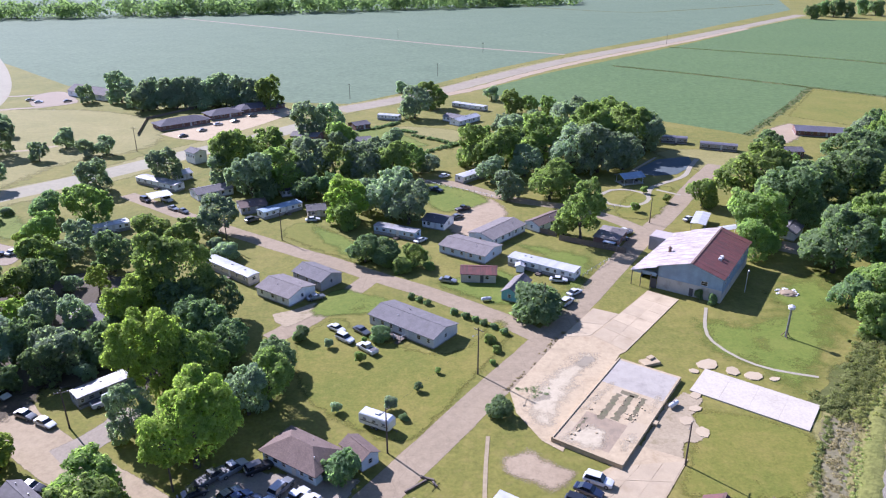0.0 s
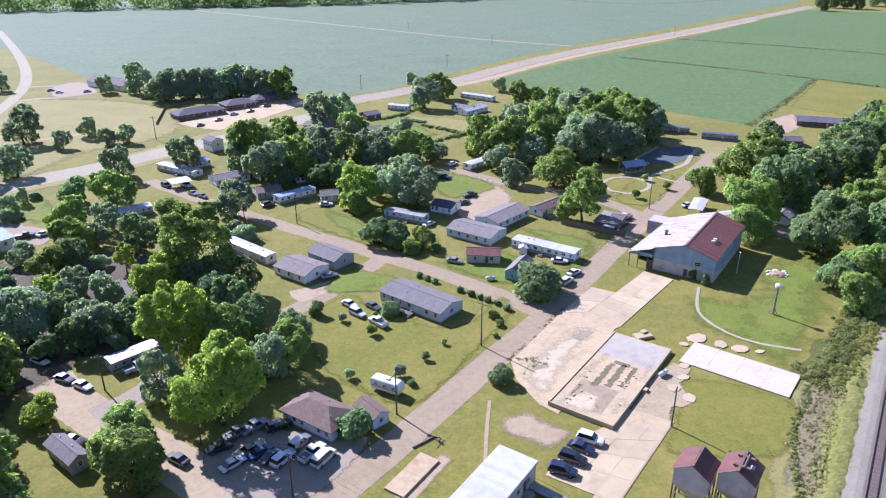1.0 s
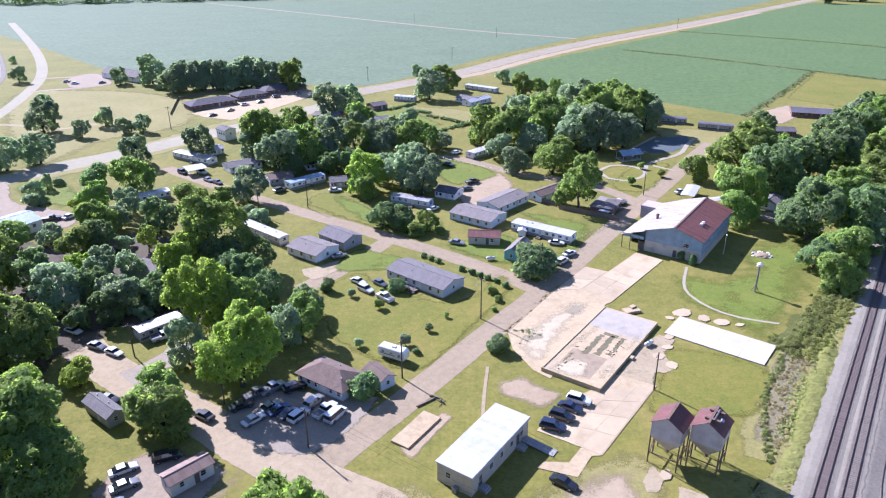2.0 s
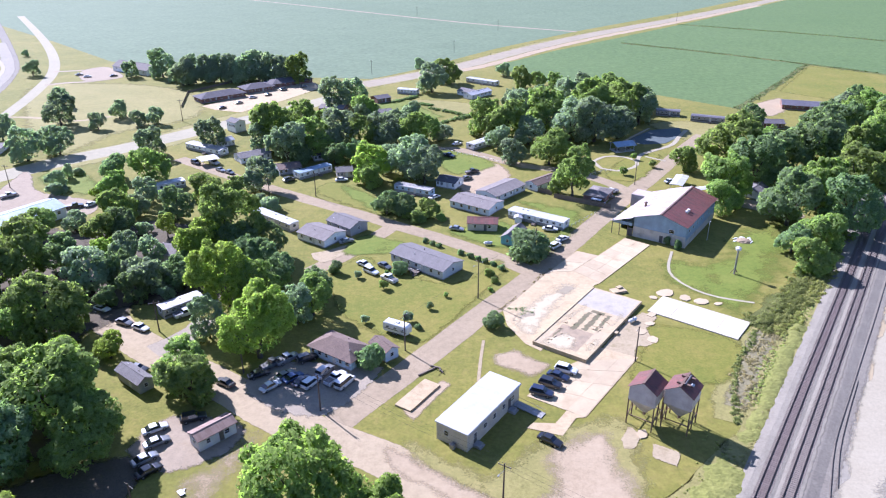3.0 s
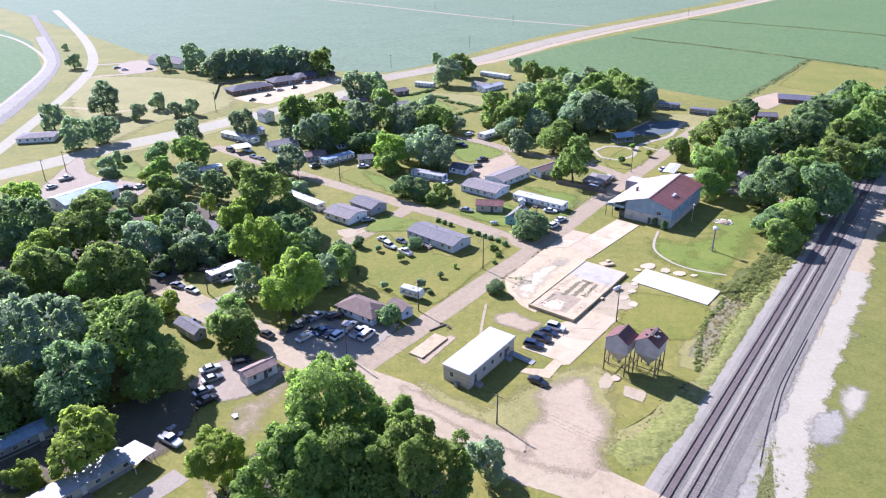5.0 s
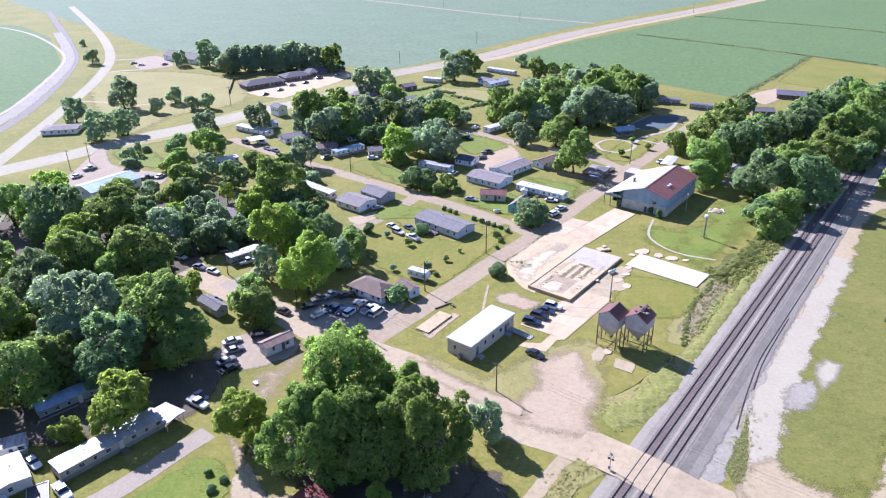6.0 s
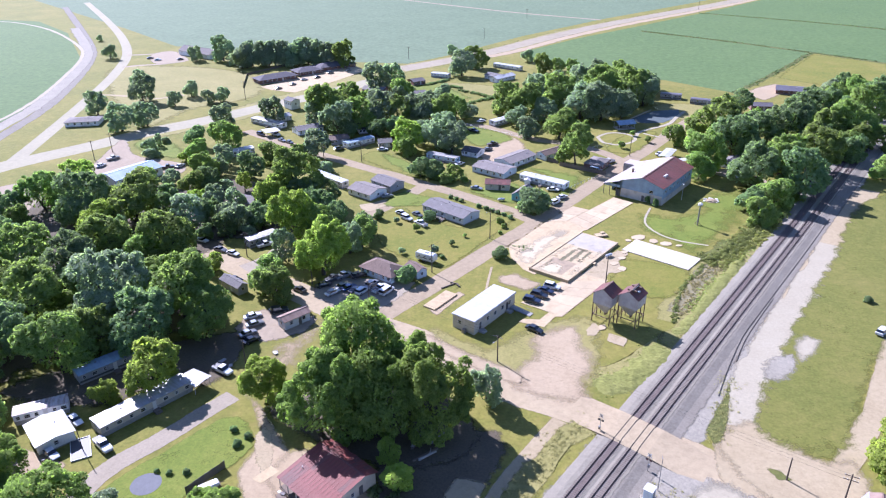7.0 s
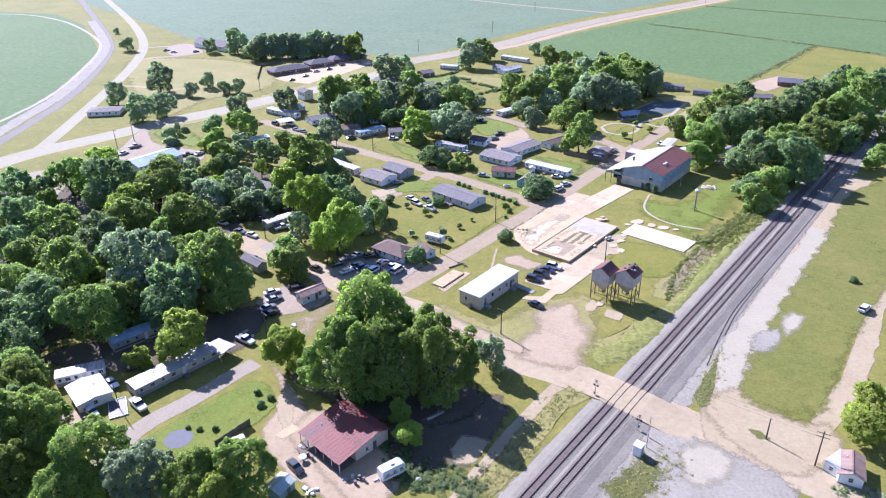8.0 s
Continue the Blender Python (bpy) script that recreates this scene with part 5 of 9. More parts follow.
# ---- concrete of the vacant lot ----
area("apron", CONCRETE, [(11.6, 119.6), (12.3, 112.6), (16.2, 104.4), (19.5, 101.4), (36.5, 134.0), (38.0, 135.0), (57.1, 160.4), (50.6, 165.5), (40.4, 152.5), (34.7, 155.6), (25.0, 141.5)], "cracked pale concrete apron of a vacant lot", "concrete", round_off=False, fray=0, inset=1)
area("sand_drift", SAND, [(13.4, 113.7), (17.8, 123.9), (24.5, 131.5), (29.4, 136.7), (33.1, 134.1), (27.8, 125.3), (21.9, 113.6), (17.7, 106.4)], "sand drifted over old concrete", "sand", inset=4)
area("apron", CONCRETE_RAG, [(41.1, 115.8), (46.3, 120.3), (49.9, 117.6), (45.6, 111.8), (46.3, 105.7), (43.6, 103.6), (41.9, 104.2), (39.8, 98.7), (32.2, 101.5)], "broken concrete pad with weeds", "concrete", round_off=False, inset=1)
area("apron", CONCRETE, [(32.4, 103.7), (40.8, 99.5), (26.2, 78.1), (24.3, 77.9), (21.1, 72.5), (14.4, 74.6), (15.9, 76.2), (20.1, 76.1), (22.8, 80.2), (15.2, 84.6), (21.3, 93.5), (27.4, 97.7)], "pale concrete parking pad", "concrete", round_off=False, fray=0.1, inset=0.5)
area("apron", CONCRETE_RAG, [(31.8, 72.1), (34.2, 76.2), (36.1, 73.3), (34.0, 69.1), (31.7, 69.2)], "small broken concrete pad", "concrete", round_off=False, inset=0.5)
area("apron", CONCRETE_RAG, [(37.5, 71.4), (42.3, 68.4), (40.4, 64.6), (36.4, 67.0)], "small broken concrete pad", "concrete", round_off=False, inset=0.5)
area("sand_drift", SAND, [(18.9, 103.9), (22.2, 108.0), (26.9, 108.6), (29.0, 106.2), (26.8, 100.7), (22.9, 100.6)], "blown sand on the old floor", "sand", inset=2.6, z=0.716)
area("sand_drift", SAND, [(28.2, 102.6), (32.3, 106.3), (34.9, 107.1), (32.7, 102.7), (30.2, 99.9)], "blown sand on the old floor", "sand", inset=2.6, z=0.716)
area("sand_drift", SAND, [(26.4, 112.8), (30.8, 117.9), (34.0, 122.2), (32.3, 123.4), (27.8, 118.5), (24.6, 112.7)], "blown sand on the old floor", "sand", inset=2.6, z=0.716)
area("sand_drift", SAND, [(37.1, 113.1), (40.8, 118.8), (41.7, 117.7), (37.8, 110.9), (35.6, 108.8)], "blown sand on the old floor", "sand", inset=2.6, z=0.716)
area("stain", BROWN_ROAD, [(15.3, 116.3), (18.1, 120.1), (20.7, 120.6), (20.0, 117.8), (17.0, 115.0)], "brown stain on old concrete", "stain", inset=2.2)
area("stain", BROWN_ROAD, [(24.9, 129.5), (29.5, 133.7), (31.9, 132.1), (28.6, 127.8)], "brown stain on old concrete", "stain", inset=2.2)
area("stain", BROWN_ROAD, [(37.9, 147.2), (42.0, 149.5), (42.7, 145.7), (39.2, 142.6)], "brown stain on old concrete", "stain", inset=2.2)


# ---- the ground, one sheet to the horizon ----
bm = bmesh.new()
bmesh.ops.create_grid(bm, x_segments=2, y_segments=2, size=4500)
for v in bm.verts:
    v.co.z = GROUND_Z
tagged(part("ground", bm, GRASS), "uneven green and dry yellow grass ground", "ground", kind="structure")

# ---- far woods that close the view ----
def woods(name, pts, depth, label, count, size=(5, 9)):
    rng = np.random.default_rng(len(name) + count)
    line = spline(pts, 20)
    vs, fs, ns, k = [], [], [], 0
    for i in range(count):
        p = line[rng.integers(len(line))]
        x, y, r = p.x + rng.uniform(-20, 20), p.y + rng.uniform(0, depth), rng.uniform(*size)
        v, f, soft = leaf_cloud(rng, [(x + rng.normal() * r * .4, y + rng.normal() * r * .4, r * rng.uniform(.3, 1.6), r * rng.uniform(.4, .8)) for _ in range(5)], 90, r * 0.2)
        vs.append(v)
        fs.append(f + k)
        ns.append(soft)
        k += len(v)
    me = leaf_mesh(name, np.concatenate(vs), np.concatenate(fs), np.concatenate(ns))
    return tagged(part(name, me, LEAF[2]), label, "woods", kind="stuff")


woods("far_woods", [(-1500, 700), (-750, 930), (-200, 1080), (200, 1250)], 70, "hazy line of far woods beyond the fields", 900, (6, 12))
woods("far_woods", [(350, 1500), (900, 1350), (1600, 1000)], 90, "hazy line of far woods beyond the fields", 400, (6, 12))

# ---- the railway ----
RX, RY, RA, GAP = RAIL_AT
def along(s, off, z=0.0):
    c, n = math.cos(radians(RA)), math.sin(radians(RA))
    return (RX + c * s + n * off, RY + n * s - c * off, z)


S0, S1 = -120.0, 420.0
bm = bmesh.new()
for s0, s1 in ((S0, S1),):
    rows = []
    for i in range(109):
        s = s0 + (s1 - s0) * i / 108
        rows.append([bm.verts.new(along(s, o, z)) for o, z in ((-4.2, -0.1), (-2.4, 0.24), (-1.4, 0.28), (1.4, 0.28), (GAP / 2, 0.2), (GAP - 1.4, 0.28), (GAP + 1.4, 0.28), (GAP + 2.4, 0.24), (GAP + 4.2, -0.1))])
    for a, b in zip(rows, rows[1:]):
        for j in range(8):
            bm.faces.new((a[j], a[j + 1], b[j + 1], b[j]))
me = to_mesh("trackbed", bm)
edge_values(me, [1.0] * len(me.vertices))
tagged(part("trackbed", me, BALLAST), "raised grey ballast bed under two tracks", "ballast", kind="structure")


def ballast_band(name, offs, material, label, edges):
    """A long band of stones that follows the shape of the bed."""
    bm = bmesh.new()
    rows = [[bm.verts.new(along(S0 + (S1 - S0) * i / 108, o, z)) for o, z in offs] for i in range(109)]
    for a, b in zip(rows, rows[1:]):
        for j in range(len(offs) - 1):
            bm.faces.new((a[j], a[j + 1], b[j + 1], b[j]))
    me = to_mesh(name, bm)
    edge_values(me, edges * 109)
    tagged(part(name, me, material), label, "ballast", kind="structure")


ballast_band("oily_ballast", ((-0.70, 0.286), (0.70, 0.286)), TRACK_DARK, "dark oily ballast between the rails", [1.0, 1.0])
ballast_band("grey_ballast", ((GAP - 0.70, 0.286), (GAP + 0.70, 0.286)), TRACK_GREY, "grey ballast between the rails", [1.0, 1.0])
ballast_band("grey_ballast", ((GAP + 1.6, 0.287), (GAP + 2.4, 0.247), (GAP + 3.3, 0.085), (GAP + 4.2, -0.07), (GAP + 5.6, -0.065), (GAP + 6.6, -0.065)), TRACK_GREY, "dark grey ballast spilled beside the track", [0.0, 1.0, 1.0, 1.0, 0.8, 0.0])


def track(off, label):
    ob = thing("railway_track", *along(0, off), RA, label, "railway track", "railway tracks")
    for s in (-1, 1):
        bm = bmesh.new()
        for z, w, h in ((0.44, 0.075, 0.045), (0.34, 0.022, 0.10), (0.30, 0.15, 0.04)):
            box(bm, (S0 + S1) / 2, s * 0.75, z, S1 - S0, w, h)
        part("rail", bm, STEEL, ob, "dark steel rail")
    tie = to_mesh("tie", block(0, 0, 0, 0.23, 2.6, 0.12, 0, 0.015))
    rng = random.Random(int(off * 10))
    n = 0
    bm = bmesh.new()
    s = -40.0
    while s < 300:
        if not -0.8 < s - XROAD < 8.6:
            if s < 115 and n < 280:
                part("tie", tie, TIE, ob, at=pose(s, rng.uniform(-0.05, 0.05), 0.22, 0, 0, rng.uniform(-1, 1)))
                n += 1
            else:
                box(bm, s, rng.uniform(-0.05, 0.05), 0.22, 0.23, 2.6, 0.12)
        s += 0.55
    rest = part("far_tie_stuff", bm, TIE, ob)
    rest["kind"] = "stuff"
    return ob


XROAD = 35.4
track(0.0, "railway track with dark steel rails beside a second track")
track(GAP, "second railway track with dark steel rails on ballast")

# ---- the street's hump over the two tracks ----
bm = bmesh.new()
rows = []
for off, z in ((-14, -0.09), (-9, 0.05), (-5, 0.28), (-2.6, 0.455), (0, 0.46), (GAP / 2, 0.46), (GAP, 0.46), (GAP + 2.6, 0.455), (GAP + 5.5, 0.25), (GAP + 10, 0.02), (GAP + 15, -0.09)):
    rows.append([bm.verts.new(along(XROAD + w - 0.06 * off, off, z if 0 < k < 3 else z - 0.12)) for k, w in enumerate((-1.0, 0.2, 7.4, 8.6))])
for a, b in zip(rows, rows[1:]):
    for j in range(3):
        bm.faces.new((a[j], a[j + 1], b[j + 1], b[j]))
me = to_mesh("crossing_ramp", bm)
edge_values(me, [1.0] * len(me.vertices))
tagged(part("crossing_ramp", me, SANDY), "sandy street surface humped over the railway", "road", kind="structure")
for off in (0.0, GAP):
    for k in (-0.66, 0.66):
        ob = thing("flangeway", *along(XROAD + 3.8 - 0.06 * off, off + k, 0.0), RA, "dark groove strip beside the rail at the crossing", "flangeway", "flangeways")
        part("groove", block(0, 0, 0.40, 7.6, 0.09, 0.068), RUBBER, ob)

# ---- slabs ----
def slab(name, at, h, material, label, joints=0):
    x, y, turn, L, W = at
    ob = thing(name, x, y, 0, turn, label, "concrete slab")
    if joints:
        n = joints
        for i in range(n):
            part("panel", block(((i + 0.5) / n - 0.5) * L, 0, -0.15, L / n - 0.015, W, h + 0.15, 0, 0.015), material, ob)
    else:
        part("top", block(0, 0, -0.15, L, W, h + 0.15, 0, 0.03), material, ob)
    return ob


slab("concrete_slab", SLAB_AT, 0.15, SLAB, "clean white concrete slab lying in grass", 4)
slab("concrete_slab", PAD_AT, 0.3, CONCRETE, "small grey concrete pad in dry grass", 2)
x, y, turn, L, W = FOOTING_AT
foot = thing("building_foundation", x, y, 0, turn, "raised grey concrete floor of a demolished building", "foundation")
part("floor_slab", block(0, 0, -0.15, L, W, 0.85, 0, 0.03), CONCRETE, foot)

# ---- the big metal building: hall, pale lean-to and block annex ----
barn = thing("metal_building", 66.7, 158.5, 0, 57.0, "big blue-grey metal hall with a half rusted, half pale tin roof", "hall")
BL, BW, RY_, RZ, ER, ELF = 28.8, 16.0, 7.9, 9.0, 6.6, 6.3
bm = bmesh.new()
prof = [(0, 0), (BW, 0), (BW, ELF), (RY_, RZ - 0.05), (0, ER)]
va = [bm.verts.new((0, yy, zz)) for yy, zz in prof]
vb = [bm.verts.new((BL, yy, zz)) for yy, zz in prof]
for i in (1, 4):
    bm.faces.new((va[i], va[(i + 1) % 5], vb[(i + 1) % 5], vb[i]))
bm.faces.new(va)
bm.faces.new(vb)
hall = part("wall", bm, BLUE_WALL, barn, "blue-grey sheet metal wall")


def slope(y0, z0, y1, z1, x0, x1, thick=0.14, x2=None, x3=None):
    bm = bmesh.new()
    x2, x3 = x0 if x2 is None else x2, x1 if x3 is None else x3
    a = [bm.verts.new(p) for p in ((x0, y0, z0), (x2, y1, z1), (x2, y1, z1 + thick), (x0, y0, z0 + thick))]
    b = [bm.verts.new(p) for p in ((x1, y0, z0), (x3, y1, z1), (x3, y1, z1 + thick), (x1, y0, z0 + thick))]
    for i in range(4):
        bm.faces.new((a[i], a[(i + 1) % 4], b[(i + 1) % 4], b[i]))
    bm.faces.new(a)
    bm.faces.new(b)
    return bm


def sheets(name, y0, z0, y1, z1, x0, x1, n, material, label, taper=0.0):
    """A roof slope laid in overlapping sheets, each a piece."""
    rng = random.Random(n)
    w = (x1 - x0) / n
    for i in range(n):
        lift = 0.02 * (i % 2) + rng.uniform(0, 0.012)
        e = rng.uniform(-0.08, 0.08)
        cut = taper * (i / n)
        part(name, slope(y0 + e * 0.3, z0 + lift, y1 - cut + e, z1 + lift + cut * (z0 - z1) / (y1 - y0), x0 + i * w - 0.03, x0 + (i + 1) * w + 0.03, 0.05), material, barn, label if i == 0 else "")


sheets("red_sheet", RY_, RZ, -0.45, ER - 0.18, -0.6, BL + 0.7, 12, RED_TIN, "rusted red roof sheet")
sheets("pale_sheet", RY_, RZ + 0.004, BW + 0.2, ELF + 0.06, -0.6, BL + 0.9, 12, PALE_TIN, "weathered pale roof sheet")
sheets("leanto_sheet", BW + 0.15, ELF + 0.02, 22.8, 4.0, -1.6, BL, 12, PALE_TIN, "weathered pale roof sheet", 2.2)
part("ridge_cap", block(BL / 2, RY_, RZ + 0.05, BL + 1.4, 0.5, 0.08), RUSTY, barn)
part("block_wall", block(-0.05, BW / 2, -0.15, 0.12, BW + 0.1, 3.4), BLOCK, barn, "pale painted block wall")
part("side_block_wall", block(BL / 2, -0.05, -0.15, BL + 0.1, 0.12, 2.2), BLOCK, barn, "pale painted block wall")
part("leanto_wall", block(8, 19.2, -0.15, 0.15, 6.2, 4.6), BLUE_WALL, barn)
part("leanto_side", block(BL * 0.55, 21.6, -0.15, BL * 0.8, 0.15, 4.2), BLUE_WALL, barn)
part("leanto_gable", block(-1.0, 19.3, 3.5, 0.1, 6.4, 1.0), BLUE_WALL, barn)
for yy in (17.4, 20.0, 22.4):
    part("post", block(-1.2, yy, -0.15, 0.18, 0.18, 4.2), WOOD, barn)
ann = part("annex", block(27.5, 23.0, -0.15, 6.0, 7.0, 4.2), BRICK_PALE, barn, "low block annex with parapet")
part("annex_roof", block(27.5, 23.0, 4.06, 5.5, 6.5, 0.03), GRAVEL_ROOF, ann)
part("chimney", rod((10.5, 16.5, 5.9), (10.5, 16.5, 7.4), 0.4), RUSTY, barn)
part("chimney_cap", rod((10.5, 16.5, 7.4), (10.5, 16.5, 7.8), 0.65, 0.2), RUSTY, barn)
for xx in (9.0, 10.6):
    part("roof_vent", block(xx, 3.2, 7.45, 0.9, 0.9, 0.75, 0, 0.08), TRIM, barn)
for i in range(7):
    window(barn, pose(3 + i * 3.8, -0.02, 4.0), 1.3, 0.9)
window(barn, pose(-0.02, 4.3, 3.6, 0, 0, -90), 1.6, 1.2)
door_on(barn, pose(-0.13, 7.2, 0, 0, 0, -90), 1.0, 2.1, DARK_TRIM)
part("dark_entry", block(-0.5, 16.9, 0, 0.2, 1.6, 2.6), DARK_TRIM, barn)

# ---- the office with the white flat roof ----
x, y, turn, L, W = OFFICE_AT
office = thing("office_building", x, y, 0, turn, "low grey block office with a clean white roof", "office")
part("wall", block(0, 0, -0.15, L, W, 4.0), BEIGE_LAP, office)
part("roof", block(0, 0, 3.85, L + 0.5, W + 0.5, 0.22, 0, 0.03), WHITE_TIN, office)

# ---- the two hopper bins on legs ----
def hopper(x, y, turn, label, hood):
    ob = thing("grain_bin", x, y, 0, turn, label, "grain bin", "grain bins")
    w, z0, z1, r = 5.2, 5.5, 8.5, 2.6
    part("bin_wall", block(0, 0, z0, w, w, z1 - z0), BIN_ZINC, ob)
    bm = bmesh.new()
    corners = ((-1, -1), (1, -1), (1, 1), (-1, 1))
    lo = [bm.verts.new((sx * 0.4, sy * 0.4, 2.2)) for sx, sy in corners]
    up = [bm.verts.new((sx * r * 0.985, sy * r * 0.985, z0 + 0.02)) for sx, sy in corners]
    for i in range(4):
        bm.faces.new((lo[i], lo[(i + 1) % 4], up[(i + 1) % 4], up[i]))
    bm.faces.new(lo)
    part("hopper", bm, BIN_ZINC, ob, "tapered hopper bottom")
    part("spout", rod((0, 0, 1.5), (0, 0, 2.3), 0.3), RUSTY, ob)
    for s in (-1, 1):
        bm = bmesh.new()
        pts = [(0, z1 + 1.75), (s * (r + 0.3), z1 - 0.12), (s * (r + 0.3), z1 - 0.06), (0, z1 + 1.81)]
        va = [bm.verts.new((-r - 0.25, yy, zz)) for yy, zz in pts]
        vb = [bm.verts.new((r + 0.25, yy, zz)) for yy, zz in pts]
        for i in range(4):
            bm.faces.new((va[i], va[(i + 1) % 4], vb[(i + 1) % 4], vb[i]))
        bm.faces.new(va)
        bm.faces.new(vb)
        part("roof_slope", bm, RED_TIN, ob, "rusted red sheet roof")
    for s in (-1, 1):
        bm = bmesh.new()
        vs = [bm.verts.new((s * r, yy, zz)) for yy, zz in ((-r, z1), (r, z1), (0, z1 + 1.7))]
        bm.faces.new(vs)
        part("gable", bm, BIN_ZINC, ob)
    part("ridge_cap", block(0, 0, z1 + 1.76, w + 0.6, 0.4, 0.1), RUSTY, ob)
    for sx in (-1, 0, 1):
        for sy in (-1, 1):
            part("leg", block(sx * (r - 0.1), sy * (r - 0.1), -0.15, 0.2, 0.2, z0 + 0.3), RUSTY, ob)
    for sy in (-1, 1):
        yy = sy * (r - 0.1)
        part("brace", rod((-r, yy, 0.4), (0, yy, 4.4), 0.06), RUSTY, ob)
        part("brace", rod((r, yy, 0.4), (0, yy, 4.4), 0.06), RUSTY, ob)
        part("beam", block(0, yy, 2.0, w, 0.14, 0.16), RUSTY, ob)
        part("beam", block(sy * (r - 0.1), 0, 2.0, 0.14, w, 0.16), RUSTY, ob)
    part("ladder", block(r + 0.12, 0.8, 0, 0.08, 0.5, z1), RUSTY, ob)
    if hood:
        for xx in (-1.4, 1.2):
            part("head_drive", block(xx, -0.3, z1 + 1.5, 0.5, 2.6, 0.4, 0, 0.04), RUSTY, ob)
        part("conveyor", rod((-1.8, -0.6, z1 + 1.9), (1.8, -0.6, z1 + 1.9), 0.18), DARK_TRIM, ob)
        part("hatch", block(0.2, -1.4, z1 + 0.9, 0.8, 0.8, 0.2, 0, 0.03), TRIM, ob)
    return ob


hopper(37.2, 77.6, 56, "galvanised hopper bin with red roof on steel legs", False)
hopper(43.6, 76.7, 56, "galvanised hopper bin with rusted roof on steel legs", True)

# ---- houses and sheds ----
house("long low house with grey shingles and pale siding", -9.1, 145.0, -37, 19.2, 8.8, wall=GREY_LAP_PALE, top=SH_GREY, front=7, back=6, rise=1.1, h=2.3, pipes=3)
house("white-sided house with taupe shingle roof", -42.5, 162.5, -34, 11.6, 9.1, wall=WHITE_LAP, top=SH_TAUPE, front=3, back=3, rise=1.2)
house("grey house with dark taupe shingles on a footing", -35.9, 170.6, -38, 10.9, 7.3, wall=GREY_LAP, top=SH_GREY, front=3, back=3, rise=1.3, lift=0.5)
house("pale blue house with grey shingles and carport end", 5.3, 190.1, -33, 15.4, 9.7, wall=BLUE_LAP, top=SH_TAUPE, front=5, back=4)
house("white house with taupe shingles beside a dirt yard", 13.9, 203.6, 50, 16.9, 9.1, wall=WHITE_LAP, top=SH_TAUPE, front=5, back=4)
house("small white house with brown shingles behind a fence", 29.6, 212.4, 45, 13.3, 5.5, wall=WHITE_LAP, top=SH_BROWN, front=3, back=3)
house("beige shed with a rusty red roof", 7.1, 172.5, -4, 9.3, 5.5, wall=BEIGE_LAP, top=RED_TIN, name="shed", category="shed", front=2, back=1, ends=0, h=2.4, rise=1.0, lift=0.1, pipes=0, steps=False)
mobile_home("long white mobile home with white metal roof", 25.1, 177.8, -32, 19.8, 4.5, wall=WHITE_LAP, front=9, back=7)
house("small turquoise house with a grey roof behind a tree", 16.4, 163.3, 64, 9.6, 4.2, wall=TURQ_LAP, top=SH_TAUPE, front=2, back=2, rise=1.3, pipes=0)
mobile_home("long mobile home with white metal roof under trees", -60.1, 174.7, -38, 19.6, 3.6, wall=BEIGE_LAP)
mobile_home("pale mobile home half hidden by trees", -17.1, 203.8, -26, 14.7, 3.7, wall=BLUE_LAP, top=ZINC)
house("pale house with dark roof among trees", -4.6, 212.3, -26, 7.7, 7.0, wall=WHITE_LAP, top=SH_DARK)
house("house with brown shingle roof among trees", -68.5, 227.2, 27, 8.7, 8.0, wall=GREY_LAP, top=SH_BROWN)
mobile_home("mobile home with blue metal roof beside the side street", -58.0, 223.6, 45, 14.9, 4.3, wall=WHITE_LAP, top=BLUE_TIN)
house("grey-roofed house beside the side street", -87.2, 242.7, 39, 13.0, 8.0, wall=WHITE_LAP, top=SH_GREY)
house("low house with grey roof behind trees", -45.7, 222.7, 16, 6.1, 6.0, wall=BEIGE_LAP, top=SH_GREY)
house("house with dark roof in deep shade", -58.7, 244.8, 23, 8.2, 7.0, wall=WHITE_LAP, top=SH_DARK)
mobile_home("pale mobile home near the highway", -110.0, 253.0, -30, 21.5, 4.5, wall=WHITE_LAP, top=ZINC)
house("small white outbuilding near the highway", -105.1, 262.6, 47, 6.1, 5.0, wall=WHITE_LAP, top=WHITE_TIN, pipes=0)
house("white two-storey house by the highway", -107.5, 286.5, 140, 7.0, 5.6, wall=WHITE_LAP, top=SH_GREY, h=4.5)
mobile_home("mobile home with white roof among trees", -108.2, 206.4, 38, 11.7, 4.3, wall=WHITE_LAP)
mobile_home("grey mobile home with pale metal roof by the junction", -69.3, 117.9, 47, 10.4, 3.8, wall=GREY_LAP, top=ZINC)
house("house with hipped brown shingle roof and blue-grey walls", -25.4, 98.3, -32, 12.1, 7.1, roof="hip", wall=BLUE_LAP, top=SH_BROWN, front=6, back=5, rise=2.0, over=0.5, ends=2)
house("brown-roofed garage wing beside the hipped house", -15.8, 99.2, -47, 6.0, 3.5, wall=BLUE_LAP, top=SH_BROWN, front=1, back=1, h=2.3, rise=0.9, lift=0.1, name="garage", category="garage", pipes=0)
house("taupe-roofed house in deep shade", -85.6, 146.4, 103, 8.0, 7.3, wall=BEIGE_LAP, top=SH_TAUPE)
house("small white garden shed beside a mobile home", 18.7, 177.7, 81, 2.5, 2.2, wall=WHITE_LAP, top=WHITE_TIN, name="shed", category="shed", front=0, back=0, ends=0, h=1.7, rise=0.4, lift=0.05, pipes=0, steps=False)
house("white house under trees with a grey roof", 103.9, 204.8, 51, 9.6, 5.7, wall=WHITE_LAP, top=SH_GREY, front=2, back=3)
mobile_home("white mobile home beside the dirt road", 8.0, 263.7, 47, 16.2, 4.3, wall=WHITE_LAP)
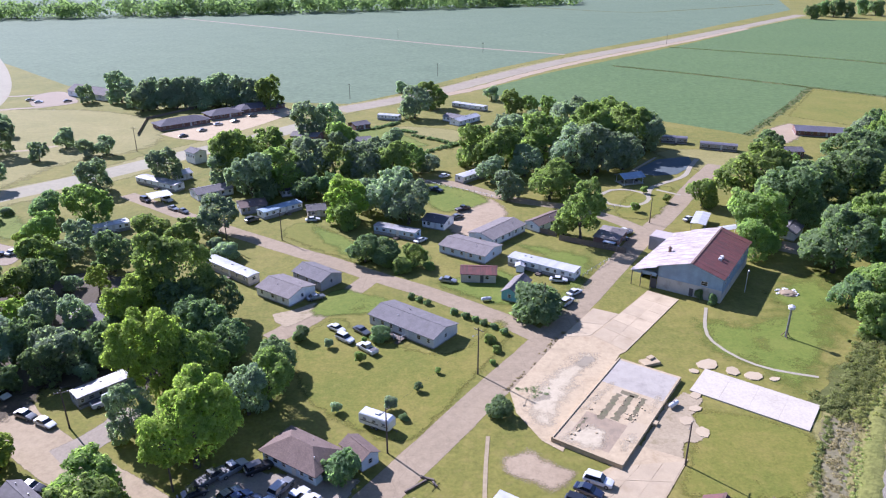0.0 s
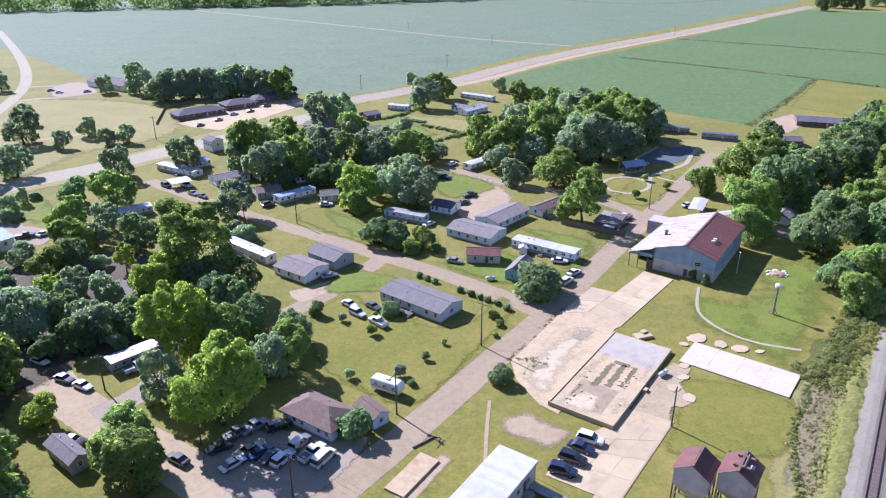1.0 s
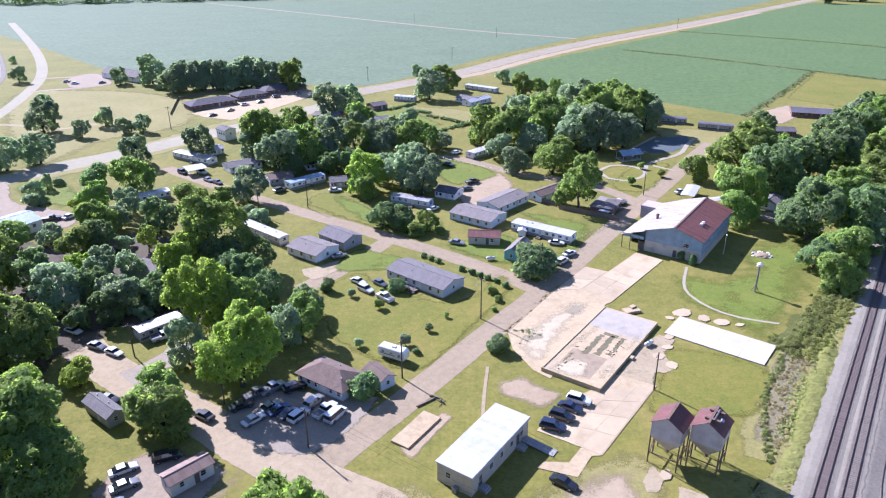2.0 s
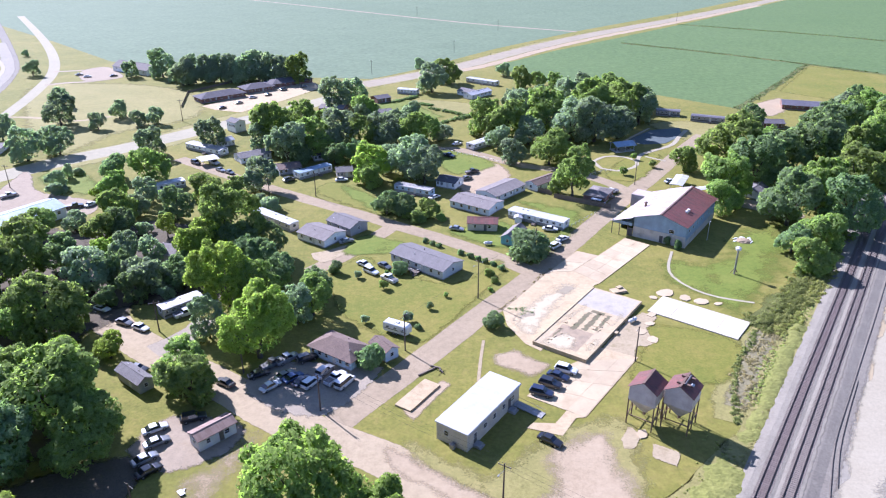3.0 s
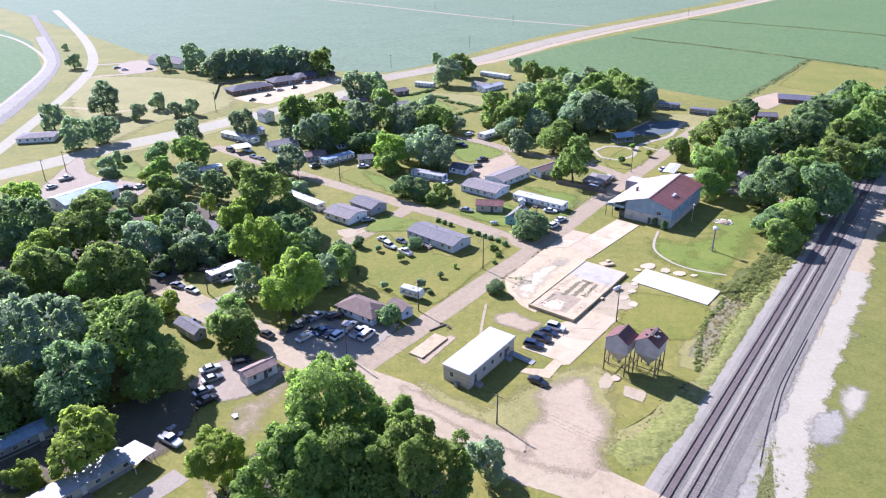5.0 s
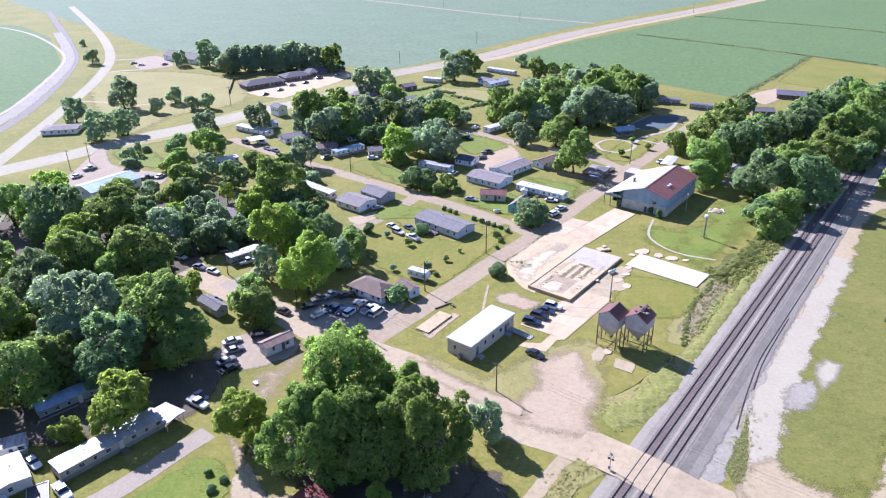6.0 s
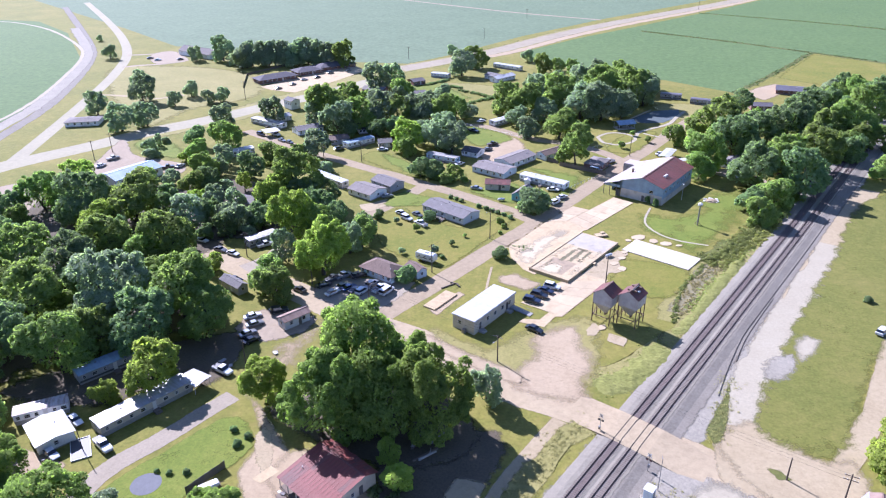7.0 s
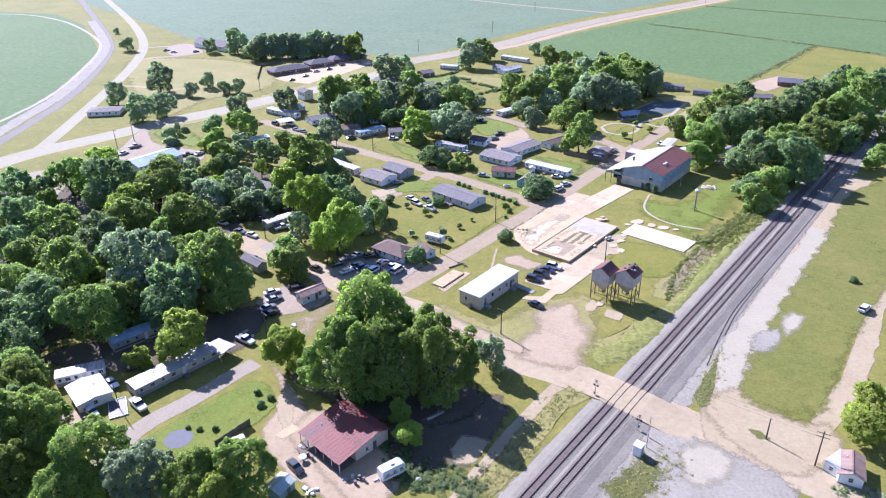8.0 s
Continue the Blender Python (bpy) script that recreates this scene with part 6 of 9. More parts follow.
house("brown house beside the park street", 47.9, 199.9, 61, 10.3, 7.2, wall=BRICK, top=SH_TAUPE, front=2, back=2, roof="hip")
mobile_home("long white mobile home far beyond the trees", 9.4, 395.9, -35, 21.4, 4.3, wall=WHITE_LAP)
house("far house with grey roof", 2.0, 364.4, -40, 12.2, 8.0, wall=WHITE_LAP, top=SH_GREY)
house("far house with pale metal roof", 6.3, 360.8, 49, 17.2, 6.0, wall=WHITE_LAP, top=WHITE_TIN)
house("far low house with grey roof", -46.8, 348.2, 36, 8.3, 8.0, wall=BRICK, top=SH_DARK)
house("far low house with taupe roof", -68.5, 325.5, -9, 13.0, 9.0, wall=BRICK, top=SH_TAUPE)
house("far low house with grey roof", -42.8, 315.5, 23, 10.6, 8.0, wall=WHITE_LAP, top=SH_GREY)
mobile_home("far mobile home with white roof", -33.4, 368.0, -20, 12.0, 4.3)
mobile_home("grey mobile home by the park", 101.7, 319.9, -16, 11.4, 4.6, wall=GREY_LAP, top=DARK_TIN)
mobile_home("grey mobile home beyond the park", 117.7, 307.4, -22, 15.5, 4.6, wall=GREY_LAP, top=DARK_TIN)
house("long dark-roofed brick building at the field edge", 175.7, 335.9, -17, 22.2, 12.0, wall=BRICK, top=DARK_TIN, front=8, back=5, over=0.9)
house("dark-roofed brick house near the field", 144.1, 298.6, -5, 10.9, 8.0, wall=BRICK, top=SH_DARK)
house("long brick apartment row with grey hipped roof", -138.0, 354.0, 43, 25.4, 11.0, wall=BRICK, top=SH_DARK, roof="hip", front=8, back=6, rise=2.2, group="apartment rows", name="apartment_row", category="apartment building", over=0.8)
house("long brick apartment row with grey hipped roof", -123.3, 375.1, 40, 17.1, 11.0, wall=BRICK, top=SH_DARK, roof="hip", front=8, back=6, rise=2.2, group="apartment rows", name="apartment_row", category="apartment building", over=0.8)
house("long brick apartment row with grey hipped roof", -108.5, 393.3, 40, 26.1, 11.0, wall=BRICK, top=SH_DARK, roof="hip", front=8, back=6, rise=2.2, group="apartment rows", name="apartment_row", category="apartment building", over=0.8)
house("far white building with a brown roof and gable", -219.5, 431.1, -30, 35.7, 11.0, wall=WHITE_LAP, top=SH_TAUPE, rise=3.0, h=3.2)
house("beige shed with a brown metal roof", -44.5, 69.6, 48, 7.6, 3.5, wall=GREY_LAP_PALE, top=BROWN_TIN, name="shed", category="shed", front=2, back=1, ends=1, h=2.5, rise=0.7, lift=0.15, pipes=0, steps=False)
house("small grey-roofed house beneath trees", -67.0, 86.5, -36, 8.7, 3.2, wall=GREY_LAP, top=SH_GREY, front=1, back=1, h=2.2, rise=0.9)
mobile_home("long pale mobile home with a patched silver roof", -67.6, 32.4, 54, 21.1, 4.7, wall=BEIGE_LAP, top=ZINC, front=8, back=6)
mobile_home("mobile home with a dark blue roof in shade", -83.4, 46.0, 49, 14.1, 4.3, wall=GREY_LAP, top=BLUE_TIN)
house("white metal-roofed house with open porch", -82.7, 21.9, 137, 8.7, 7.1, wall=WHITE_LAP, top=WHITE_TIN, front=2, back=2, rise=0.5, lift=0.2, pipes=1)
mobile_home("old pale mobile home with a patched roof", -88.9, 28.8, 30, 10.5, 3.6, top=PALE_TIN)


def porch_house(x, y, turn, L, label):
    """A low house whose long front slope runs out over a deep open porch; x, y: the middle of the front eave."""
    ob = thing("house", x, y, 0, turn, label, "house")
    yr, yb, ze, zr, zb, yw = 10.2, 13.4, 2.42, 4.2, 3.05, 4.5
    at = lambda yy: ze + (zr - ze) * yy / yr
    part("foundation", block(0, (yw + yb) / 2, -0.15, L - 0.9, yb - yw - 0.5, 0.35), SKIRT, ob)
    bm = bmesh.new()
    pts = [(yw, 0.2), (yb - 0.35, 0.2), (yb - 0.35, zb), (yr, zr - 0.1), (yw, at(yw) - 0.08)]
    ends = [[bm.verts.new((sx * (L / 2 - 0.35), yy, zz)) for yy, zz in pts] for sx in (-1, 1)]
    for i in (0, 1, 4):
        k = (i + 1) % 5
        bm.faces.new((ends[0][i], ends[0][k], ends[1][k], ends[1][i]))
    for e in ends:
        bm.faces.new(e)
    part("wall", bm, BEIGE_LAP, ob)
    part("porch_floor", block(0, yw / 2 - 0.1, -0.15, L - 0.5, yw - 0.02, 0.28, 0, 0.02), WOOD, ob, "worn dark board porch floor")
    rf = part("roof_deck", bmesh.new(), WOOD, ob)
    bm = bmesh.new()
    out = [(0, ze - 0.06), (yr, zr - 0.06), (yb, zb - 0.06), (yb, zb), (yr, zr), (0, ze)]
    ends = [[bm.verts.new((sx * L / 2, yy, zz)) for yy, zz in out] for sx in (-1, 1)]
    for i in range(6):
        k = (i + 1) % 6
        bm.faces.new((ends[0][i], ends[0][k], ends[1][k], ends[1][i]))
    for e in ends:
        bm.faces.new((e[0], e[1], e[4], e[5]))
        bm.faces.new((e[1], e[2], e[3], e[4]))
    bm.to_mesh(rf.data)
    bm.free()
    rng = random.Random(41)
    n = 15
    w = (L + 0.3) / n
    for y0, z0, y1, z1 in ((0, ze, yr, zr), (yb, zb, yr, zr)):
        run = math.hypot(y1 - y0, z1 - z0)
        tilt = math.degrees(math.atan2(z1 - z0, abs(y1 - y0))) * (1 if y1 > y0 else -1)
        for i in range(n):
            for half in (0, 1):
                f = 0.25 + 0.5 * half
                slip = rng.uniform(-0.1, 0.1)
                tin = rng.choice((DEEP_RED_TIN,) * 5 + (RED_TIN,))
                mesh = shared(("red sheet", round(run, 2), tin.name), lambda: to_mesh("roof_sheet", block(0, 0, 0, w - 0.03, run / 2 + 0.16, 0.025)))
                if not mesh.materials:
                    mesh.materials.append(tin)
                part("roof_sheet", mesh, None, rf, at=pose((i + 0.5) * w - (L + 0.3) / 2, y0 + (y1 - y0) * f + slip, z0 + (z1 - z0) * f + 0.012 + 0.03 * half, tilt, 0, 0))
    part("ridge_cap", block(0, yr, zr + 0.05, L + 0.3, 0.4, 0.05), RED_TIN, rf)
    for i in range(6):
        xx = (i / 5 - 0.5) * (L - 0.5)
        part("porch_post", block(xx, 0.25, -0.15, 0.14, 0.14, ze + 0.12), TRIM, ob)
    part("porch_beam", block(0, 0.25, ze - 0.24, L - 0.2, 0.12, 0.16), WOOD, ob)
    for xx in (-4.6, -1.6, 3.9):
        window(ob, pose(xx, yw - 0.01, 0.9), 1.0, 1.1)
    door_on(ob, pose(1.2, yw - 0.01, 0.2))
    window(ob, pose(L / 2 - 0.34, 7.4, 0.9, 0, 0, 90), 0.8, 1.0)
    part("side_door", block(L / 2 - 0.3, 9.4, 0.2, 0.08, 0.9, 2.0, 0, 0.01), DARK_TRIM, ob)
    part("vent_pipe", rod((-4.5, 4.3, 3.0), (-4.5, 4.3, 3.6), 0.09), TRIM, rf)
    return ob


porch_house(-25.95, 7.9, -38.4, 13.4, "weathered low house with a rusty red sheet-metal roof and deep porch")
house("small green shed with a pale metal roof", -30.8, -1.6, 64, 4.1, 3.4, wall=GREEN_LAP, top=PALE_GREEN_TIN, name="shed", category="shed", front=0, back=0, ends=0, h=1.9, rise=0.5, lift=0.1, pipes=0, steps=False)
house("low building with a brown metal roof by the crossing", 77.9, 12.9, 69, 6.8, 4.2, wall=WHITE_LAP, top=BROWN_TIN, front=1, back=1, rise=0.8, lift=0.1, pipes=1, steps=False)
house("white block shed beside the crossing", 76.3, 14.3, 39, 5.4, 2.9, wall=BLOCK_WHITE, top=WHITE_TIN, roof="flat", front=1, back=0, ends=1, lift=0.1, over=0.1, pipes=0, steps=False)
house("long shop building with a pale blue metal roof", -141.6, 172.8, 59, 20.5, 12.2, wall=WHITE_LAP, top=BLUE_TIN, front=4, back=3, h=3.4, rise=1.5, lift=0.1)
house("far low pale building beside the junction", -206.1, 249.7, 15, 16.1, 10.0, wall=BLOCK_WHITE, top=SH_TAUPE, roof="hip")
carport("white metal carport at the mobile home's end", -59.5, 41.0, 155, 5.8, 4.5)
carport("white metal carport near the highway", -103.6, 236.1, 37, 7.3, 7.0)
carport("white metal carport beside the big building", 79.2, 212.9, 64, 12.2, 4.4)
carport("narrow white metal roof beside the big building", 88.7, 205.8, 20, 13.1, 3.1)

# ---- trees ----
tree("mid", -195.2, 414.5, 8.7, 3, 1.1, "in a row behind the brick buildings")
tree("mid", -172.2, 389.0, 7.9, 3, 1.1, "in a row behind the brick buildings")
tree("mid", -167.2, 396.4, 8.0, 3, 1.15, "in a row behind the brick buildings")
tree("mid", -159.9, 398.1, 7.7, 3, 1.15, "in a row behind the brick buildings")
tree("mid", -153.5, 402.7, 8.1, 3, 1.15, "in a row behind the brick buildings")
tree("mid", -144.3, 399.5, 8.1, 3, 1.15, "in a row behind the brick buildings")
tree("mid", -137.6, 402.7, 8.1, 3, 1.15, "in a row behind the brick buildings")
tree("mid", -130.3, 404.2, 8.5, 3, 1.15, "in a row behind the brick buildings")
tree("mid", -121.5, 402.7, 8.1, 3, 1.15, "in a row behind the brick buildings")
tree("mid", -112.6, 398.1, 8.0, 3, 1.1, "in a row behind the brick buildings")
tree("mid", -103.8, 396.5, 8.9, 0, 1.1, "in a row behind the brick buildings")
tree("mid", -169.4, 390.2, 5.7, 3, 1.0, "in a row behind the brick buildings")
tree("mid", -155.8, 396.3, 5.8, 3, 1.0, "in a row behind the brick buildings")
tree("mid", -139.8, 396.3, 5.8, 3, 1.0, "in a row behind the brick buildings")
tree("mid", -125.4, 399.4, 5.8, 3, 1.0, "in a row behind the brick buildings")
tree("mid", -181.8, 399.1, 4.5, 3, 1.0, "in a row behind the brick buildings")
tree("mid", -215.8, 414.2, 5.7, 3, 1.0, "in a row behind the brick buildings")
tree("mid", -174.2, 308.3, 4.9, 3, 1.0, "on open grass by the highway")
tree("mid", -158.5, 295.8, 4.2, 3, 1.0, "on open grass by the highway")
tree("mid", -151.0, 297.8, 4.5, 3, 1.0, "on open grass by the highway")
tree("mid", -175.0, 287.8, 4.3, 3, 1.0, "on open grass by the highway")
tree("mid", -217.8, 332.7, 5.5, 3, 1.0, "on open grass by the highway")
tree("mid", -183.1, 260.1, 4.8, 3, 1.0, "on open grass by the highway")
tree("mid", -131.7, 247.2, 6.7, 3, 1.0, "beside houses near the highway")
tree("mid", -110.1, 260.5, 7.0, 3, 1.0, "beside houses near the highway")
tree("mid", -68.7, 330.8, 8.9, 3, 1.0, "beside houses near the highway")
tree("mid", -59.6, 340.6, 7.8, 3, 1.0, "beside houses near the highway")
tree("mid", -50.2, 310.2, 6.6, 0, 1.0, "beside houses near the highway")
tree("mid", -19.9, 371.2, 9.0, 3, 1.0, "beside houses near the highway")
tree("mid", -12.6, 397.1, 8.3, 0, 1.0, "beside houses near the highway")
tree("mid", -32.2, 445.6, 3.9, 3, 1.0, "beside houses near the highway")
tree("mid", 22.7, 420.2, 4.7, 3, 1.0, "beside houses near the highway")
tree("mid", 32.2, 384.5, 6.8, 0, 1.0, "beside houses near the highway")
tree("mid", 42.5, 391.1, 4.7, 0, 1.0, "beside houses near the highway")
tree("big", -81.5, 259.4, 10.8, 0, 1.0, "among the houses")
tree("big", -75.5, 275.5, 9.1, 0, 1.0, "among the houses")
tree("big", -70.9, 238.5, 9.0, 3, 1.0, "among the houses")
tree("big", -61.8, 246.7, 8.7, 0, 1.0, "among the houses")
tree("big", -52.9, 252.2, 9.7, 3, 1.0, "among the houses")
tree("big", -43.3, 253.5, 8.9, 0, 1.0, "among the houses")
tree("big", -34.2, 256.2, 8.5, 3, 1.0, "among the houses")
tree("big", -23.9, 259.7, 8.2, 0, 1.0, "among the houses")
tree("big", -17.0, 269.0, 6.3, 0, 1.0, "among the houses")
tree("big", -86.0, 254.2, 6.4, 3, 1.0, "among the houses")
tree("big", -34.5, 216.5, 7.7, 1, 1.0, "among the houses")
tree("big", -27.8, 226.3, 5.8, 3, 1.0, "among the houses")
tree("big", -20.5, 219.9, 8.9, 3, 1.0, "among the houses")
tree("big", -14.3, 213.5, 7.6, 3, 1.0, "among the houses")
tree("mid", -73.1, 204.3, 6.7, 3, 1.0, "beside the side street")
tree("mid", -33.7, 209.5, 4.7, 0, 1.0, "beside the side street")
tree("mid", -44.2, 238.2, 5.2, 2, 1.0, "beside the side street")
tree("mid", -51.8, 236.2, 4.8, 2, 1.0, "beside the side street")
tree("mid", -65.0, 233.1, 4.8, 2, 1.0, "beside the side street")
tree("big", 10.0, 280.6, 8.8, 0, 1.0, "in the town's dense tree belt")
tree("big", 18.0, 274.3, 9.5, 0, 1.0, "in the town's dense tree belt")
tree("big", 28.8, 294.4, 9.6, 3, 1.0, "in the town's dense tree belt")
tree("big", 37.2, 285.1, 10.8, 0, 1.0, "in the town's dense tree belt")
tree("big", 49.8, 311.3, 10.1, 3, 1.0, "in the town's dense tree belt")
tree("big", 57.8, 300.1, 11.3, 0, 1.0, "in the town's dense tree belt")
tree("big", 73.2, 330.0, 9.6, 0, 1.0, "in the town's dense tree belt")
tree("big", 75.2, 301.9, 10.8, 0, 1.0, "in the town's dense tree belt")
tree("big", 83.1, 301.7, 8.9, 3, 1.0, "in the town's dense tree belt")
tree("big", 57.3, 271.5, 10.3, 3, 1.0, "in the town's dense tree belt")
tree("big", 47.2, 274.4, 9.5, 3, 1.0, "in the town's dense tree belt")
tree("big", 68.4, 275.8, 7.7, 3, 1.0, "in the town's dense tree belt")
tree("big", 28.1, 265.5, 6.6, 3, 1.0, "in the town's dense tree belt")
tree("big", 34.4, 238.1, 7.6, 0, 1.0, "in the town's dense tree belt")
tree("big", 14.6, 257.3, 5.6, 3, 1.0, "in the town's dense tree belt")
tree("tall", 38.9, 200.0, 6.5, 0, 1.0, "beside the park street")
tree("mid", 34.6, 204.5, 4.2, 0, 1.0, "standing on a lawn")
tree("mid", 19.8, 240.5, 5.5, 3, 1.0, "standing on a lawn")
tree("mid", 85.8, 231.8, 5.5, 0, 1.0, "standing on a lawn")
tree("mid", -24.8, 183.3, 4.5, 2, 1.0, "standing on a lawn")
tree("mid", -18.7, 181.6, 4.1, 2, 1.0, "standing on a lawn")
tree("mid", -10.4, 181.5, 3.5, 0, 1.0, "standing on a lawn")
tree("mid", 41.5, 238.6, 5.2, 0, 1.0, "standing on a lawn")
tree("shrub", 20.2, 151.3, 6.5, 2, 0.85, "by the street")
tree("shrub", 9.0, 112.0, 2.7, 2, 1.0, "by the street")
tree("shrub", -13.7, 176.9, 3.0, 0, 1.0, "by the street")
tree("shrub", -17.5, 180.7, 2.4, 0, 1.0, "by the street")
tree("shrub", -6.4, 178.5, 1.8, 0, 1.0, "by the street")
tree("mid", 464.0, 963.3, 9.6, 2, 1.0, "far off at the field edge")
tree("mid", 496.9, 1006.6, 10.8, 2, 1.0, "far off at the field edge")
tree("mid", 509.5, 997.9, 12.9, 2, 1.0, "far off at the field edge")
tree("mid", 521.4, 988.0, 10.6, 2, 1.0, "far off at the field edge")
tree("mid", 567.5, 1033.1, 11.8, 2, 1.0, "far off at the field edge")
tree("mid", 574.1, 1013.8, 10.8, 2, 1.0, "far off at the field edge")
tree("big", 103.5, 234.2, 11.6, 0, 1.0, "beside the railway")
tree("big", 107.3, 214.5, 10.5, 2, 1.0, "beside the railway")
tree("big", 91.0, 198.9, 9.1, 0, 1.0, "beside the railway")
tree("big", 86.7, 187.6, 6.1, 0, 1.0, "beside the railway")
tree("big", 121.0, 225.7, 9.3, 2, 1.0, "beside the railway")
tree("big", 134.3, 232.9, 12.0, 2, 1.0, "beside the railway")
tree("big", 103.8, 177.2, 9.4, 2, 1.0, "beside the railway")
tree("big", 118.2, 190.6, 9.3, 0, 1.0, "beside the railway")
tree("big", 134.2, 198.1, 10.4, 0, 1.0, "beside the railway")
tree("big", 119.2, 171.1, 9.6, 2, 1.0, "beside the railway")
tree("big", 155.2, 235.7, 8.9, 0, 1.0, "beside the railway")
tree("big", 163.2, 238.2, 10.5, 0, 1.0, "beside the railway")
tree("big", 184.1, 269.4, 10.2, 0, 1.0, "beside the railway")
tree("big", 202.1, 296.4, 9.7, 2, 1.0, "beside the railway")
tree("big", 169.0, 278.6, 8.8, 2, 1.0, "beside the railway")
tree("big", 160.4, 283.4, 8.3, 2, 1.0, "beside the railway")
tree("mid", 106.5, 160.0, 6.8, 0, 0.9, "at the railway's edge")
tree("mid", 96.7, 143.8, 5.6, 0, 1.0, "at the railway's edge")
tree("mid", 96.7, 156.0, 4.6, 2, 1.0, "at the railway's edge")
tree("mid", 164.6, 229.7, 6.7, 0, 1.0, "at the railway's edge")
tree("mid", 175.8, 230.5, 6.7, 0, 1.0, "at the railway's edge")
tree("mid", 158.3, 191.1, 5.5, 0, 1.0, "at the railway's edge")
tree("mid", 154.5, 213.1, 6.4, 2, 1.0, "at the railway's edge")
tree("big", -72.0, 142.5, 6.8, 1, 1.1, "in a dense stand")
tree("near", -56.8, 117.5, 8.4, 1, 1.2, "in a dense stand")
tree("near", -50.0, 118.5, 6.4, 0, 1.1, "in a dense stand")
tree("big", -57.5, 104.8, 4.4, 3, 1.3, "in a dense stand")
tree("near", -43.4, 97.0, 8.2, 1, 1.1, "in a dense stand")
tree("big", -38.5, 111.8, 4.8, 3, 1.2, "in a dense stand")
tree("big", -35.5, 116.1, 5.4, 0, 1.0, "in a dense stand")
tree("big", -54.5, 133.2, 6.6, 2, 1.0, "in a dense stand")
tree("big", -47.5, 128.5, 5.4, 2, 1.0, "in a dense stand")
tree("mid", -56.2, 85.4, 5.7, 0, 1.0, "beside the street")
tree("mid", -76.8, 95.8, 3.4, 1, 1.0, "beside the street")
tree("mid", -36.2, 126.0, 4.2, 2, 1.0, "beside the street")
tree("big", -109.5, 45.2, 8.4, 2, 1.0, "in the dense woodland")
tree("big", -123.0, 55.5, 7.7, 0, 1.0, "in the dense woodland")
tree("big", -112.2, 62.8, 9.2, 0, 1.0, "in the dense woodland")
tree("big", -106.8, 31.6, 6.5, 2, 1.0, "in the dense woodland")
tree("big", -94.3, 45.3, 8.7, 0, 1.0, "in the dense woodland")
tree("big", -91.8, 66.1, 10.5, 3, 1.0, "in the dense woodland")
tree("big", -74.6, 70.6, 10.3, 0, 1.0, "in the dense woodland")
tree("big", -78.0, 55.1, 8.4, 2, 1.0, "in the dense woodland")
tree("big", -65.0, 62.9, 7.1, 0, 1.0, "in the dense woodland")
tree("big", -114.9, 84.1, 8.7, 2, 1.0, "in the dense woodland")
tree("big", -131.4, 89.9, 8.6, 0, 1.0, "in the dense woodland")
tree("big", -114.2, 103.7, 7.5, 0, 1.0, "in the dense woodland")
tree("big", -147.4, 99.5, 8.3, 2, 1.0, "in the dense woodland")
tree("big", -94.3, 103.1, 8.6, 0, 1.0, "in the dense woodland")
tree("big", -117.4, 128.5, 9.9, 0, 1.0, "in the dense woodland")
tree("big", -134.9, 127.1, 9.9, 2, 1.0, "in the dense woodland")
tree("big", -157.5, 138.5, 8.2, 0, 1.0, "in the dense woodland")
tree("big", -140.3, 77.8, 7.9, 2, 1.0, "in the dense woodland")
tree("big", -127.8, 72.4, 7.4, 0, 1.0, "in the dense woodland")
tree("mid", -173.3, 128.1, 7.2, 2, 1.0, "in the wooded blocks")
tree("mid", -53.4, 81.6, 5.7, 0, 1.0, "in the wooded blocks")
tree("mid", -100.6, 102.2, 6.0, 0, 1.0, "in the wooded blocks")
tree("mid", -106.6, 77.9, 6.8, 2, 1.0, "in the wooded blocks")
tree("mid", -110.3, 137.0, 6.0, 2, 1.0, "in the wooded blocks")
tree("near", -19.3, 42.0, 10.1, 4, 1.2, "in a tall clump beside the street")
tree("near", -21.2, 30.5, 8.6, 4, 1.2, "in a tall clump beside the street")
tree("near", -26.9, 27.3, 8.0, 4, 1.15, "in a tall clump beside the street")
tree("near", -41.2, 37.1, 6.0, 1, 1.0, "in a tall clump beside the street")
tree("near", -14.0, 28.5, 7.6, 4, 1.25, "in a tall clump beside the street")
tree("near", -3.2, 30.7, 8.0, 4, 1.25, "in a tall clump beside the street")
tree("near", -10.1, 42.2, 6.5, 4, 1.2, "in a tall clump beside the street")
tree("mid", 7.2, 40.9, 3.8, 3, 1.3, "beside the yards")
tree("mid", -8.3, 13.4, 3.3, 1, 1.0, "beside the yards")
tree("mid", -11.4, 20.2, 2.4, 1, 1.25, "beside the yards")
tree("mid", -68.6, 39.6, 6.4, 1, 1.0, "beside the yards")
tree("mid", -76.9, 33.5, 3.3, 1, 1.0, "beside the yards")
tree("mid", 85.7, 24.1, 6.3, 1, 1.0, "beside the yards")
tree("near", -82.6, 2.0, 8.2, 4, 1.0, "near the lane")
tree("near", -94.6, 14.4, 6.8, 4, 1.0, "near the lane")
tree("near", -79.5, -8.2, 6.7, 4, 1.0, "near the lane")
tree("near", -65.6, -3.4, 7.4, 4, 1.0, "near the lane")
tree("near", -55.1, -5.8, 6.5, 3, 1.0, "near the lane")
tree("near", -46.2, -5.5, 5.6, 4, 1.0, "near the lane")
tree("near", -37.1, -2.3, 6.1, 4, 1.0, "near the lane")
tree("near", -40.6, -7.7, 5.0, 1, 1.0, "near the lane")
tree("near", -69.2, -10.0, 6.0, 4, 1.0, "near the lane")
tree("mid", -97.5, 127.4, 6.7, 3, 1.0, "in the wooded blocks")
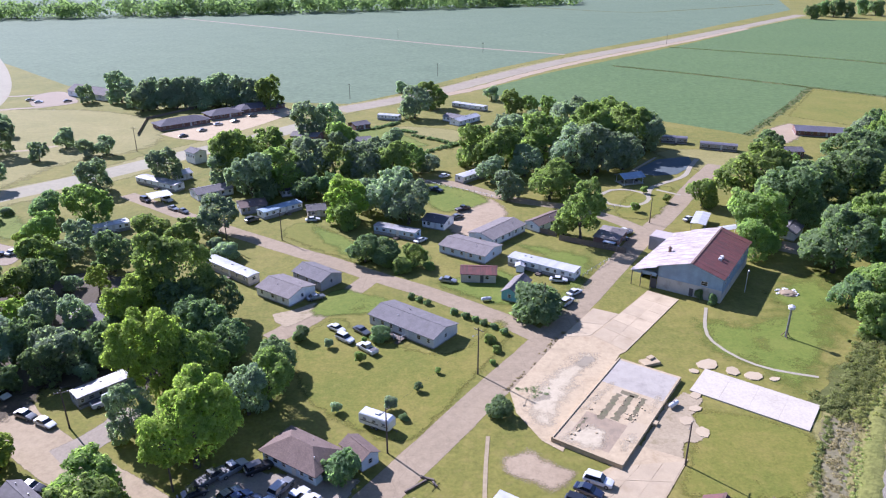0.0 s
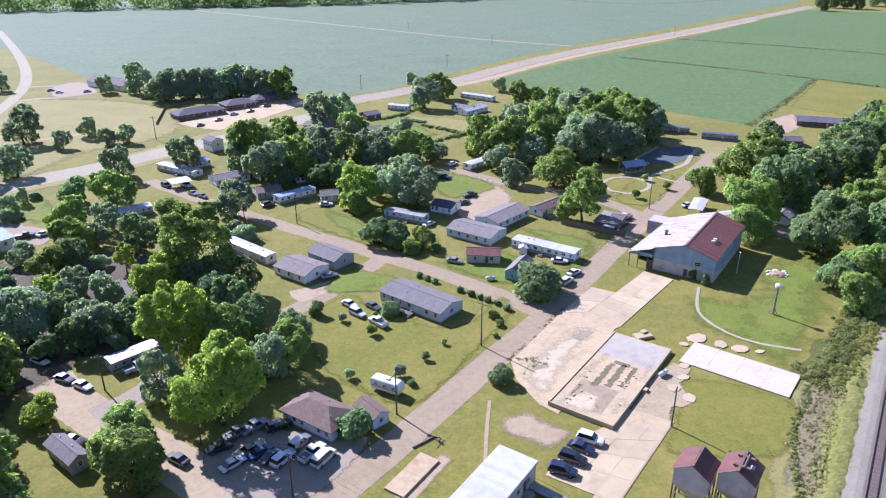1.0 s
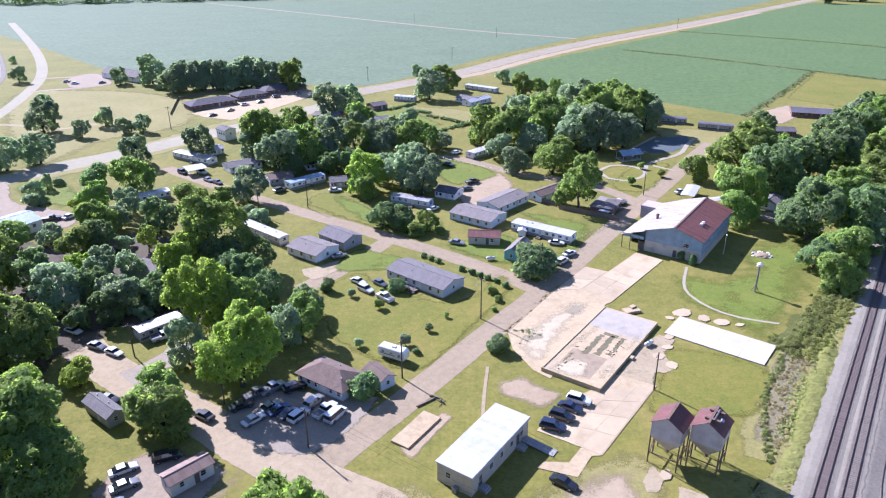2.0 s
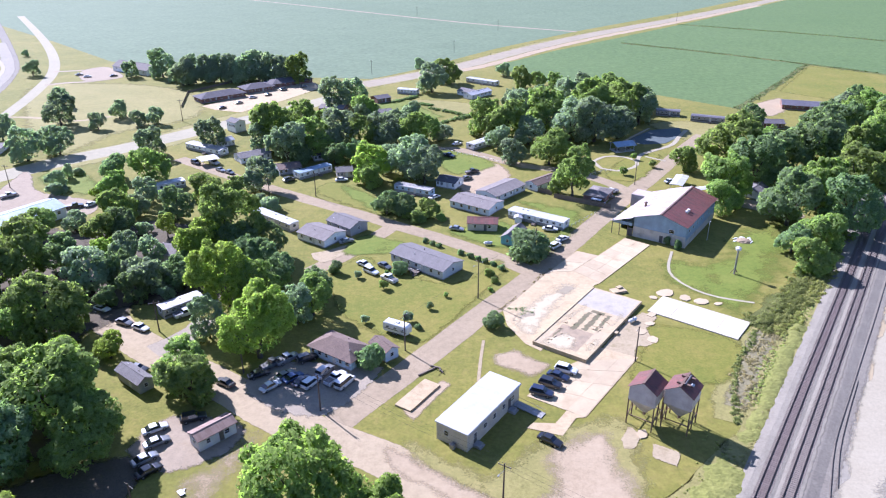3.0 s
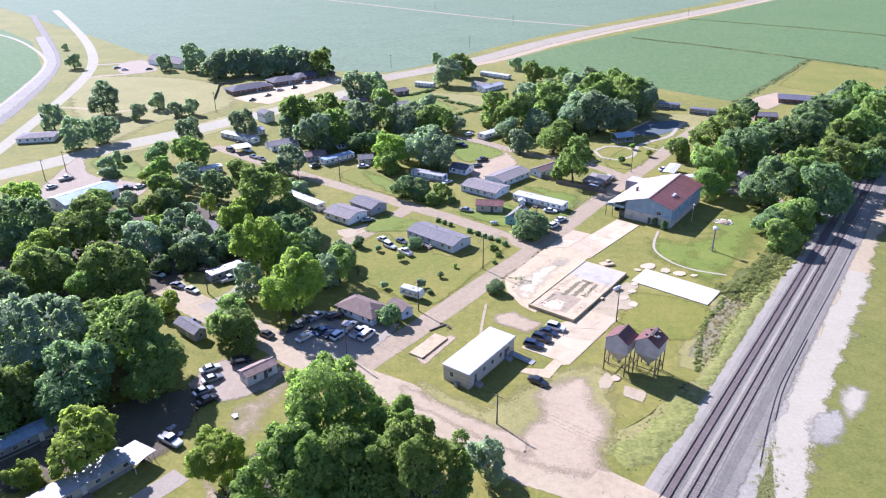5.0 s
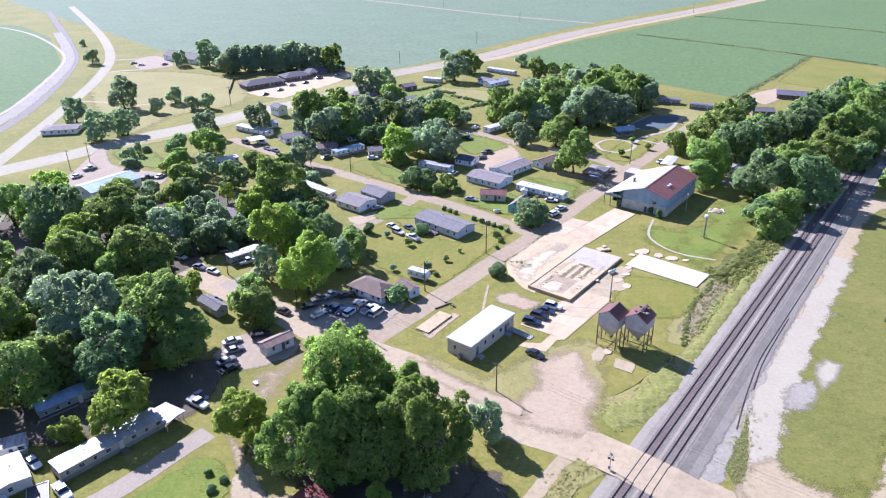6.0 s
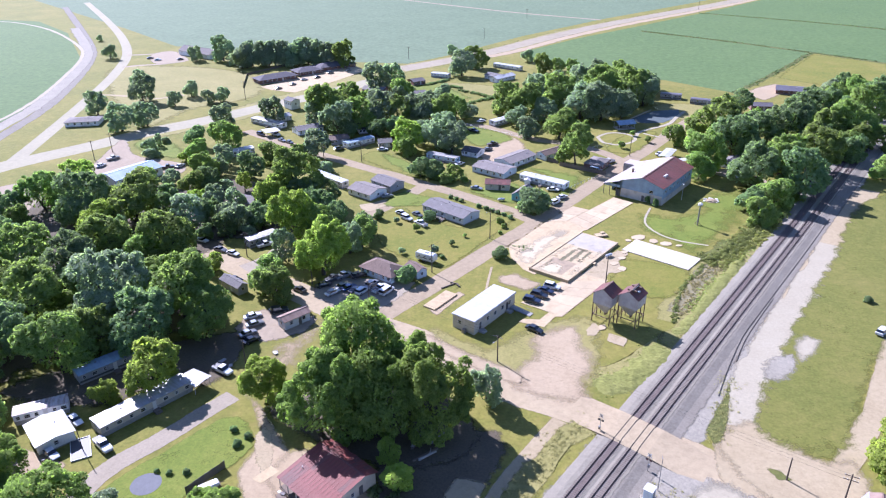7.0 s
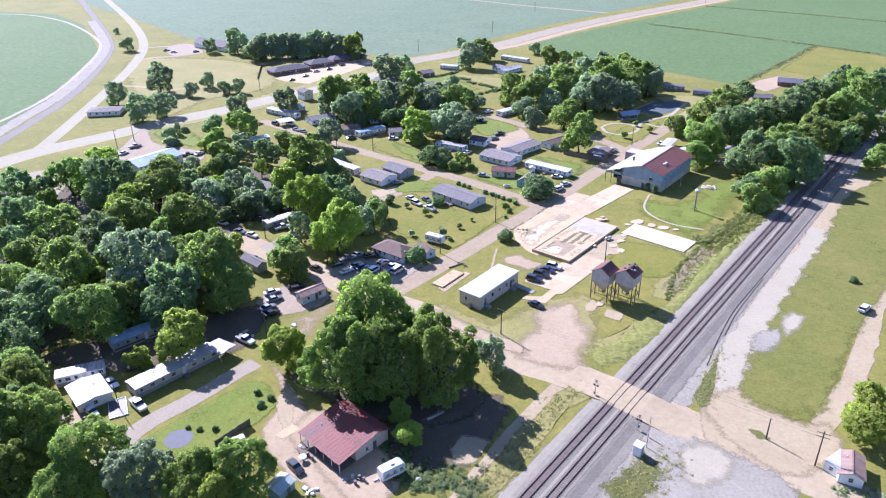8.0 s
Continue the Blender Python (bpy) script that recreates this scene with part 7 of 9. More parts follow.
tree("mid", -80.3, 126.4, 5.6, 3, 1.0, "in the wooded blocks")
tree("mid", -93.7, 109.0, 5.2, 0, 1.0, "in the wooded blocks")
tree("mid", -72.2, 129.1, 4.4, 2, 1.0, "in the wooded blocks")
tree("big", -180.0, 238.3, 7.5, 3, 1.0, "on rough grass by the highway")
tree("big", -171.6, 247.7, 6.5, 3, 1.0, "on rough grass by the highway")
tree("big", -197.0, 295.3, 7.9, 3, 1.05, "on rough grass by the highway")
tree("big", -282.7, 417.9, 5.4, 3, 1.0, "on rough grass by the highway")
tree("big", -208.9, 267.6, 6.0, 3, 1.1, "on rough grass by the highway")
tree("mid", -150.1, 206.5, 3.7, 3, 1.0, "on open grass by the highway")
tree("mid", -151.1, 216.0, 2.4, 3, 1.3, "on open grass by the highway")
tree("mid", -331.6, 491.6, 2.7, 3, 1.0, "on open grass by the highway")
tree("mid", -84.1, 87.4, 5.5, 1, 0.97, "in the dense woodland")
tree("big", -154.4, 157.6, 7.0, 1, 0.95, "in the dense woodland")
tree("mid", -130.6, 61.0, 4.8, 3, 1.03, "in the dense woodland")
tree("mid", -163.3, 130.1, 5.3, 2, 1.15, "in the dense woodland")
tree("mid", -122.5, 103.3, 4.4, 1, 1.18, "in the dense woodland")
tree("big", -88.2, 54.0, 6.4, 0, 1.05, "in the dense woodland")
tree("mid", -144.2, 88.8, 3.5, 2, 1.06, "in the dense woodland")
tree("mid", -164.4, 106.2, 4.5, 0, 1.09, "in the dense woodland")
tree("mid", -79.4, 81.4, 5.0, 0, 1.05, "in the dense woodland")
tree("big", -124.4, 116.1, 6.4, 1, 1.09, "in the dense woodland")
tree("mid", -135.2, 141.7, 4.8, 2, 1.08, "in the dense woodland")
tree("mid", -99.0, 59.1, 4.8, 0, 1.05, "in the dense woodland")
tree("mid", -157.9, 124.3, 4.3, 0, 1.04, "in the dense woodland")
tree("mid", -159.6, 149.6, 4.5, 0, 0.95, "in the dense woodland")
tree("mid", -115.3, 112.5, 4.6, 2, 1.13, "in the dense woodland")
tree("mid", -105.8, 69.1, 4.7, 0, 0.97, "in the dense woodland")
tree("big", -89.3, 79.1, 5.8, 0, 1.10, "in the dense woodland")
tree("mid", -116.5, 38.1, 4.7, 0, 0.99, "in the dense woodland")
tree("mid", -96.3, 85.2, 4.9, 2, 1.08, "in the dense woodland")
tree("big", -121.1, 47.0, 5.8, 3, 1.20, "in the dense woodland")
tree("mid", -59.0, 271.9, 4.6, 3, 1.20, "among the houses")
tree("mid", -49.8, 302.8, 4.5, 3, 1.12, "among the houses")
tree("big", -28.7, 280.2, 5.4, 3, 1.00, "among the houses")
tree("mid", -68.6, 294.6, 4.5, 0, 1.05, "among the houses")
tree("mid", -35.9, 280.6, 3.5, 3, 1.15, "among the houses")
tree("big", -26.8, 298.8, 5.5, 3, 1.10, "among the houses")
tree("big", -90.9, 281.8, 6.5, 0, 1.14, "among the houses")
tree("mid", -72.7, 289.0, 4.1, 3, 1.09, "among the houses")
tree("mid", -43.9, 282.9, 3.9, 3, 1.10, "among the houses")
tree("mid", -26.5, 305.9, 4.8, 3, 1.01, "among the houses")
tree("mid", -32.6, 296.3, 4.3, 3, 1.11, "among the houses")
tree("mid", -74.9, 246.2, 4.5, 3, 1.17, "among the houses")
tree("big", -33.0, 272.3, 5.4, 3, 1.20, "among the houses")
tree("big", 66.3, 373.0, 5.8, 3, 1.03, "in the town's dense tree belt")
tree("mid", 82.6, 322.8, 4.4, 0, 1.02, "in the town's dense tree belt")
tree("big", 31.1, 320.2, 5.0, 3, 1.20, "in the town's dense tree belt")
tree("big", 82.2, 340.9, 6.5, 3, 1.00, "in the town's dense tree belt")
tree("mid", 22.1, 339.7, 3.6, 3, 1.08, "in the town's dense tree belt")
tree("big", 51.2, 375.3, 5.4, 0, 1.08, "in the town's dense tree belt")
tree("mid", 25.2, 349.0, 4.1, 3, 0.95, "in the town's dense tree belt")
tree("big", 90.6, 327.7, 6.0, 3, 1.11, "in the town's dense tree belt")
tree("mid", 55.1, 370.0, 4.6, 3, 0.96, "in the town's dense tree belt")
tree("big", 84.5, 312.5, 6.4, 3, 1.10, "in the town's dense tree belt")
tree("big", 64.4, 342.7, 5.5, 3, 1.06, "in the town's dense tree belt")
tree("mid", 92.8, 334.7, 3.9, 0, 1.00, "in the town's dense tree belt")
tree("big", 90.9, 343.1, 5.2, 0, 1.05, "in the town's dense tree belt")
tree("mid", 51.3, 332.2, 4.5, 3, 1.14, "in the town's dense tree belt")
tree("big", 39.6, 337.1, 5.6, 3, 1.08, "in the town's dense tree belt")
tree("big", 23.9, 308.6, 6.3, 3, 1.09, "in the town's dense tree belt")
tree("mid", 157.1, 251.9, 4.3, 0, 1.01, "beside the railway")
tree("mid", 130.3, 216.2, 4.6, 0, 1.15, "beside the railway")
tree("big", 181.7, 303.9, 6.7, 0, 1.04, "beside the railway")
tree("big", 150.7, 255.8, 5.9, 0, 1.06, "beside the railway")
tree("mid", 152.0, 273.9, 4.2, 3, 1.03, "beside the railway")
tree("mid", 189.8, 282.0, 4.6, 2, 0.99, "beside the railway")
tree("mid", 119.5, 245.8, 4.5, 2, 1.19, "beside the railway")
tree("mid", 130.2, 266.4, 4.5, 0, 1.06, "beside the railway")
tree("big", 198.0, 334.5, 5.8, 2, 1.12, "beside the railway")
tree("big", 129.8, 287.3, 6.6, 2, 1.04, "beside the railway")
tree("mid", 187.6, 323.0, 5.3, 3, 1.14, "beside the railway")
tree("big", 201.2, 320.9, 6.7, 0, 0.97, "beside the railway")
tree("big", 141.9, 218.9, 6.7, 2, 1.15, "beside the railway")
tree("mid", 210.1, 340.7, 5.4, 0, 1.01, "beside the railway")
tree("mid", 204.8, 314.2, 5.2, 2, 1.10, "beside the railway")
tree("mid", 141.3, 250.8, 5.1, 0, 1.15, "beside the railway")
tree("mid", 212.2, 329.6, 4.9, 0, 0.97, "beside the railway")
tree("big", 156.9, 264.6, 6.2, 2, 1.13, "beside the railway")
tree("big", 155.3, 222.3, 6.2, 0, 0.99, "beside the railway")
tree("mid", 185.9, 291.6, 5.1, 2, 1.03, "beside the railway")
tree("mid", 130.2, 257.3, 4.4, 3, 1.03, "beside the railway")
tree("mid", 94.8, 215.8, 4.4, 3, 1.07, "beside the railway")
tree("big", -100.0, 22.3, 6.7, 0, 0.99, "in the dense woodland")
tree("big", -93.8, -2.9, 6.8, 3, 1.01, "in the dense woodland")
tree("big", -98.9, 5.1, 6.4, 2, 1.01, "in the dense woodland")
tree("big", -107.1, 18.0, 6.7, 0, 1.14, "in the dense woodland")
tree("mid", -91.4, 7.1, 5.7, 2, 1.16, "in the dense woodland")
tree("big", -114.5, 23.7, 6.9, 2, 1.08, "in the dense woodland")
tree("mid", -132.8, 216.1, 5.3, 2, 1.00, "in the wooded blocks")
tree("big", -115.9, 211.0, 7.5, 0, 1.05, "in the wooded blocks")
tree("mid", -123.8, 196.5, 5.4, 0, 0.95, "in the wooded blocks")
tree("mid", -128.8, 195.6, 3.0, 1, 0.90, "in the wooded blocks")
tree("mid", -110.9, 173.5, 6.0, 0, 1.10, "in the wooded blocks")
tree("mid", -109.2, 190.2, 4.7, 3, 1.10, "in the wooded blocks")
tree("mid", -107.6, 180.4, 3.7, 3, 1.10, "in the wooded blocks")
tree("mid", -92.9, 176.4, 5.6, 2, 1.10, "in the wooded blocks")
tree("mid", -90.0, 195.8, 5.7, 0, 0.90, "in the wooded blocks")
tree("mid", -80.3, 194.6, 5.1, 0, 0.90, "in the wooded blocks")
tree("tall", -90.6, 162.3, 3.0, 1, 1.00, "in the wooded blocks")
tree("mid", -109.1, 157.5, 5.2, 0, 1.00, "in the wooded blocks")
tree("mid", -104.9, 161.8, 4.7, 2, 1.10, "in the wooded blocks")
tree("mid", -99.0, 165.0, 2.7, 3, 0.80, "in the wooded blocks")
tree("mid", -95.7, 146.2, 3.9, 3, 1.20, "in the wooded blocks")
tree("mid", -87.1, 143.8, 3.9, 3, 1.20, "in the wooded blocks")
tree("mid", -102.2, 145.5, 3.6, 1, 1.00, "in the wooded blocks")
tree("near", -64.6, 149.0, 9.6, 0, 1.12, "in the wooded blocks")
tree("big", -74.4, 150.9, 5.7, 1, 1.10, "in the wooded blocks")
tree("mid", -59.2, 143.0, 3.8, 0, 1.10, "in the wooded blocks")
tree("big", -55.3, 149.7, 5.3, 2, 1.10, "in the wooded blocks")
tree("big", -61.1, 141.8, 6.4, 2, 1.10, "in the wooded blocks")
tree("mid", -131.3, 163.5, 5.2, 0, 0.90, "beside the yards")
tree("mid", -122.0, 166.7, 3.9, 3, 0.90, "beside the yards")
tree("mid", -74.7, 140.7, 3.8, 2, 1.10, "in the wooded blocks")
tree("mid", -76.1, 130.6, 3.9, 2, 1.20, "in the wooded blocks")
tree("mid", -84.6, 129.4, 4.3, 3, 1.20, "in the wooded blocks")
tree("mid", -10.0, 273.3, 5.3, 3, 0.70, "beside the yards")
tree("mid", -92.5, 135.0, 3.7, 2, 1.10, "in the wooded blocks")
tree("shrub", -65.0, 186.2, 4.1, 3, 0.9, "in rough grass by the street")
tree("shrub", -70.7, 193.7, 2.6, 3, 0.9, "in rough grass by the street")
tree("shrub", -146.6, 200.4, 3.6, 3, 0.9, "in rough grass by the street")
tree("shrub", -149.9, 221.7, 2.4, 3, 0.9, "in rough grass by the street")
tree("big", -82.7, 122.7, 4.1, 2, 1.10, "in the shaded yards")
tree("big", -92.7, 130.7, 4.6, 2, 1.10, "in the shaded yards")
tree("mid", -95.5, 142.3, 3.6, 3, 1.10, "in the shaded yards")
tree("mid", -88.7, 118.5, 3.0, 2, 1.00, "in the shaded yards")
tree("mid", -75.4, 123.8, 2.3, 3, 0.80, "in the shaded yards")
tree("mid", -74.5, 127.3, 2.1, 3, 0.80, "in the shaded yards")
tree("mid", -74.1, 131.0, 2.0, 3, 0.80, "in the shaded yards")
tree("small", -27.3, 136.4, 1.1, 3, 1.0, "planted on the lawn")
tree("small", -19.6, 130.4, 1.3, 0, 1.0, "planted on the lawn")
tree("small", -6.7, 119.8, 1.0, 2, 1.0, "planted on the lawn")
tree("small", -22.0, 112.7, 1.1, 3, 1.0, "planted on the lawn")
tree("small", -11.7, 113.6, 1.4, 3, 1.0, "planted on the lawn")
tree("small", -2.9, 126.2, 0.7, 0, 1.0, "planted on the lawn")
tree("small", -33.9, 139.3, 1.8, 2, 1.0, "planted on the lawn")
tree("small", 61.6, 225.7, 1.7, 0, 1.0, "planted on the lawn")
tree("small", 69.3, 245.2, 1.4, 0, 1.0, "planted on the lawn")
tree("small", -19.7, 138.7, 0.7, 0, 1.0, "planted on the lawn")
tree("small", 74.6, 235.2, 1.5, 0, 1.0, "planted on the lawn")
tree("shrub", -16.2, 139.7, 2.5, 2, 1.0, "clipped and rounded on the lawn")
tree("shrub", -34.5, 139.8, 1.7, 2, 1.0, "clipped and rounded on the lawn")
tree("shrub", -10.4, 160.8, 1.0, 2, 1.0, "clipped and rounded on the lawn")
tree("shrub", -8.2, 159.2, 1.0, 2, 1.0, "clipped and rounded on the lawn")
tree("shrub", -6.1, 157.4, 1.0, 2, 1.0, "clipped and rounded on the lawn")
tree("shrub", 0.5, 152.5, 1.1, 2, 1.0, "clipped and rounded on the lawn")
tree("shrub", 3.3, 150.5, 1.1, 2, 1.0, "clipped and rounded on the lawn")
tree("shrub", 5.6, 148.9, 1.0, 2, 1.0, "clipped and rounded on the lawn")
tree("shrub", 7.5, 147.2, 1.0, 2, 1.0, "clipped and rounded on the lawn")
tree("shrub", 9.8, 145.4, 1.0, 2, 1.0, "clipped and rounded on the lawn")
tree("shrub", 12.0, 142.9, 1.1, 2, 1.0, "clipped and rounded on the lawn")
tree("shrub", 8.6, 138.9, 1.5, 0, 1.0, "clipped and rounded on the lawn")
tree("shrub", 9.9, 134.9, 1.1, 0, 1.0, "clipped and rounded on the lawn")
tree("shrub", 8.7, 130.1, 0.8, 0, 1.0, "clipped and rounded on the lawn")
tree("shrub", -8.9, 110.4, 1.0, 2, 1.0, "clipped and rounded on the lawn")
tree("shrub", -18.2, 94.5, 3.3, 2, 1.2, "clipped and rounded on the lawn")
tree("shrub", 62.3, 161.1, 1.1, 2, 2.0, "clipped and rounded on the lawn")
tree("shrub", 64.5, 157.7, 1.2, 2, 2.0, "clipped and rounded on the lawn")
tree("shrub", -45.4, 27.0, 0.9, 2, 1.0, "on the lawn beside the lane")
tree("shrub", -41.7, 25.1, 0.9, 2, 1.0, "on the lawn beside the lane")
tree("shrub", -43.1, 22.5, 1.0, 2, 1.0, "on the lawn beside the lane")
tree("shrub", -56.2, 14.1, 0.6, 2, 1.0, "on the lawn beside the lane")
tree("shrub", -53.5, 13.7, 0.7, 2, 1.0, "on the lawn beside the lane")
tree("shrub", -50.2, 14.1, 0.8, 2, 1.0, "on the lawn beside the lane")
tree("shrub", 110.1, 92.2, 1.3, 2, 1.0, "on the lawn beside the lane")

# ---- vehicles ----
car("sedan", "white", -26.7, 143.9, -36, "parked beside the lawn")
car("sedan", "grey", -20.8, 143.0, -43, "parked beside the lawn")
car("suv", "white", -24.1, 139.3, -39, "parked beside the lawn")
car("pickup", "white", -18.6, 135.0, 136, "parked beside the lawn")
car("sedan", "silver", -34.5, 159.9, 32, "parked beside a white house")
car("sedan", "silver", -1.1, 170.2, -19, "on a drive")
car("sedan", "white", 28.3, 170.7, -10, "beside the mobile home")
car("sedan", "white", 31.3, 163.2, 41, "on the street edge")
car("suv", "white", 28.5, 157.8, 51, "on the street edge")
car("sedan", "white", -9.6, 198.4, 50, "by a mobile home")
car("suv", "navy", 18.2, 85.2, -21, "parked on the concrete")
car("suv", "black", 20.3, 88.3, -26, "parked on the concrete")
car("sedan", "navy", 22.2, 91.2, -30, "parked on the concrete")
car("suv", "white", 24.2, 93.5, -26, "parked on the concrete")
car("sedan", "black", 18.5, 70.6, -34, "on the dirt lot")
car("sedan", "silver", -35.9, 89.5, 48, "in a crowded yard")
car("sedan", "navy", -31.8, 87.7, 58, "in a crowded yard")
car("suv", "silver", -27.7, 91.3, 61, "in a crowded yard")
car("pickup", "white", -24.9, 88.7, 56, "in a crowded yard")
car("van", "white", -22.7, 87.3, 61, "in a crowded yard")
car("sedan", "black", -41.6, 89.8, 34, "in a crowded yard")
car("suv", "black", -32.6, 96.1, 35, "in a crowded yard")
car("pickup", "grey", -39.7, 93.7, 50, "in a crowded yard")
car("sedan", "blue", -34.0, 88.8, 50, "in a crowded yard")
car("suv", "white", -29.7, 87.0, 58, "in a crowded yard")
car("sedan", "white", -38.0, 85.6, 50, "in a crowded yard")
car("pickup", "silver", -37.0, 95.6, 48, "in a crowded yard")
car("sedan", "white", -89.1, 116.8, -24, "on the street edge")
car("sedan", "grey", -80.5, 110.4, -22, "on the street edge")
car("sedan", "white", -75.4, 108.0, -27, "on the street edge")
car("pickup", "white", -67.1, 114.9, 42, "beside a mobile home")
car("sedan", "silver", -54.6, 67.6, 38, "in a gravel yard")
car("sedan", "silver", -54.9, 63.0, 45, "in a gravel yard")
car("sedan", "black", -52.9, 60.1, 49, "in a gravel yard")
car("sedan", "white", -56.5, 71.4, 37, "in a gravel yard")
car("suv", "black", -50.3, 74.8, 25, "under a tree")
car("sedan", "black", -68.6, 91.1, -14, "beside a small house")
car("sedan", "black", -47.9, 86.6, 151, "driving on the street")
car("sedan", "white", -80.4, 26.9, -35, "beside a mobile home")
car("pickup", "white", -70.3, 19.9, -37, "beside a mobile home")
car("sedan", "white", -79.5, 16.7, -34, "by the porch")
car("pickup", "white", -55.4, 46.9, -28, "in the yard")
car("suv", "white", 106.6, 76.0, 46, "on the gravel road")
car("sedan", "black", -29.8, 4.5, -43, "in the dirt yard")
car("sedan", "black", -128.8, 330.1, 53, "on the parking lot")
car("sedan", "silver", -123.4, 341.7, 53, "on the parking lot")
car("sedan", "white", -119.6, 354.8, 38, "on the parking lot")
car("sedan", "navy", -113.0, 362.0, 53, "on the parking lot")
car("suv", "grey", -107.5, 375.8, 49, "on the parking lot")
car("sedan", "silver", -97.3, 384.5, 49, "on the parking lot")
car("sedan", "grey", -252.9, 419.5, 42, "on the far gravel lot")
car("sedan", "grey", -228.4, 416.0, 43, "on the far gravel lot")
car("sedan", "white", -244.2, 413.4, 24, "on the far gravel lot")
car("pickup", "white", -101.1, 235.8, -36, "by the side street")
car("suv", "navy", -108.5, 235.5, -36, "by the side street")
car("sedan", "silver", -95.5, 226.9, -37, "by the side street")
car("sedan", "grey", -91.0, 224.0, -37, "by the side street")
car("suv", "grey", -65.5, 215.7, 48, "beside a house")
car("sedan", "white", -45.6, 216.1, 14, "beside a house")
car("pickup", "black", -6.2, 247.2, -36, "on a dirt road")
car("sedan", "white", -3.1, 264.9, 35, "by a mobile home")
car("pickup", "black", 3.6, 226.5, 37, "in a dirt yard")
car("sedan", "grey", 1.5, 219.0, 39, "in a dirt yard")
car("pickup", "white", 53.3, 205.1, -152, "beside a brown house")
car("suv", "grey", 51.2, 199.5, 25, "beside a brown house")
car("van", "white", 46.8, 193.2, -31, "beside a fence")
car("sedan", "white", 77.1, 217.3, 35, "by the white carport")
car("sedan", "white", 103.5, 190.4, 28, "under trees")
car("sedan", "white", -162.6, 186.6, 67, "at the shop")
car("pickup", "silver", -162.2, 196.0, 52, "at the shop")
car("pickup", "black", -132.8, 186.2, 28, "at the shop")
car("sedan", "white", -128.2, 188.4, 69, "at the shop")

# ---- poles ----
utility_pole(-70.6, 107.3, 20, 8.3, 1, False)
utility_pole(-45.3, 90.9, -35, 9.6, 1, False)
utility_pole(5.4, 126.0, -35, 11.0, 1, True)
utility_pole(39.9, 98.2, 60, 8.8, 1, False)
utility_pole(-11.2, 100.8, 60, 9.5, 1, False)
utility_pole(9.3, 56.2, -30, 7.6, 1, True)
utility_pole(72.2, 14.7, -25, 8.7, 2, False)
utility_pole(65.0, 21.7, 0, 5.5, 0, False)
utility_pole(-26.1, 78.6, -35, 8.6, 1, False)
utility_pole(-51.0, 50.2, -35, 7.1, 1, False)
utility_pole(-70.9, -0.7, 20, 7.0, 1, False)
utility_pole(-52.0, 199.6, -20, 9.2, 1, False)
utility_pole(63.7, 214.9, 0, 8.7, 0, False)
utility_pole(-66.9, 193.7, -20, 9.0, 1, False)
utility_pole(-170.1, 194.8, 0, 9.0, 1, False)
utility_pole(-167.7, 205.8, 0, 9.0, 1, False)
utility_pole(-140.1, 303.7, 0, 11.0, 1, False)
utility_pole(22.0, 151.3, 0, 9.0, 0, False)
utility_pole(-62.0, 425.7, 0, 9.0, 1, False)
utility_pole(25.9, 631.8, 0, 9.0, 1, False)
utility_pole(-10.9, 509.9, 0, 9.0, 1, False)
utility_pole(-56.8, 752.2, 0, 9.0, 1, False)
utility_pole(204.1, 699.7, 0, 9.0, 1, False)
# ---- weeds and tall grass: too many to count ----
def brush(name, pts, width, height, count, material, label, blade=0.35):
    """Clumps of leaning blades, thinning out towards both sides of a line."""
    rng = np.random.default_rng(count)
    q = np.array([(p.x, p.y) for p in spline(pts, 1.5)])
    d = np.gradient(q, axis=0)
    d /= np.linalg.norm(d, axis=1)[:, None]
    clumps = max(6, count // 16)
    i = rng.integers(len(q), size=clumps)
    off = (rng.random(clumps) + rng.random(clumps) - 1) * width / 1.5
    spot = q[i] + np.stack([d[i, 1], -d[i, 0]], 1) * off[:, None] + rng.normal(size=(clumps, 2)) * 0.9
    wide = (0.35 + 0.75 * rng.random(clumps) ** 1.5) * (0.6 + height * 0.55)
    tall = height * (0.4 + 0.6 * rng.random(clumps)) * (1 - 0.6 * (np.abs(off) / (width / 1.5)) ** 2)
    k = rng.integers(clumps, size=count)
    a, r = rng.random(count) * 2 * math.pi, rng.random(count) ** 0.55
    x, y = np.cos(a) * r, np.sin(a) * r
    c = np.c_[spot[k, 0] + x * wide[k], spot[k, 1] + y * wide[k], GROUND_Z + 0.02 + tall[k] * (1 - r * r) * (0.55 + 0.45 * rng.random(count))]
    n = np.c_[x * 0.5, y * 0.5, np.ones(count)] + rng.normal(size=(count, 3)) * 0.4
    n /= np.linalg.norm(n, axis=1)[:, None]
    u = np.cross(n, rng.normal(size=(count, 3)))
    u /= np.linalg.norm(u, axis=1)[:, None]
    w = np.cross(n, u)
    s = (blade * (0.6 + 0.9 * rng.random(count)))[:, None]
    blades = np.stack([c - u * s, c + u * s * 1.1 + n * s * 0.25, c + w * s * 0.7], 1)
    soft = n * 0.4 + np.c_[x * 0.55, y * 0.55, np.full(count, 1.4)]
    soft /= np.linalg.norm(soft, axis=1)[:, None]
    me = leaf_mesh(name, blades.reshape(-1, 3), np.arange(count * 3).reshape(-1, 3), np.repeat(soft, 3, 0))
    return tagged(part(name, me, material), label, "weeds", kind="stuff")


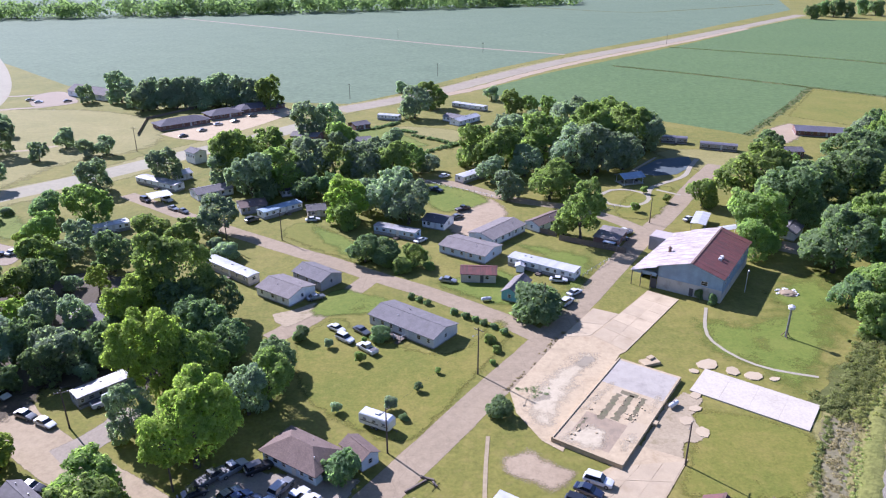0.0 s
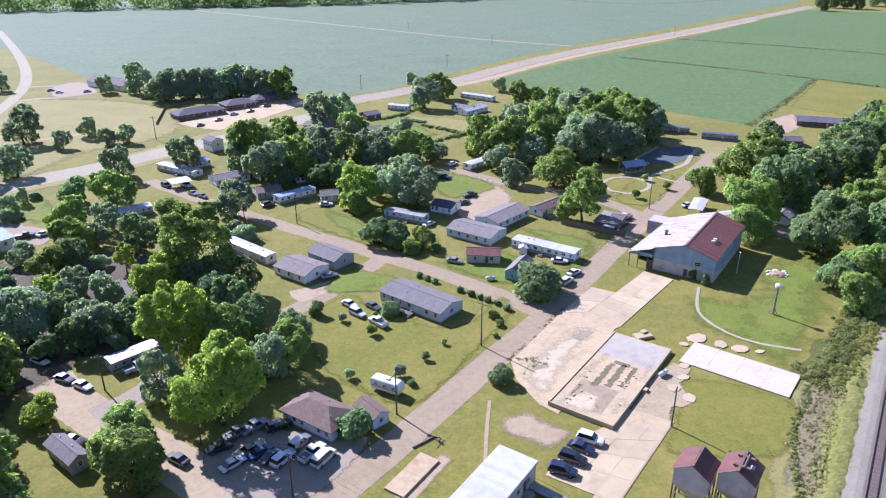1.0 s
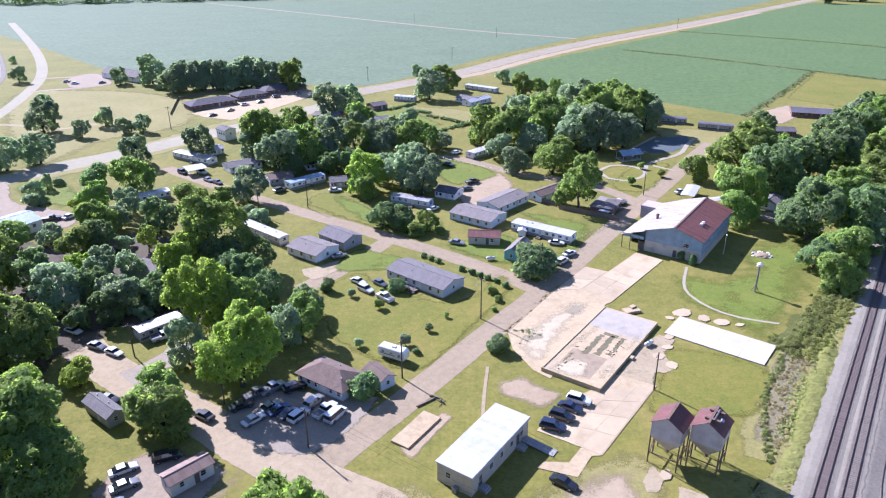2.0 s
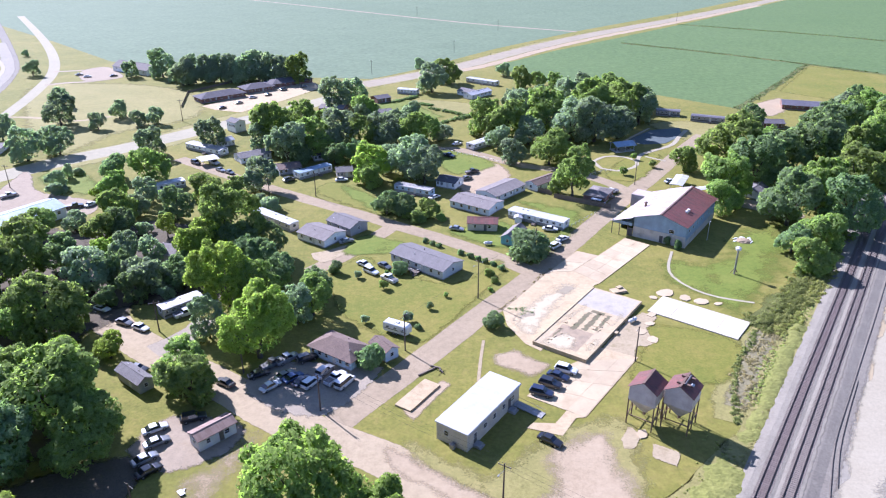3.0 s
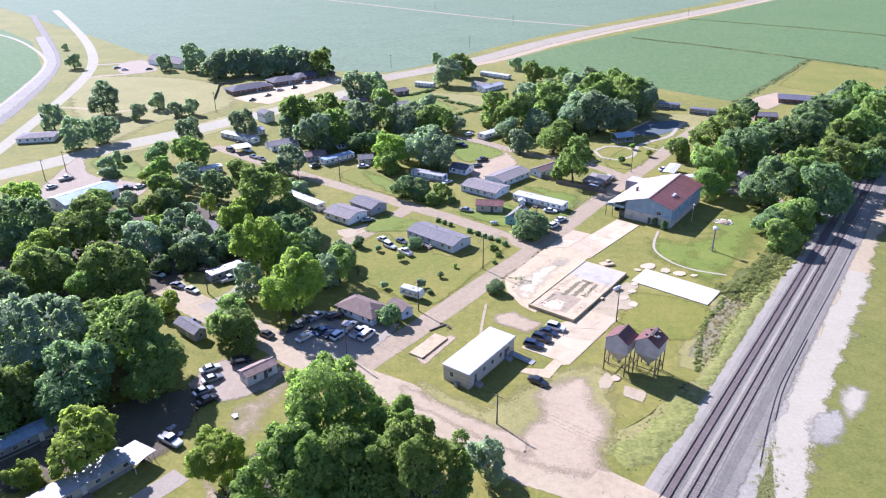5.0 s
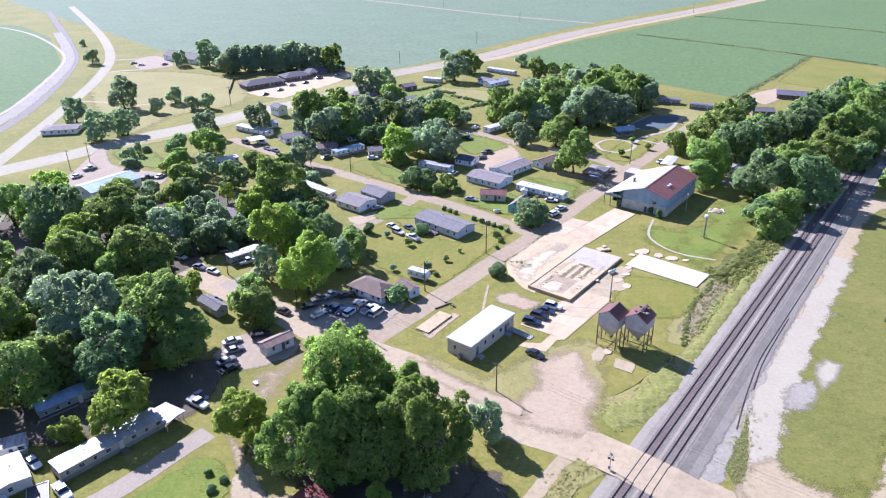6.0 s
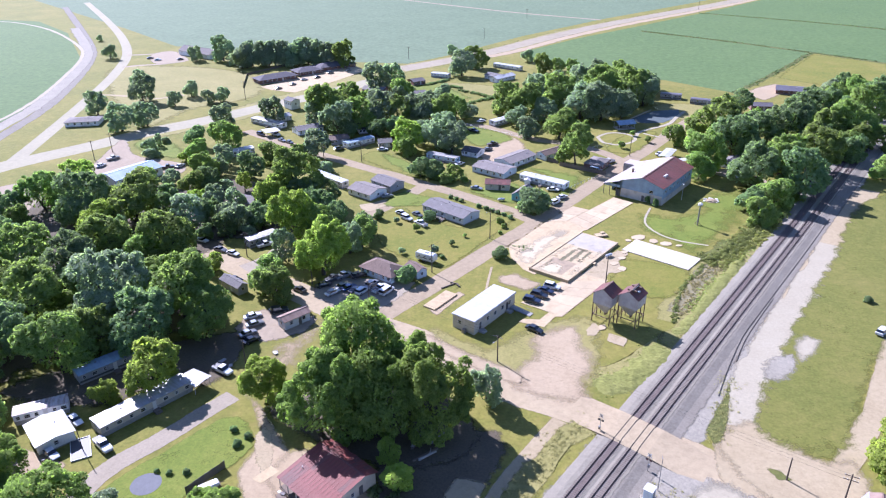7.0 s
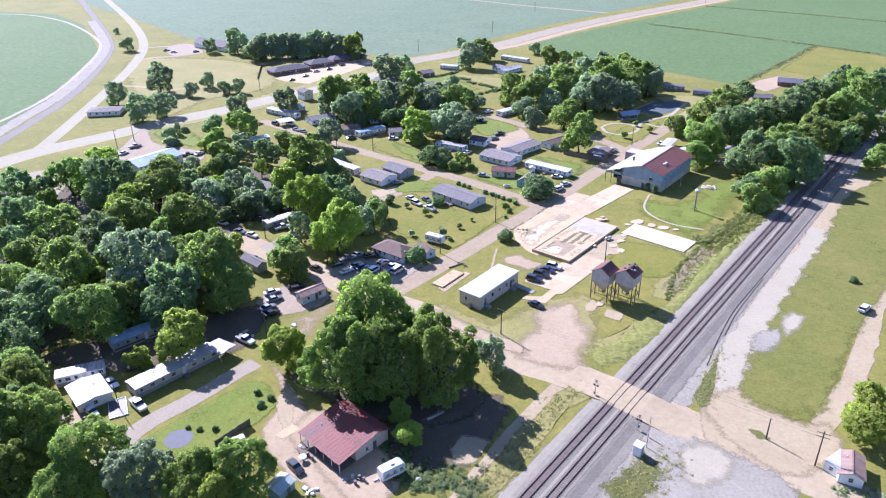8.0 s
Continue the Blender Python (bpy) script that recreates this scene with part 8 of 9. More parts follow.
def thicket(pts, width, count, size, material, label, blade=0.13, low=False):
    """Low mounds of leaves, unevenly strewn along a line."""
    rng = np.random.default_rng(count + len(label))
    q = np.array([(p.x, p.y) for p in spline(pts, 1.0)])
    d = np.gradient(q, axis=0)
    d /= np.linalg.norm(d, axis=1)[:, None]
    vs, ns, total = [], [], 0
    for _ in range(count):
        i = rng.integers(len(q))
        off = rng.normal() * width / 3.2
        x, y = q[i] + np.array((d[i, 1], -d[i, 0])) * off + d[i] * rng.uniform(-0.8, 0.8) + rng.normal(size=2) * 0.25
        r = rng.uniform(*size) * (1 - 0.3 * min(1, abs(off) / width))
        mounds = [(x + rng.normal() * r * 0.5, y + rng.normal() * r * 0.5, GROUND_Z + r * (rng.uniform(-0.25, 0.0) if low else rng.uniform(0.1, 0.5)), r * rng.uniform(0.35, 0.75)) for _ in range(5)]
        v, f, soft = leaf_cloud(rng, mounds, int(70 + 90 * r), blade * rng.uniform(0.8, 1.4), 0.8)
        vs.append(v)
        ns.append(soft)
        total += len(v)
    me = leaf_mesh("weeds", np.concatenate(vs), np.arange(total).reshape(-1, 3), np.concatenate(ns))
    return tagged(part("weeds", me, material), label, "weeds", kind="stuff")


thicket([(55.0, 77.5), (58.2, 88.5), (62.0, 98.0), (67.5, 106.0), (72.6, 115.0)], 0.8, 150, (0.25, 0.5), OLIVE, "dark low weeds at the mown edge", 0.09)
thicket([(57.5, 82.0), (63.8, 95.0), (70.5, 105.5), (77.0, 114.5)], 4.2, 190, (0.3, 0.8), STRAW, "brown and straw-coloured dead canes", 0.1, True)
thicket([(72.0, 113.5), (80.0, 122.0), (90.5, 133.5), (100.0, 146.0)], 5.5, 210, (0.5, 1.3), OLIVE, "tangled olive green scrub along the railway", 0.13)
thicket([(75.0, 110.0), (83.0, 120.5), (94.0, 133.5), (104.0, 147.5)], 3.4, 190, (0.4, 0.9), SCRUB, "yellow-green tall weeds along the railway", 0.12)
thicket([(60.0, 83.0), (68.5, 96.5), (79.0, 112.0), (92.0, 129.0)], 3.4, 420, (0.18, 0.42), SCRUB, "yellow-green tall weeds beside the ballast", 0.1, True)
thicket([(11.0, 120.5), (17.3, 130.0), (24.5, 141.9), (30.3, 149.6)], 0.5, 60, (0.15, 0.35), STRAW, "dry weeds along the street edge of the lot", 0.08, True)
thicket([(96.0, 140.0), (103.0, 150.0), (112.0, 163.0), (124.0, 180.0)], 5.0, 60, (0.9, 2.2), LEAF[0], "bushy green scrub below the railway trees", 0.2)
brush("weeds", [(51.1, 65.3), (60.6, 80.3), (72.7, 99.7), (88.9, 124.2), (102.5, 143.6)], 4.0, 0.3, 4000, WEEDS, "pale yellow tall grass beside the ballast", 0.14)


def grass_bank(pts, width, tall, material, label):
    """A low uneven bank of laid-over tall grass along a line; its rim sinks into the ground."""
    line = spline(pts, 0.5)
    cols = max(8, int(width / 0.5))
    verts, faces = [], []
    for i, p in enumerate(line):
        d = (line[min(i + 1, len(line) - 1)] - line[max(i - 1, 0)]).normalized()
        end = min(1.0, min(i, len(line) - 1 - i) / 8)
        for c in range(cols + 1):
            u = 2 * c / cols - 1
            q = p + Vector((d.y, -d.x)) * (u * width / 2)
            rough = noise.fractal(Vector((q.x * 0.35, q.y * 0.35, tall)), 0.8, 2.1, 5)
            verts.append((q.x, q.y, GROUND_Z - 0.12 + tall * ((1 - u * u) * end * 0.9 + 0.42 * rough)))
    k = cols + 1
    for i in range(len(line) - 1):
        for c in range(cols):
            a = i * k + c
            faces.append((a, a + 1, a + k + 1, a + k))
    me = bpy.data.meshes.new("grass_bank")
    me.from_pydata(verts, [], faces)
    return tagged(part("grass_bank", me, material), label, "grass", kind="stuff")


grass_bank([(30.5, 47.5), (37.5, 50.2), (44.5, 57.3), (51.3, 67.5)], 8.5, 0.55, TALL_GRASS, "pale yellow-green tall grass laid over by the hopper bins")
grass_bank([(54.0, 70.5), (60.6, 80.3), (72.7, 99.7), (84.0, 117.0)], 4.5, 0.45, TALL_GRASS, "yellow-green tall grass bank beside the ballast")
thicket([(32.0, 48.5), (38.5, 53.0), (45.5, 60.5), (52.5, 69.5)], 7.0, 160, (0.14, 0.32), SCRUB, "tufts of yellow-green grass by the hopper bins", 0.09, True)
brush("weeds", [(7.0, 1.8), (12.2, 10.6), (18.0, 20.3), (24.5, 31.3), (29.7, 34.8)], 4.6, 0.35, 6000, WEEDS, "pale yellow tall grass beside the tracks", 0.14)
brush("weeds", [(54.6, 32.0), (58.8, 42.7), (63.2, 53.5)], 2.5, 0.4, 2250, WEEDS, "yellow weeds in the gravel", 0.12)
brush("weeds", [(34.5, 3.0), (39.6, 9.3), (45.2, 16.0)], 8, 0.35, 3750, WEEDS, "dry weeds beside the gravel lot", 0.12)
brush("weeds", [(-5.3, 5.1), (1.4, 4.2), (7.0, 3.3)], 7, 0.9, 2400, CANES, "green weeds at the yard's edge", 0.3)
brush("weeds", [(14.2, 120.4), (16.2, 118.4), (18.1, 120.4)], 2.0, 0.5, 260, CANES, "weeds growing through concrete", 0.22)
brush("weeds", [(74.8, 6.7), (78.9, 8.2), (85.1, 6.3)], 3, 0.9, 600, CANES, "weeds beside the low building", 0.3)
brush("weeds", [(123.4, 557.8), (179.6, 511.3), (229.9, 463.2), (261.5, 432.1)], 3, 0.7, 3900, CANES, "dark weeds in the field ditch", 0.4)
brush("weeds", [(229.6, 461.2), (177.7, 384.9), (140.3, 333.4)], 3, 0.7, 2100, CANES, "dark weeds in the field ditch", 0.4)
brush("weeds", [(199.4, 673.5), (284.8, 614.5), (338.0, 568.1)], 3, 0.7, 3000, CANES, "dark weeds in the field ditch", 0.5)
for pts, tall in (([(-21.6, 286.4), (-11.3, 301.6), (1.3, 315.7)], 1.5), ([(-29.0, 342.7), (-24.2, 341.5), (-18.3, 337.7)], 1.3), ([(-18.5, 331.2), (-9.4, 325.1), (0.7, 315.7)], 1.3), ([(-39.4, 345.2), (-33.7, 352.3), (-28.7, 358.2)], 1.4)):
    thicket(pts, 1.2, 26, (tall * 0.7, tall), LEAF[2], "dark green garden hedge between far plots", 0.3)

# ---- the old foundation's kerbs, trenches and rubble ----
x, y, turn, L, W = FOOTING_AT
part("kerb", block(0, W / 2 - 0.15, 0.6, L, 0.3, 0.28, 0, 0.03), CONCRETE, foot)
part("kerb", block(-L / 2 + 0.15, 0, 0.6, 0.3, W, 0.28, 0, 0.03), CONCRETE, foot)
rng = random.Random(12)
for i in range(5):
    for j in range(4):
        part("floor_piece", block(((i + 0.5) / 5 - 0.5) * (L - 0.7), ((j + 0.5) / 4 - 0.5) * (W - 0.7), 0.66, (L - 0.7) / 5 - 0.06, (W - 0.7) / 4 - 0.06, 0.041 - rng.uniform(0, 0.006)), PANEL, foot)


def trench(x0, x1, y0, wide, seed):
    """A filled channel in the floor with crumbled edges."""
    rng = random.Random(seed)
    n = int((x1 - x0) / 0.45)
    bm = bmesh.new()
    top = [bm.verts.new((x0 + (x1 - x0) * i / n, y0 + wide / 2 + rng.uniform(-0.22, 0.3), 0.71)) for i in range(n + 1)]
    low = [bm.verts.new((x0 + (x1 - x0) * i / n, y0 - wide / 2 + rng.uniform(-0.3, 0.22), 0.71)) for i in range(n + 1)]
    for i in range(n):
        bm.faces.new((low[i], low[i + 1], top[i + 1], top[i]))
    part("trench", bm, TRENCH, foot, "weedy filled floor trench")
    for i in range(n):
        if rng.random() < 0.2:
            part("rubble", block(x0 + (x1 - x0) * rng.random(), y0 + rng.choice((-1, 1)) * (wide / 2 + 0.1), 0.69, rng.uniform(0.2, 0.7), rng.uniform(0.15, 0.4), rng.uniform(0.08, 0.22), rng.uniform(-30, 30), 0.02), CONCRETE, foot)


trench(-6.2, 3.6, 1.7, 1.1, 1)
trench(-5.0, 4.4, -0.7, 1.2, 2)
trench(-3.6, 4.8, -3.1, 0.9, 3)
trench(-13.5, -7.0, 3.9, 0.5, 4)
trench(3.9, 5.2, -0.2, 3.4, 5)
part("dirt_patch", block(-L * 0.3, 0.6, 0.694, L * 0.28, W * 0.6, 0.010), TAN_EARTH, foot, "bare earth over broken floor")
part("floor_panel", block(L * 0.33, 0, 0.692, L * 0.3, W * 0.94, 0.012), GREY_FLOOR, foot, "darker grey floor panel")
part("step_block", block(-1.0, -W / 2 - 0.5, -0.1, 1.2, 0.9, 0.6, 0, 0.03), CONCRETE, foot)
rng = random.Random(3)
for i in range(16):
    xx, yy = rng.uniform(-0.45, 0.1) * L, rng.uniform(-0.4, 0.4) * W
    part("rubble", block(xx, yy, 0.69, rng.uniform(0.2, 0.7), rng.uniform(0.2, 0.5), rng.uniform(0.06, 0.2), rng.uniform(0, 90), 0.02), CONCRETE, foot)

# ---- cast concrete panels of the drive and the parking pad ----
def panels(a, b, c, d, across, along_, label):
    a, b, c, d = (Vector(v) for v in (a, b, c, d))
    ob = thing("drive", a.x, a.y, GROUND_Z, 0, label, "drive")
    rng = random.Random(across * along_)
    for i in range(across):
        for j in range(along_):
            ring = []
            for u, v in ((i, j), (i + 1, j), (i + 1, j + 1), (i, j + 1)):
                u = (u + (0.007 if u == i else -0.007)) / across
                v = (v + (0.007 if v == j else -0.007)) / along_
                p = (a * (1 - u) + b * u) * (1 - v) + (d * (1 - u) + c * u) * v
                ring.append((p.x - a.x, p.y - a.y))
            z = 0.12 + rng.uniform(0.0, 0.03)
            bm = bmesh.new()
            lo = [bm.verts.new((x, y, 0)) for x, y in ring]
            up = [bm.verts.new((x, y, z)) for x, y in ring]
            bm.faces.new(up)
            for k in range(4):
                bm.faces.new((lo[k], lo[(k + 1) % 4], up[(k + 1) % 4], up[k]))
            bmesh.ops.recalc_face_normals(bm, faces=bm.faces)
            part("panel", bm, PANEL, ob)
    tagged(ob, label, "drive", kind="structure")
    return ob


panels((32.2, 142.0), (38.2, 135.2), (57.0, 160.2), (50.7, 165.2), 2, 6, "stained grey concrete drive in panels to the metal building")
panels((25.2, 141.3), (31.6, 142.0), (40.2, 152.4), (34.7, 155.3), 1, 2, "pale concrete slabs at the street's bend")


def broken_slab(x, y, r, squash, turn, h, label):
    """A flat piece of broken concrete with a ragged outline."""
    rng = random.Random(round(x * 7 + y))
    ob = thing("broken_slab", x, y, GROUND_Z, turn, label, "concrete slab", "broken slabs")
    n = rng.randrange(6, 9)
    ring = [(math.cos(k * 6.283 / n) * r * rng.uniform(0.75, 1.1), math.sin(k * 6.283 / n) * r * squash * rng.uniform(0.75, 1.1)) for k in range(n)]
    bm = bmesh.new()
    lo = [bm.verts.new((px, py, 0)) for px, py in ring]
    up = [bm.verts.new((px * 0.98, py * 0.98, h)) for px, py in ring]
    bm.faces.new(up)
    for k in range(n):
        bm.faces.new((lo[k], lo[(k + 1) % n], up[(k + 1) % n], up[k]))
    part("slab", bm, PANEL, ob)
    return ob


for px, py, r, q, turn in ((54.2, 130.0, 2.6, 0.8, 30), (58.6, 127.6, 2.0, 0.85, 70), (62.3, 125.7, 2.2, 0.75, 10), (50.5, 127.4, 1.1, 0.9, 0), (48.2, 118.6, 1.6, 0.7, 50),
                           (46.6, 114.2, 1.5, 0.8, 15), (45.8, 107.0, 1.7, 0.9, 80), (43.9, 110.4, 1.9, 0.7, 40), (66.2, 124.6, 1.2, 0.7, 20), (36.2, 73.4, 1.5, 0.8, 60)):
    broken_slab(px, py, r, q, turn, 0.2, "broken pale concrete slab lying in grass")
panels((15.4, 84.6), (26.0, 78.1), (40.3, 99.1), (28.3, 97.7), 3, 4, "pale concrete parking pad cast in panels")

# ---- the office's openings, steps and ramp ----
x, y, turn, L, W = OFFICE_AT
zw = 1.5
for s, n in ((-1, 5), (1, 4)):
    for i in range(n):
        window(office, pose((i + 0.5) / n * L * 0.9 - L * 0.45, s * (W / 2 + 0.01), zw, 0, 0, 0 if s < 0 else 180), 1.1, 1.2)
for s in (-1, 1):
    window(office, pose(s * (L / 2 + 0.01), 1.2, zw, 0, 0, 90 * s), 1.0, 1.2)
for xx in (L * 0.30, -L * 0.36):
    door_on(office, pose(xx, -W / 2 - 0.01, 0.5), 0.95, 2.1, DARK_TRIM)
    st = part("steps", block(xx, -W / 2 - 0.7, -0.15, 1.6, 1.3, 0.62), SKIRT, office)
    part("tread", block(xx, -W / 2 - 1.5, -0.15, 1.6, 0.4, 0.36), SKIRT, st)
ramp = part("ramp", slope(-W / 2 - 0.1, 0.35, -W / 2 - 6.5, -0.1, L * 0.36, L * 0.46, 0.14), SKIRT, office, "pale concrete ramp")
for xx in (L * 0.36, L * 0.46):
    part("handrail", rod((xx, -W / 2 - 0.2, 1.3), (xx, -W / 2 - 6.4, 0.85), 0.03), PIPE, ramp)
    for k in range(4):
        yy = -W / 2 - 0.3 - 2.0 * k
        part("baluster", rod((xx, yy, 0.0), (xx, yy, 1.3 - 0.07 * 2 * k), 0.025), PIPE, ramp)
part("fascia", block(0, 0, 3.68, L + 0.3, W + 0.3, 0.2), TRIM, office)
part("air_unit", block(-L * 0.53, -0.6, -0.15, 0.9, 0.9, 1.1, 0, 0.05), PIPE, office, "grey air-conditioning unit")
part("gutter", block(0, -W / 2 - 0.3, 3.78, L + 0.4, 0.12, 0.12), TRIM, office)

# ---- siren post on the lawn ----
sx, sy = SIREN_AT
siren = thing("siren_post", sx, sy, GROUND_Z, 0, "grey steel post with tripod foot and white siren head", "siren")
part("post", rod((0, 0, 0), (0, 0, 7.4), 0.28, 0.22, 12), PIPE, siren)
for k in range(3):
    a = radians(120 * k + 20)
    part("strut", rod((math.cos(a) * 1.1, math.sin(a) * 1.1, 0), (0, 0, 1.9), 0.09), RUSTY, siren)
head = part("head", rod((0, 0, 7.3), (0, 0, 7.9), 0.75, 0.75, 16), TRIM, siren, "white round siren head")
part("cap", rod((0, 0, 7.9), (0, 0, 8.3), 0.8, 0.15, 16), TRIM, head)

# ---- a ring of stones round a rubbish heap ----
hx, hy = HEAP_AT
heap = thing("rubble_heap", hx, hy, GROUND_Z, 0, "low brown rubbish heap ringed with white stones", "rubble heap")
bm = bmesh.new()
bmesh.ops.create_icosphere(bm, subdivisions=3, radius=1)
rng = random.Random(8)
for v in bm.verts:
    k = 1 + 0.18 * noise.noise(v.co * 3)
    v.co = Vector((v.co.x * 2.3 * k, v.co.y * 2.0 * k, max(-0.05, v.co.z * 0.8 * k)))
part("mound", bm, TAN_EARTH, heap)
for i in range(18):
    a, r = rng.uniform(0, 6.28), rng.uniform(1.6, 3.0)
    part("stone", block(math.cos(a) * r, math.sin(a) * r, 0, rng.uniform(0.4, 1.1), rng.uniform(0.3, 0.8), rng.uniform(0.2, 0.55), rng.uniform(0, 180), 0.08), BLOCK_WHITE, heap, "white stone" if i == 0 else "")

# ---- railway signal hut, crossing signal and mast ----
gx, gy = SIGNALBOX_AT
hut = thing("signal_hut", gx, gy, GROUND_Z, RA, "white metal signal hut beside the tracks", "signal hut")
part("body", block(0, 0, 0.15, 1.9, 1.7, 2.3, 0, 0.04), BLOCK_WHITE, hut)
part("roof", block(0, 0, 2.45, 2.1, 1.9, 0.14, 0, 0.04), TRIM, hut)
part("base", block(0, 0, 0, 2.1, 1.9, 0.16), SKIRT, hut)
door_on(hut, pose(0, -0.86, 0.2), 0.8, 1.9, PIPE)
for (px, py), far in ((SIGNAL_AT, 0), (along(XROAD - 4.5, GAP + 4.5)[:2], 1)):
    sg = thing("crossing_signal", px, py, GROUND_Z, RA + (0 if far else 180), "crossing signal mast with crossed boards and lamps", "crossing signal", "crossing signals")
    part("mast", rod((0, 0, 0), (0, 0, 4.4), 0.07), PIPE, sg)
    for t in (-45, 45):
        part("crossbuck", block(0, 0, 0, 0.03, 1.2, 0.2), TRIM, sg, "white crossed board", at=pose(-0.1, 0, 3.9, t, 0, 0))
    for s in (-1, 1):
        hd = part("lamp_head", rod((-0.12, s * 0.4, 2.9), (-0.05, s * 0.4, 2.9), 0.28, 0.28, 14), DARK_TRIM, sg)
        part("lens", rod((-0.14, s * 0.4, 2.9), (-0.12, s * 0.4, 2.9), 0.11, 0.11, 12), RED_LAMP, hd)
    part("gear_box", block(0.25, 0, 0.8, 0.4, 0.4, 0.7, 0, 0.03), PIPE, sg)
mx, my = MAST_AT
mast = thing("antenna_mast", mx, my, GROUND_Z, 0, "thin steel mast beside the signal hut", "mast")
part("mast", rod((0, 0, 0), (0, 0, 8.0), 0.09, 0.05), PIPE, mast)
part("antenna", rod((0, 0, 7.6), (0, 0.8, 7.9), 0.03), PIPE, mast)

# ---- a disused siding whose two rails bend away in the gravel ----
def bent_rail(pts, label):
    cu = bpy.data.curves.new("siding_rail", "CURVE")
    cu.dimensions, cu.bevel_depth, cu.bevel_resolution = "3D", 0.06, 1
    line = spline(pts, 4)
    sp = cu.splines.new("POLY")
    sp.points.add(len(line) - 1)
    for p, v in zip(sp.points, line):
        p.co = (v.x, v.y, 0.02, 1)
    cu.materials.append(STEEL)
    return tagged(new("siding_rail", cu), label, "rail", "siding rails")


bent_rail([(58.7, 46.7), (62.5, 55.0), (66.3, 62.7), (71.4, 72.3), (79.9, 85.3), (90.8, 101.8), (104.0, 121.7), (122.5, 150.2)], "rusty rail of a disused siding in gravel")
bent_rail([(66.3, 60.4), (70.9, 69.6), (76.6, 79.0), (85.0, 92.0)], "rusty rail of a disused siding in gravel")

# ---- travel trailers ----
def camper(x, y, turn, L, label):
    ob = thing("travel_trailer", x, y, 0, turn, label, "travel trailer")
    w = 2.3
    bm = loft(bmesh.new(), [ring_at(-L / 2, 0.6, 2.6, w / 2, 0.2), ring_at(-L / 2 + 0.25, 0.45, 2.85, w / 2, 0.15), ring_at(L / 2 - 0.5, 0.45, 2.85, w / 2, 0.15), ring_at(L / 2, 0.8, 2.5, w / 2, 0.2)])
    bd = part("body", bm, PAINTS["white"], ob)
    part("stripe", block(0, 0, 1.25, L * 0.92, w + 0.02, 0.22), PAINTS["grey"], bd)
    part("roof_unit", block(0.2, 0, 2.83, 0.9, 0.7, 0.28, 0, 0.05), TRIM, bd)
    for s in (-1, 1):
        for xx in (-L * 0.3, 0.1, L * 0.32):
            window(ob, pose(xx * -s, s * (w / 2 + 0.012), 1.55, 0, 0, 0 if s < 0 else 180), 0.8, 0.6)
        for xx in (-0.45, 0.45):
            wh = part("wheel", rod((xx, s * (w / 2 - 0.2), 0.32), (xx, s * (w / 2 + 0.02), 0.32), 0.34, None, 16), RUBBER, ob)
            part("rim", rod((xx, s * (w / 2 - 0.2), 0.32), (xx, s * (w / 2 + 0.03), 0.32), 0.18, None, 10), CHROME, wh)
    door_on(ob, pose(L * 0.2, -w / 2 - 0.01, 0.6), 0.65, 1.8)
    part("hitch", rod((L / 2 - 0.2, 0, 0.5), (L / 2 + 1.1, 0, 0.45), 0.06), DARK_TRIM, ob)
    part("jack", rod((L / 2 + 0.8, 0, -0.05), (L / 2 + 0.8, 0, 0.6), 0.04), DARK_TRIM, ob)
    return ob


camper(*CAMPER_AT, 6.6, "white travel trailer parked on the lawn by the street")
camper(*CAMPER_TWO_AT, 5.0, "white travel trailer parked in a dirt yard")

# ---- the long grey house's white deck ----
DX, DY, DT = DECK_AT
deck = thing("porch_deck", DX, DY, 0, DT, "white-railed timber deck with steps by the grey house", "deck")
part("platform", block(0, 0, 0.3, 4.2, 3.0, 0.12), WOOD, deck)
for xx in (-2.0, 0, 2.0):
    for yy in (-1.4, 1.4):
        part("post", block(xx, yy, -0.1, 0.11, 0.11, 1.5), TRIM, deck)
for yy, zz in ((-1.4, 1.3), (-1.4, 0.8)):
    part("rail", block(-0.5, yy, zz, 3.2, 0.06, 0.09), TRIM, deck)
for xx in (-2.0, 2.0):
    part("rail", block(xx, 0, 1.3, 0.06, 2.9, 0.09), TRIM, deck)
for i in range(9):
    part("baluster", block(-1.9 + i * 0.35, -1.4, 0.42, 0.04, 0.04, 0.9), TRIM, deck)
for i in range(3):
    part("step", block(1.6, -1.75 - 0.3 * i, 0.22 - 0.13 * i, 1.1, 0.3, 0.06), WOOD, deck)

# ---- fences ----
def board_fence(a, b, h, label, material, gap=0.0):
    a, b = Vector(a), Vector(b)
    d = b - a
    ob = thing("fence", a.x, a.y, GROUND_Z, math.degrees(math.atan2(d.y, d.x)), label, "fence")
    n = max(2, int(d.length / 2.4))
    for i in range(n + 1):
        part("post", block(d.length * i / n, 0.06, 0, 0.1, 0.1, h + 0.1), material, ob)
    rng = random.Random(int(a.x))
    m = int(d.length / (0.3 + gap))
    me = to_mesh("board", block(0, 0, 0.05, 0.28, 0.025, h - 0.05))
    for i in range(min(m, 120)):
        part("board", me, material, ob, at=pose((i + 0.5) * d.length / min(m, 120), 0, rng.uniform(-0.04, 0.02)) @ Matrix.Diagonal((d.length / min(m, 120) / 0.3, 1, rng.uniform(0.97, 1.03), 1)))
    for z in (0.4, h - 0.3):
        part("rail", block(d.length / 2, 0.03, z, d.length, 0.04, 0.09), material, ob)
    return ob


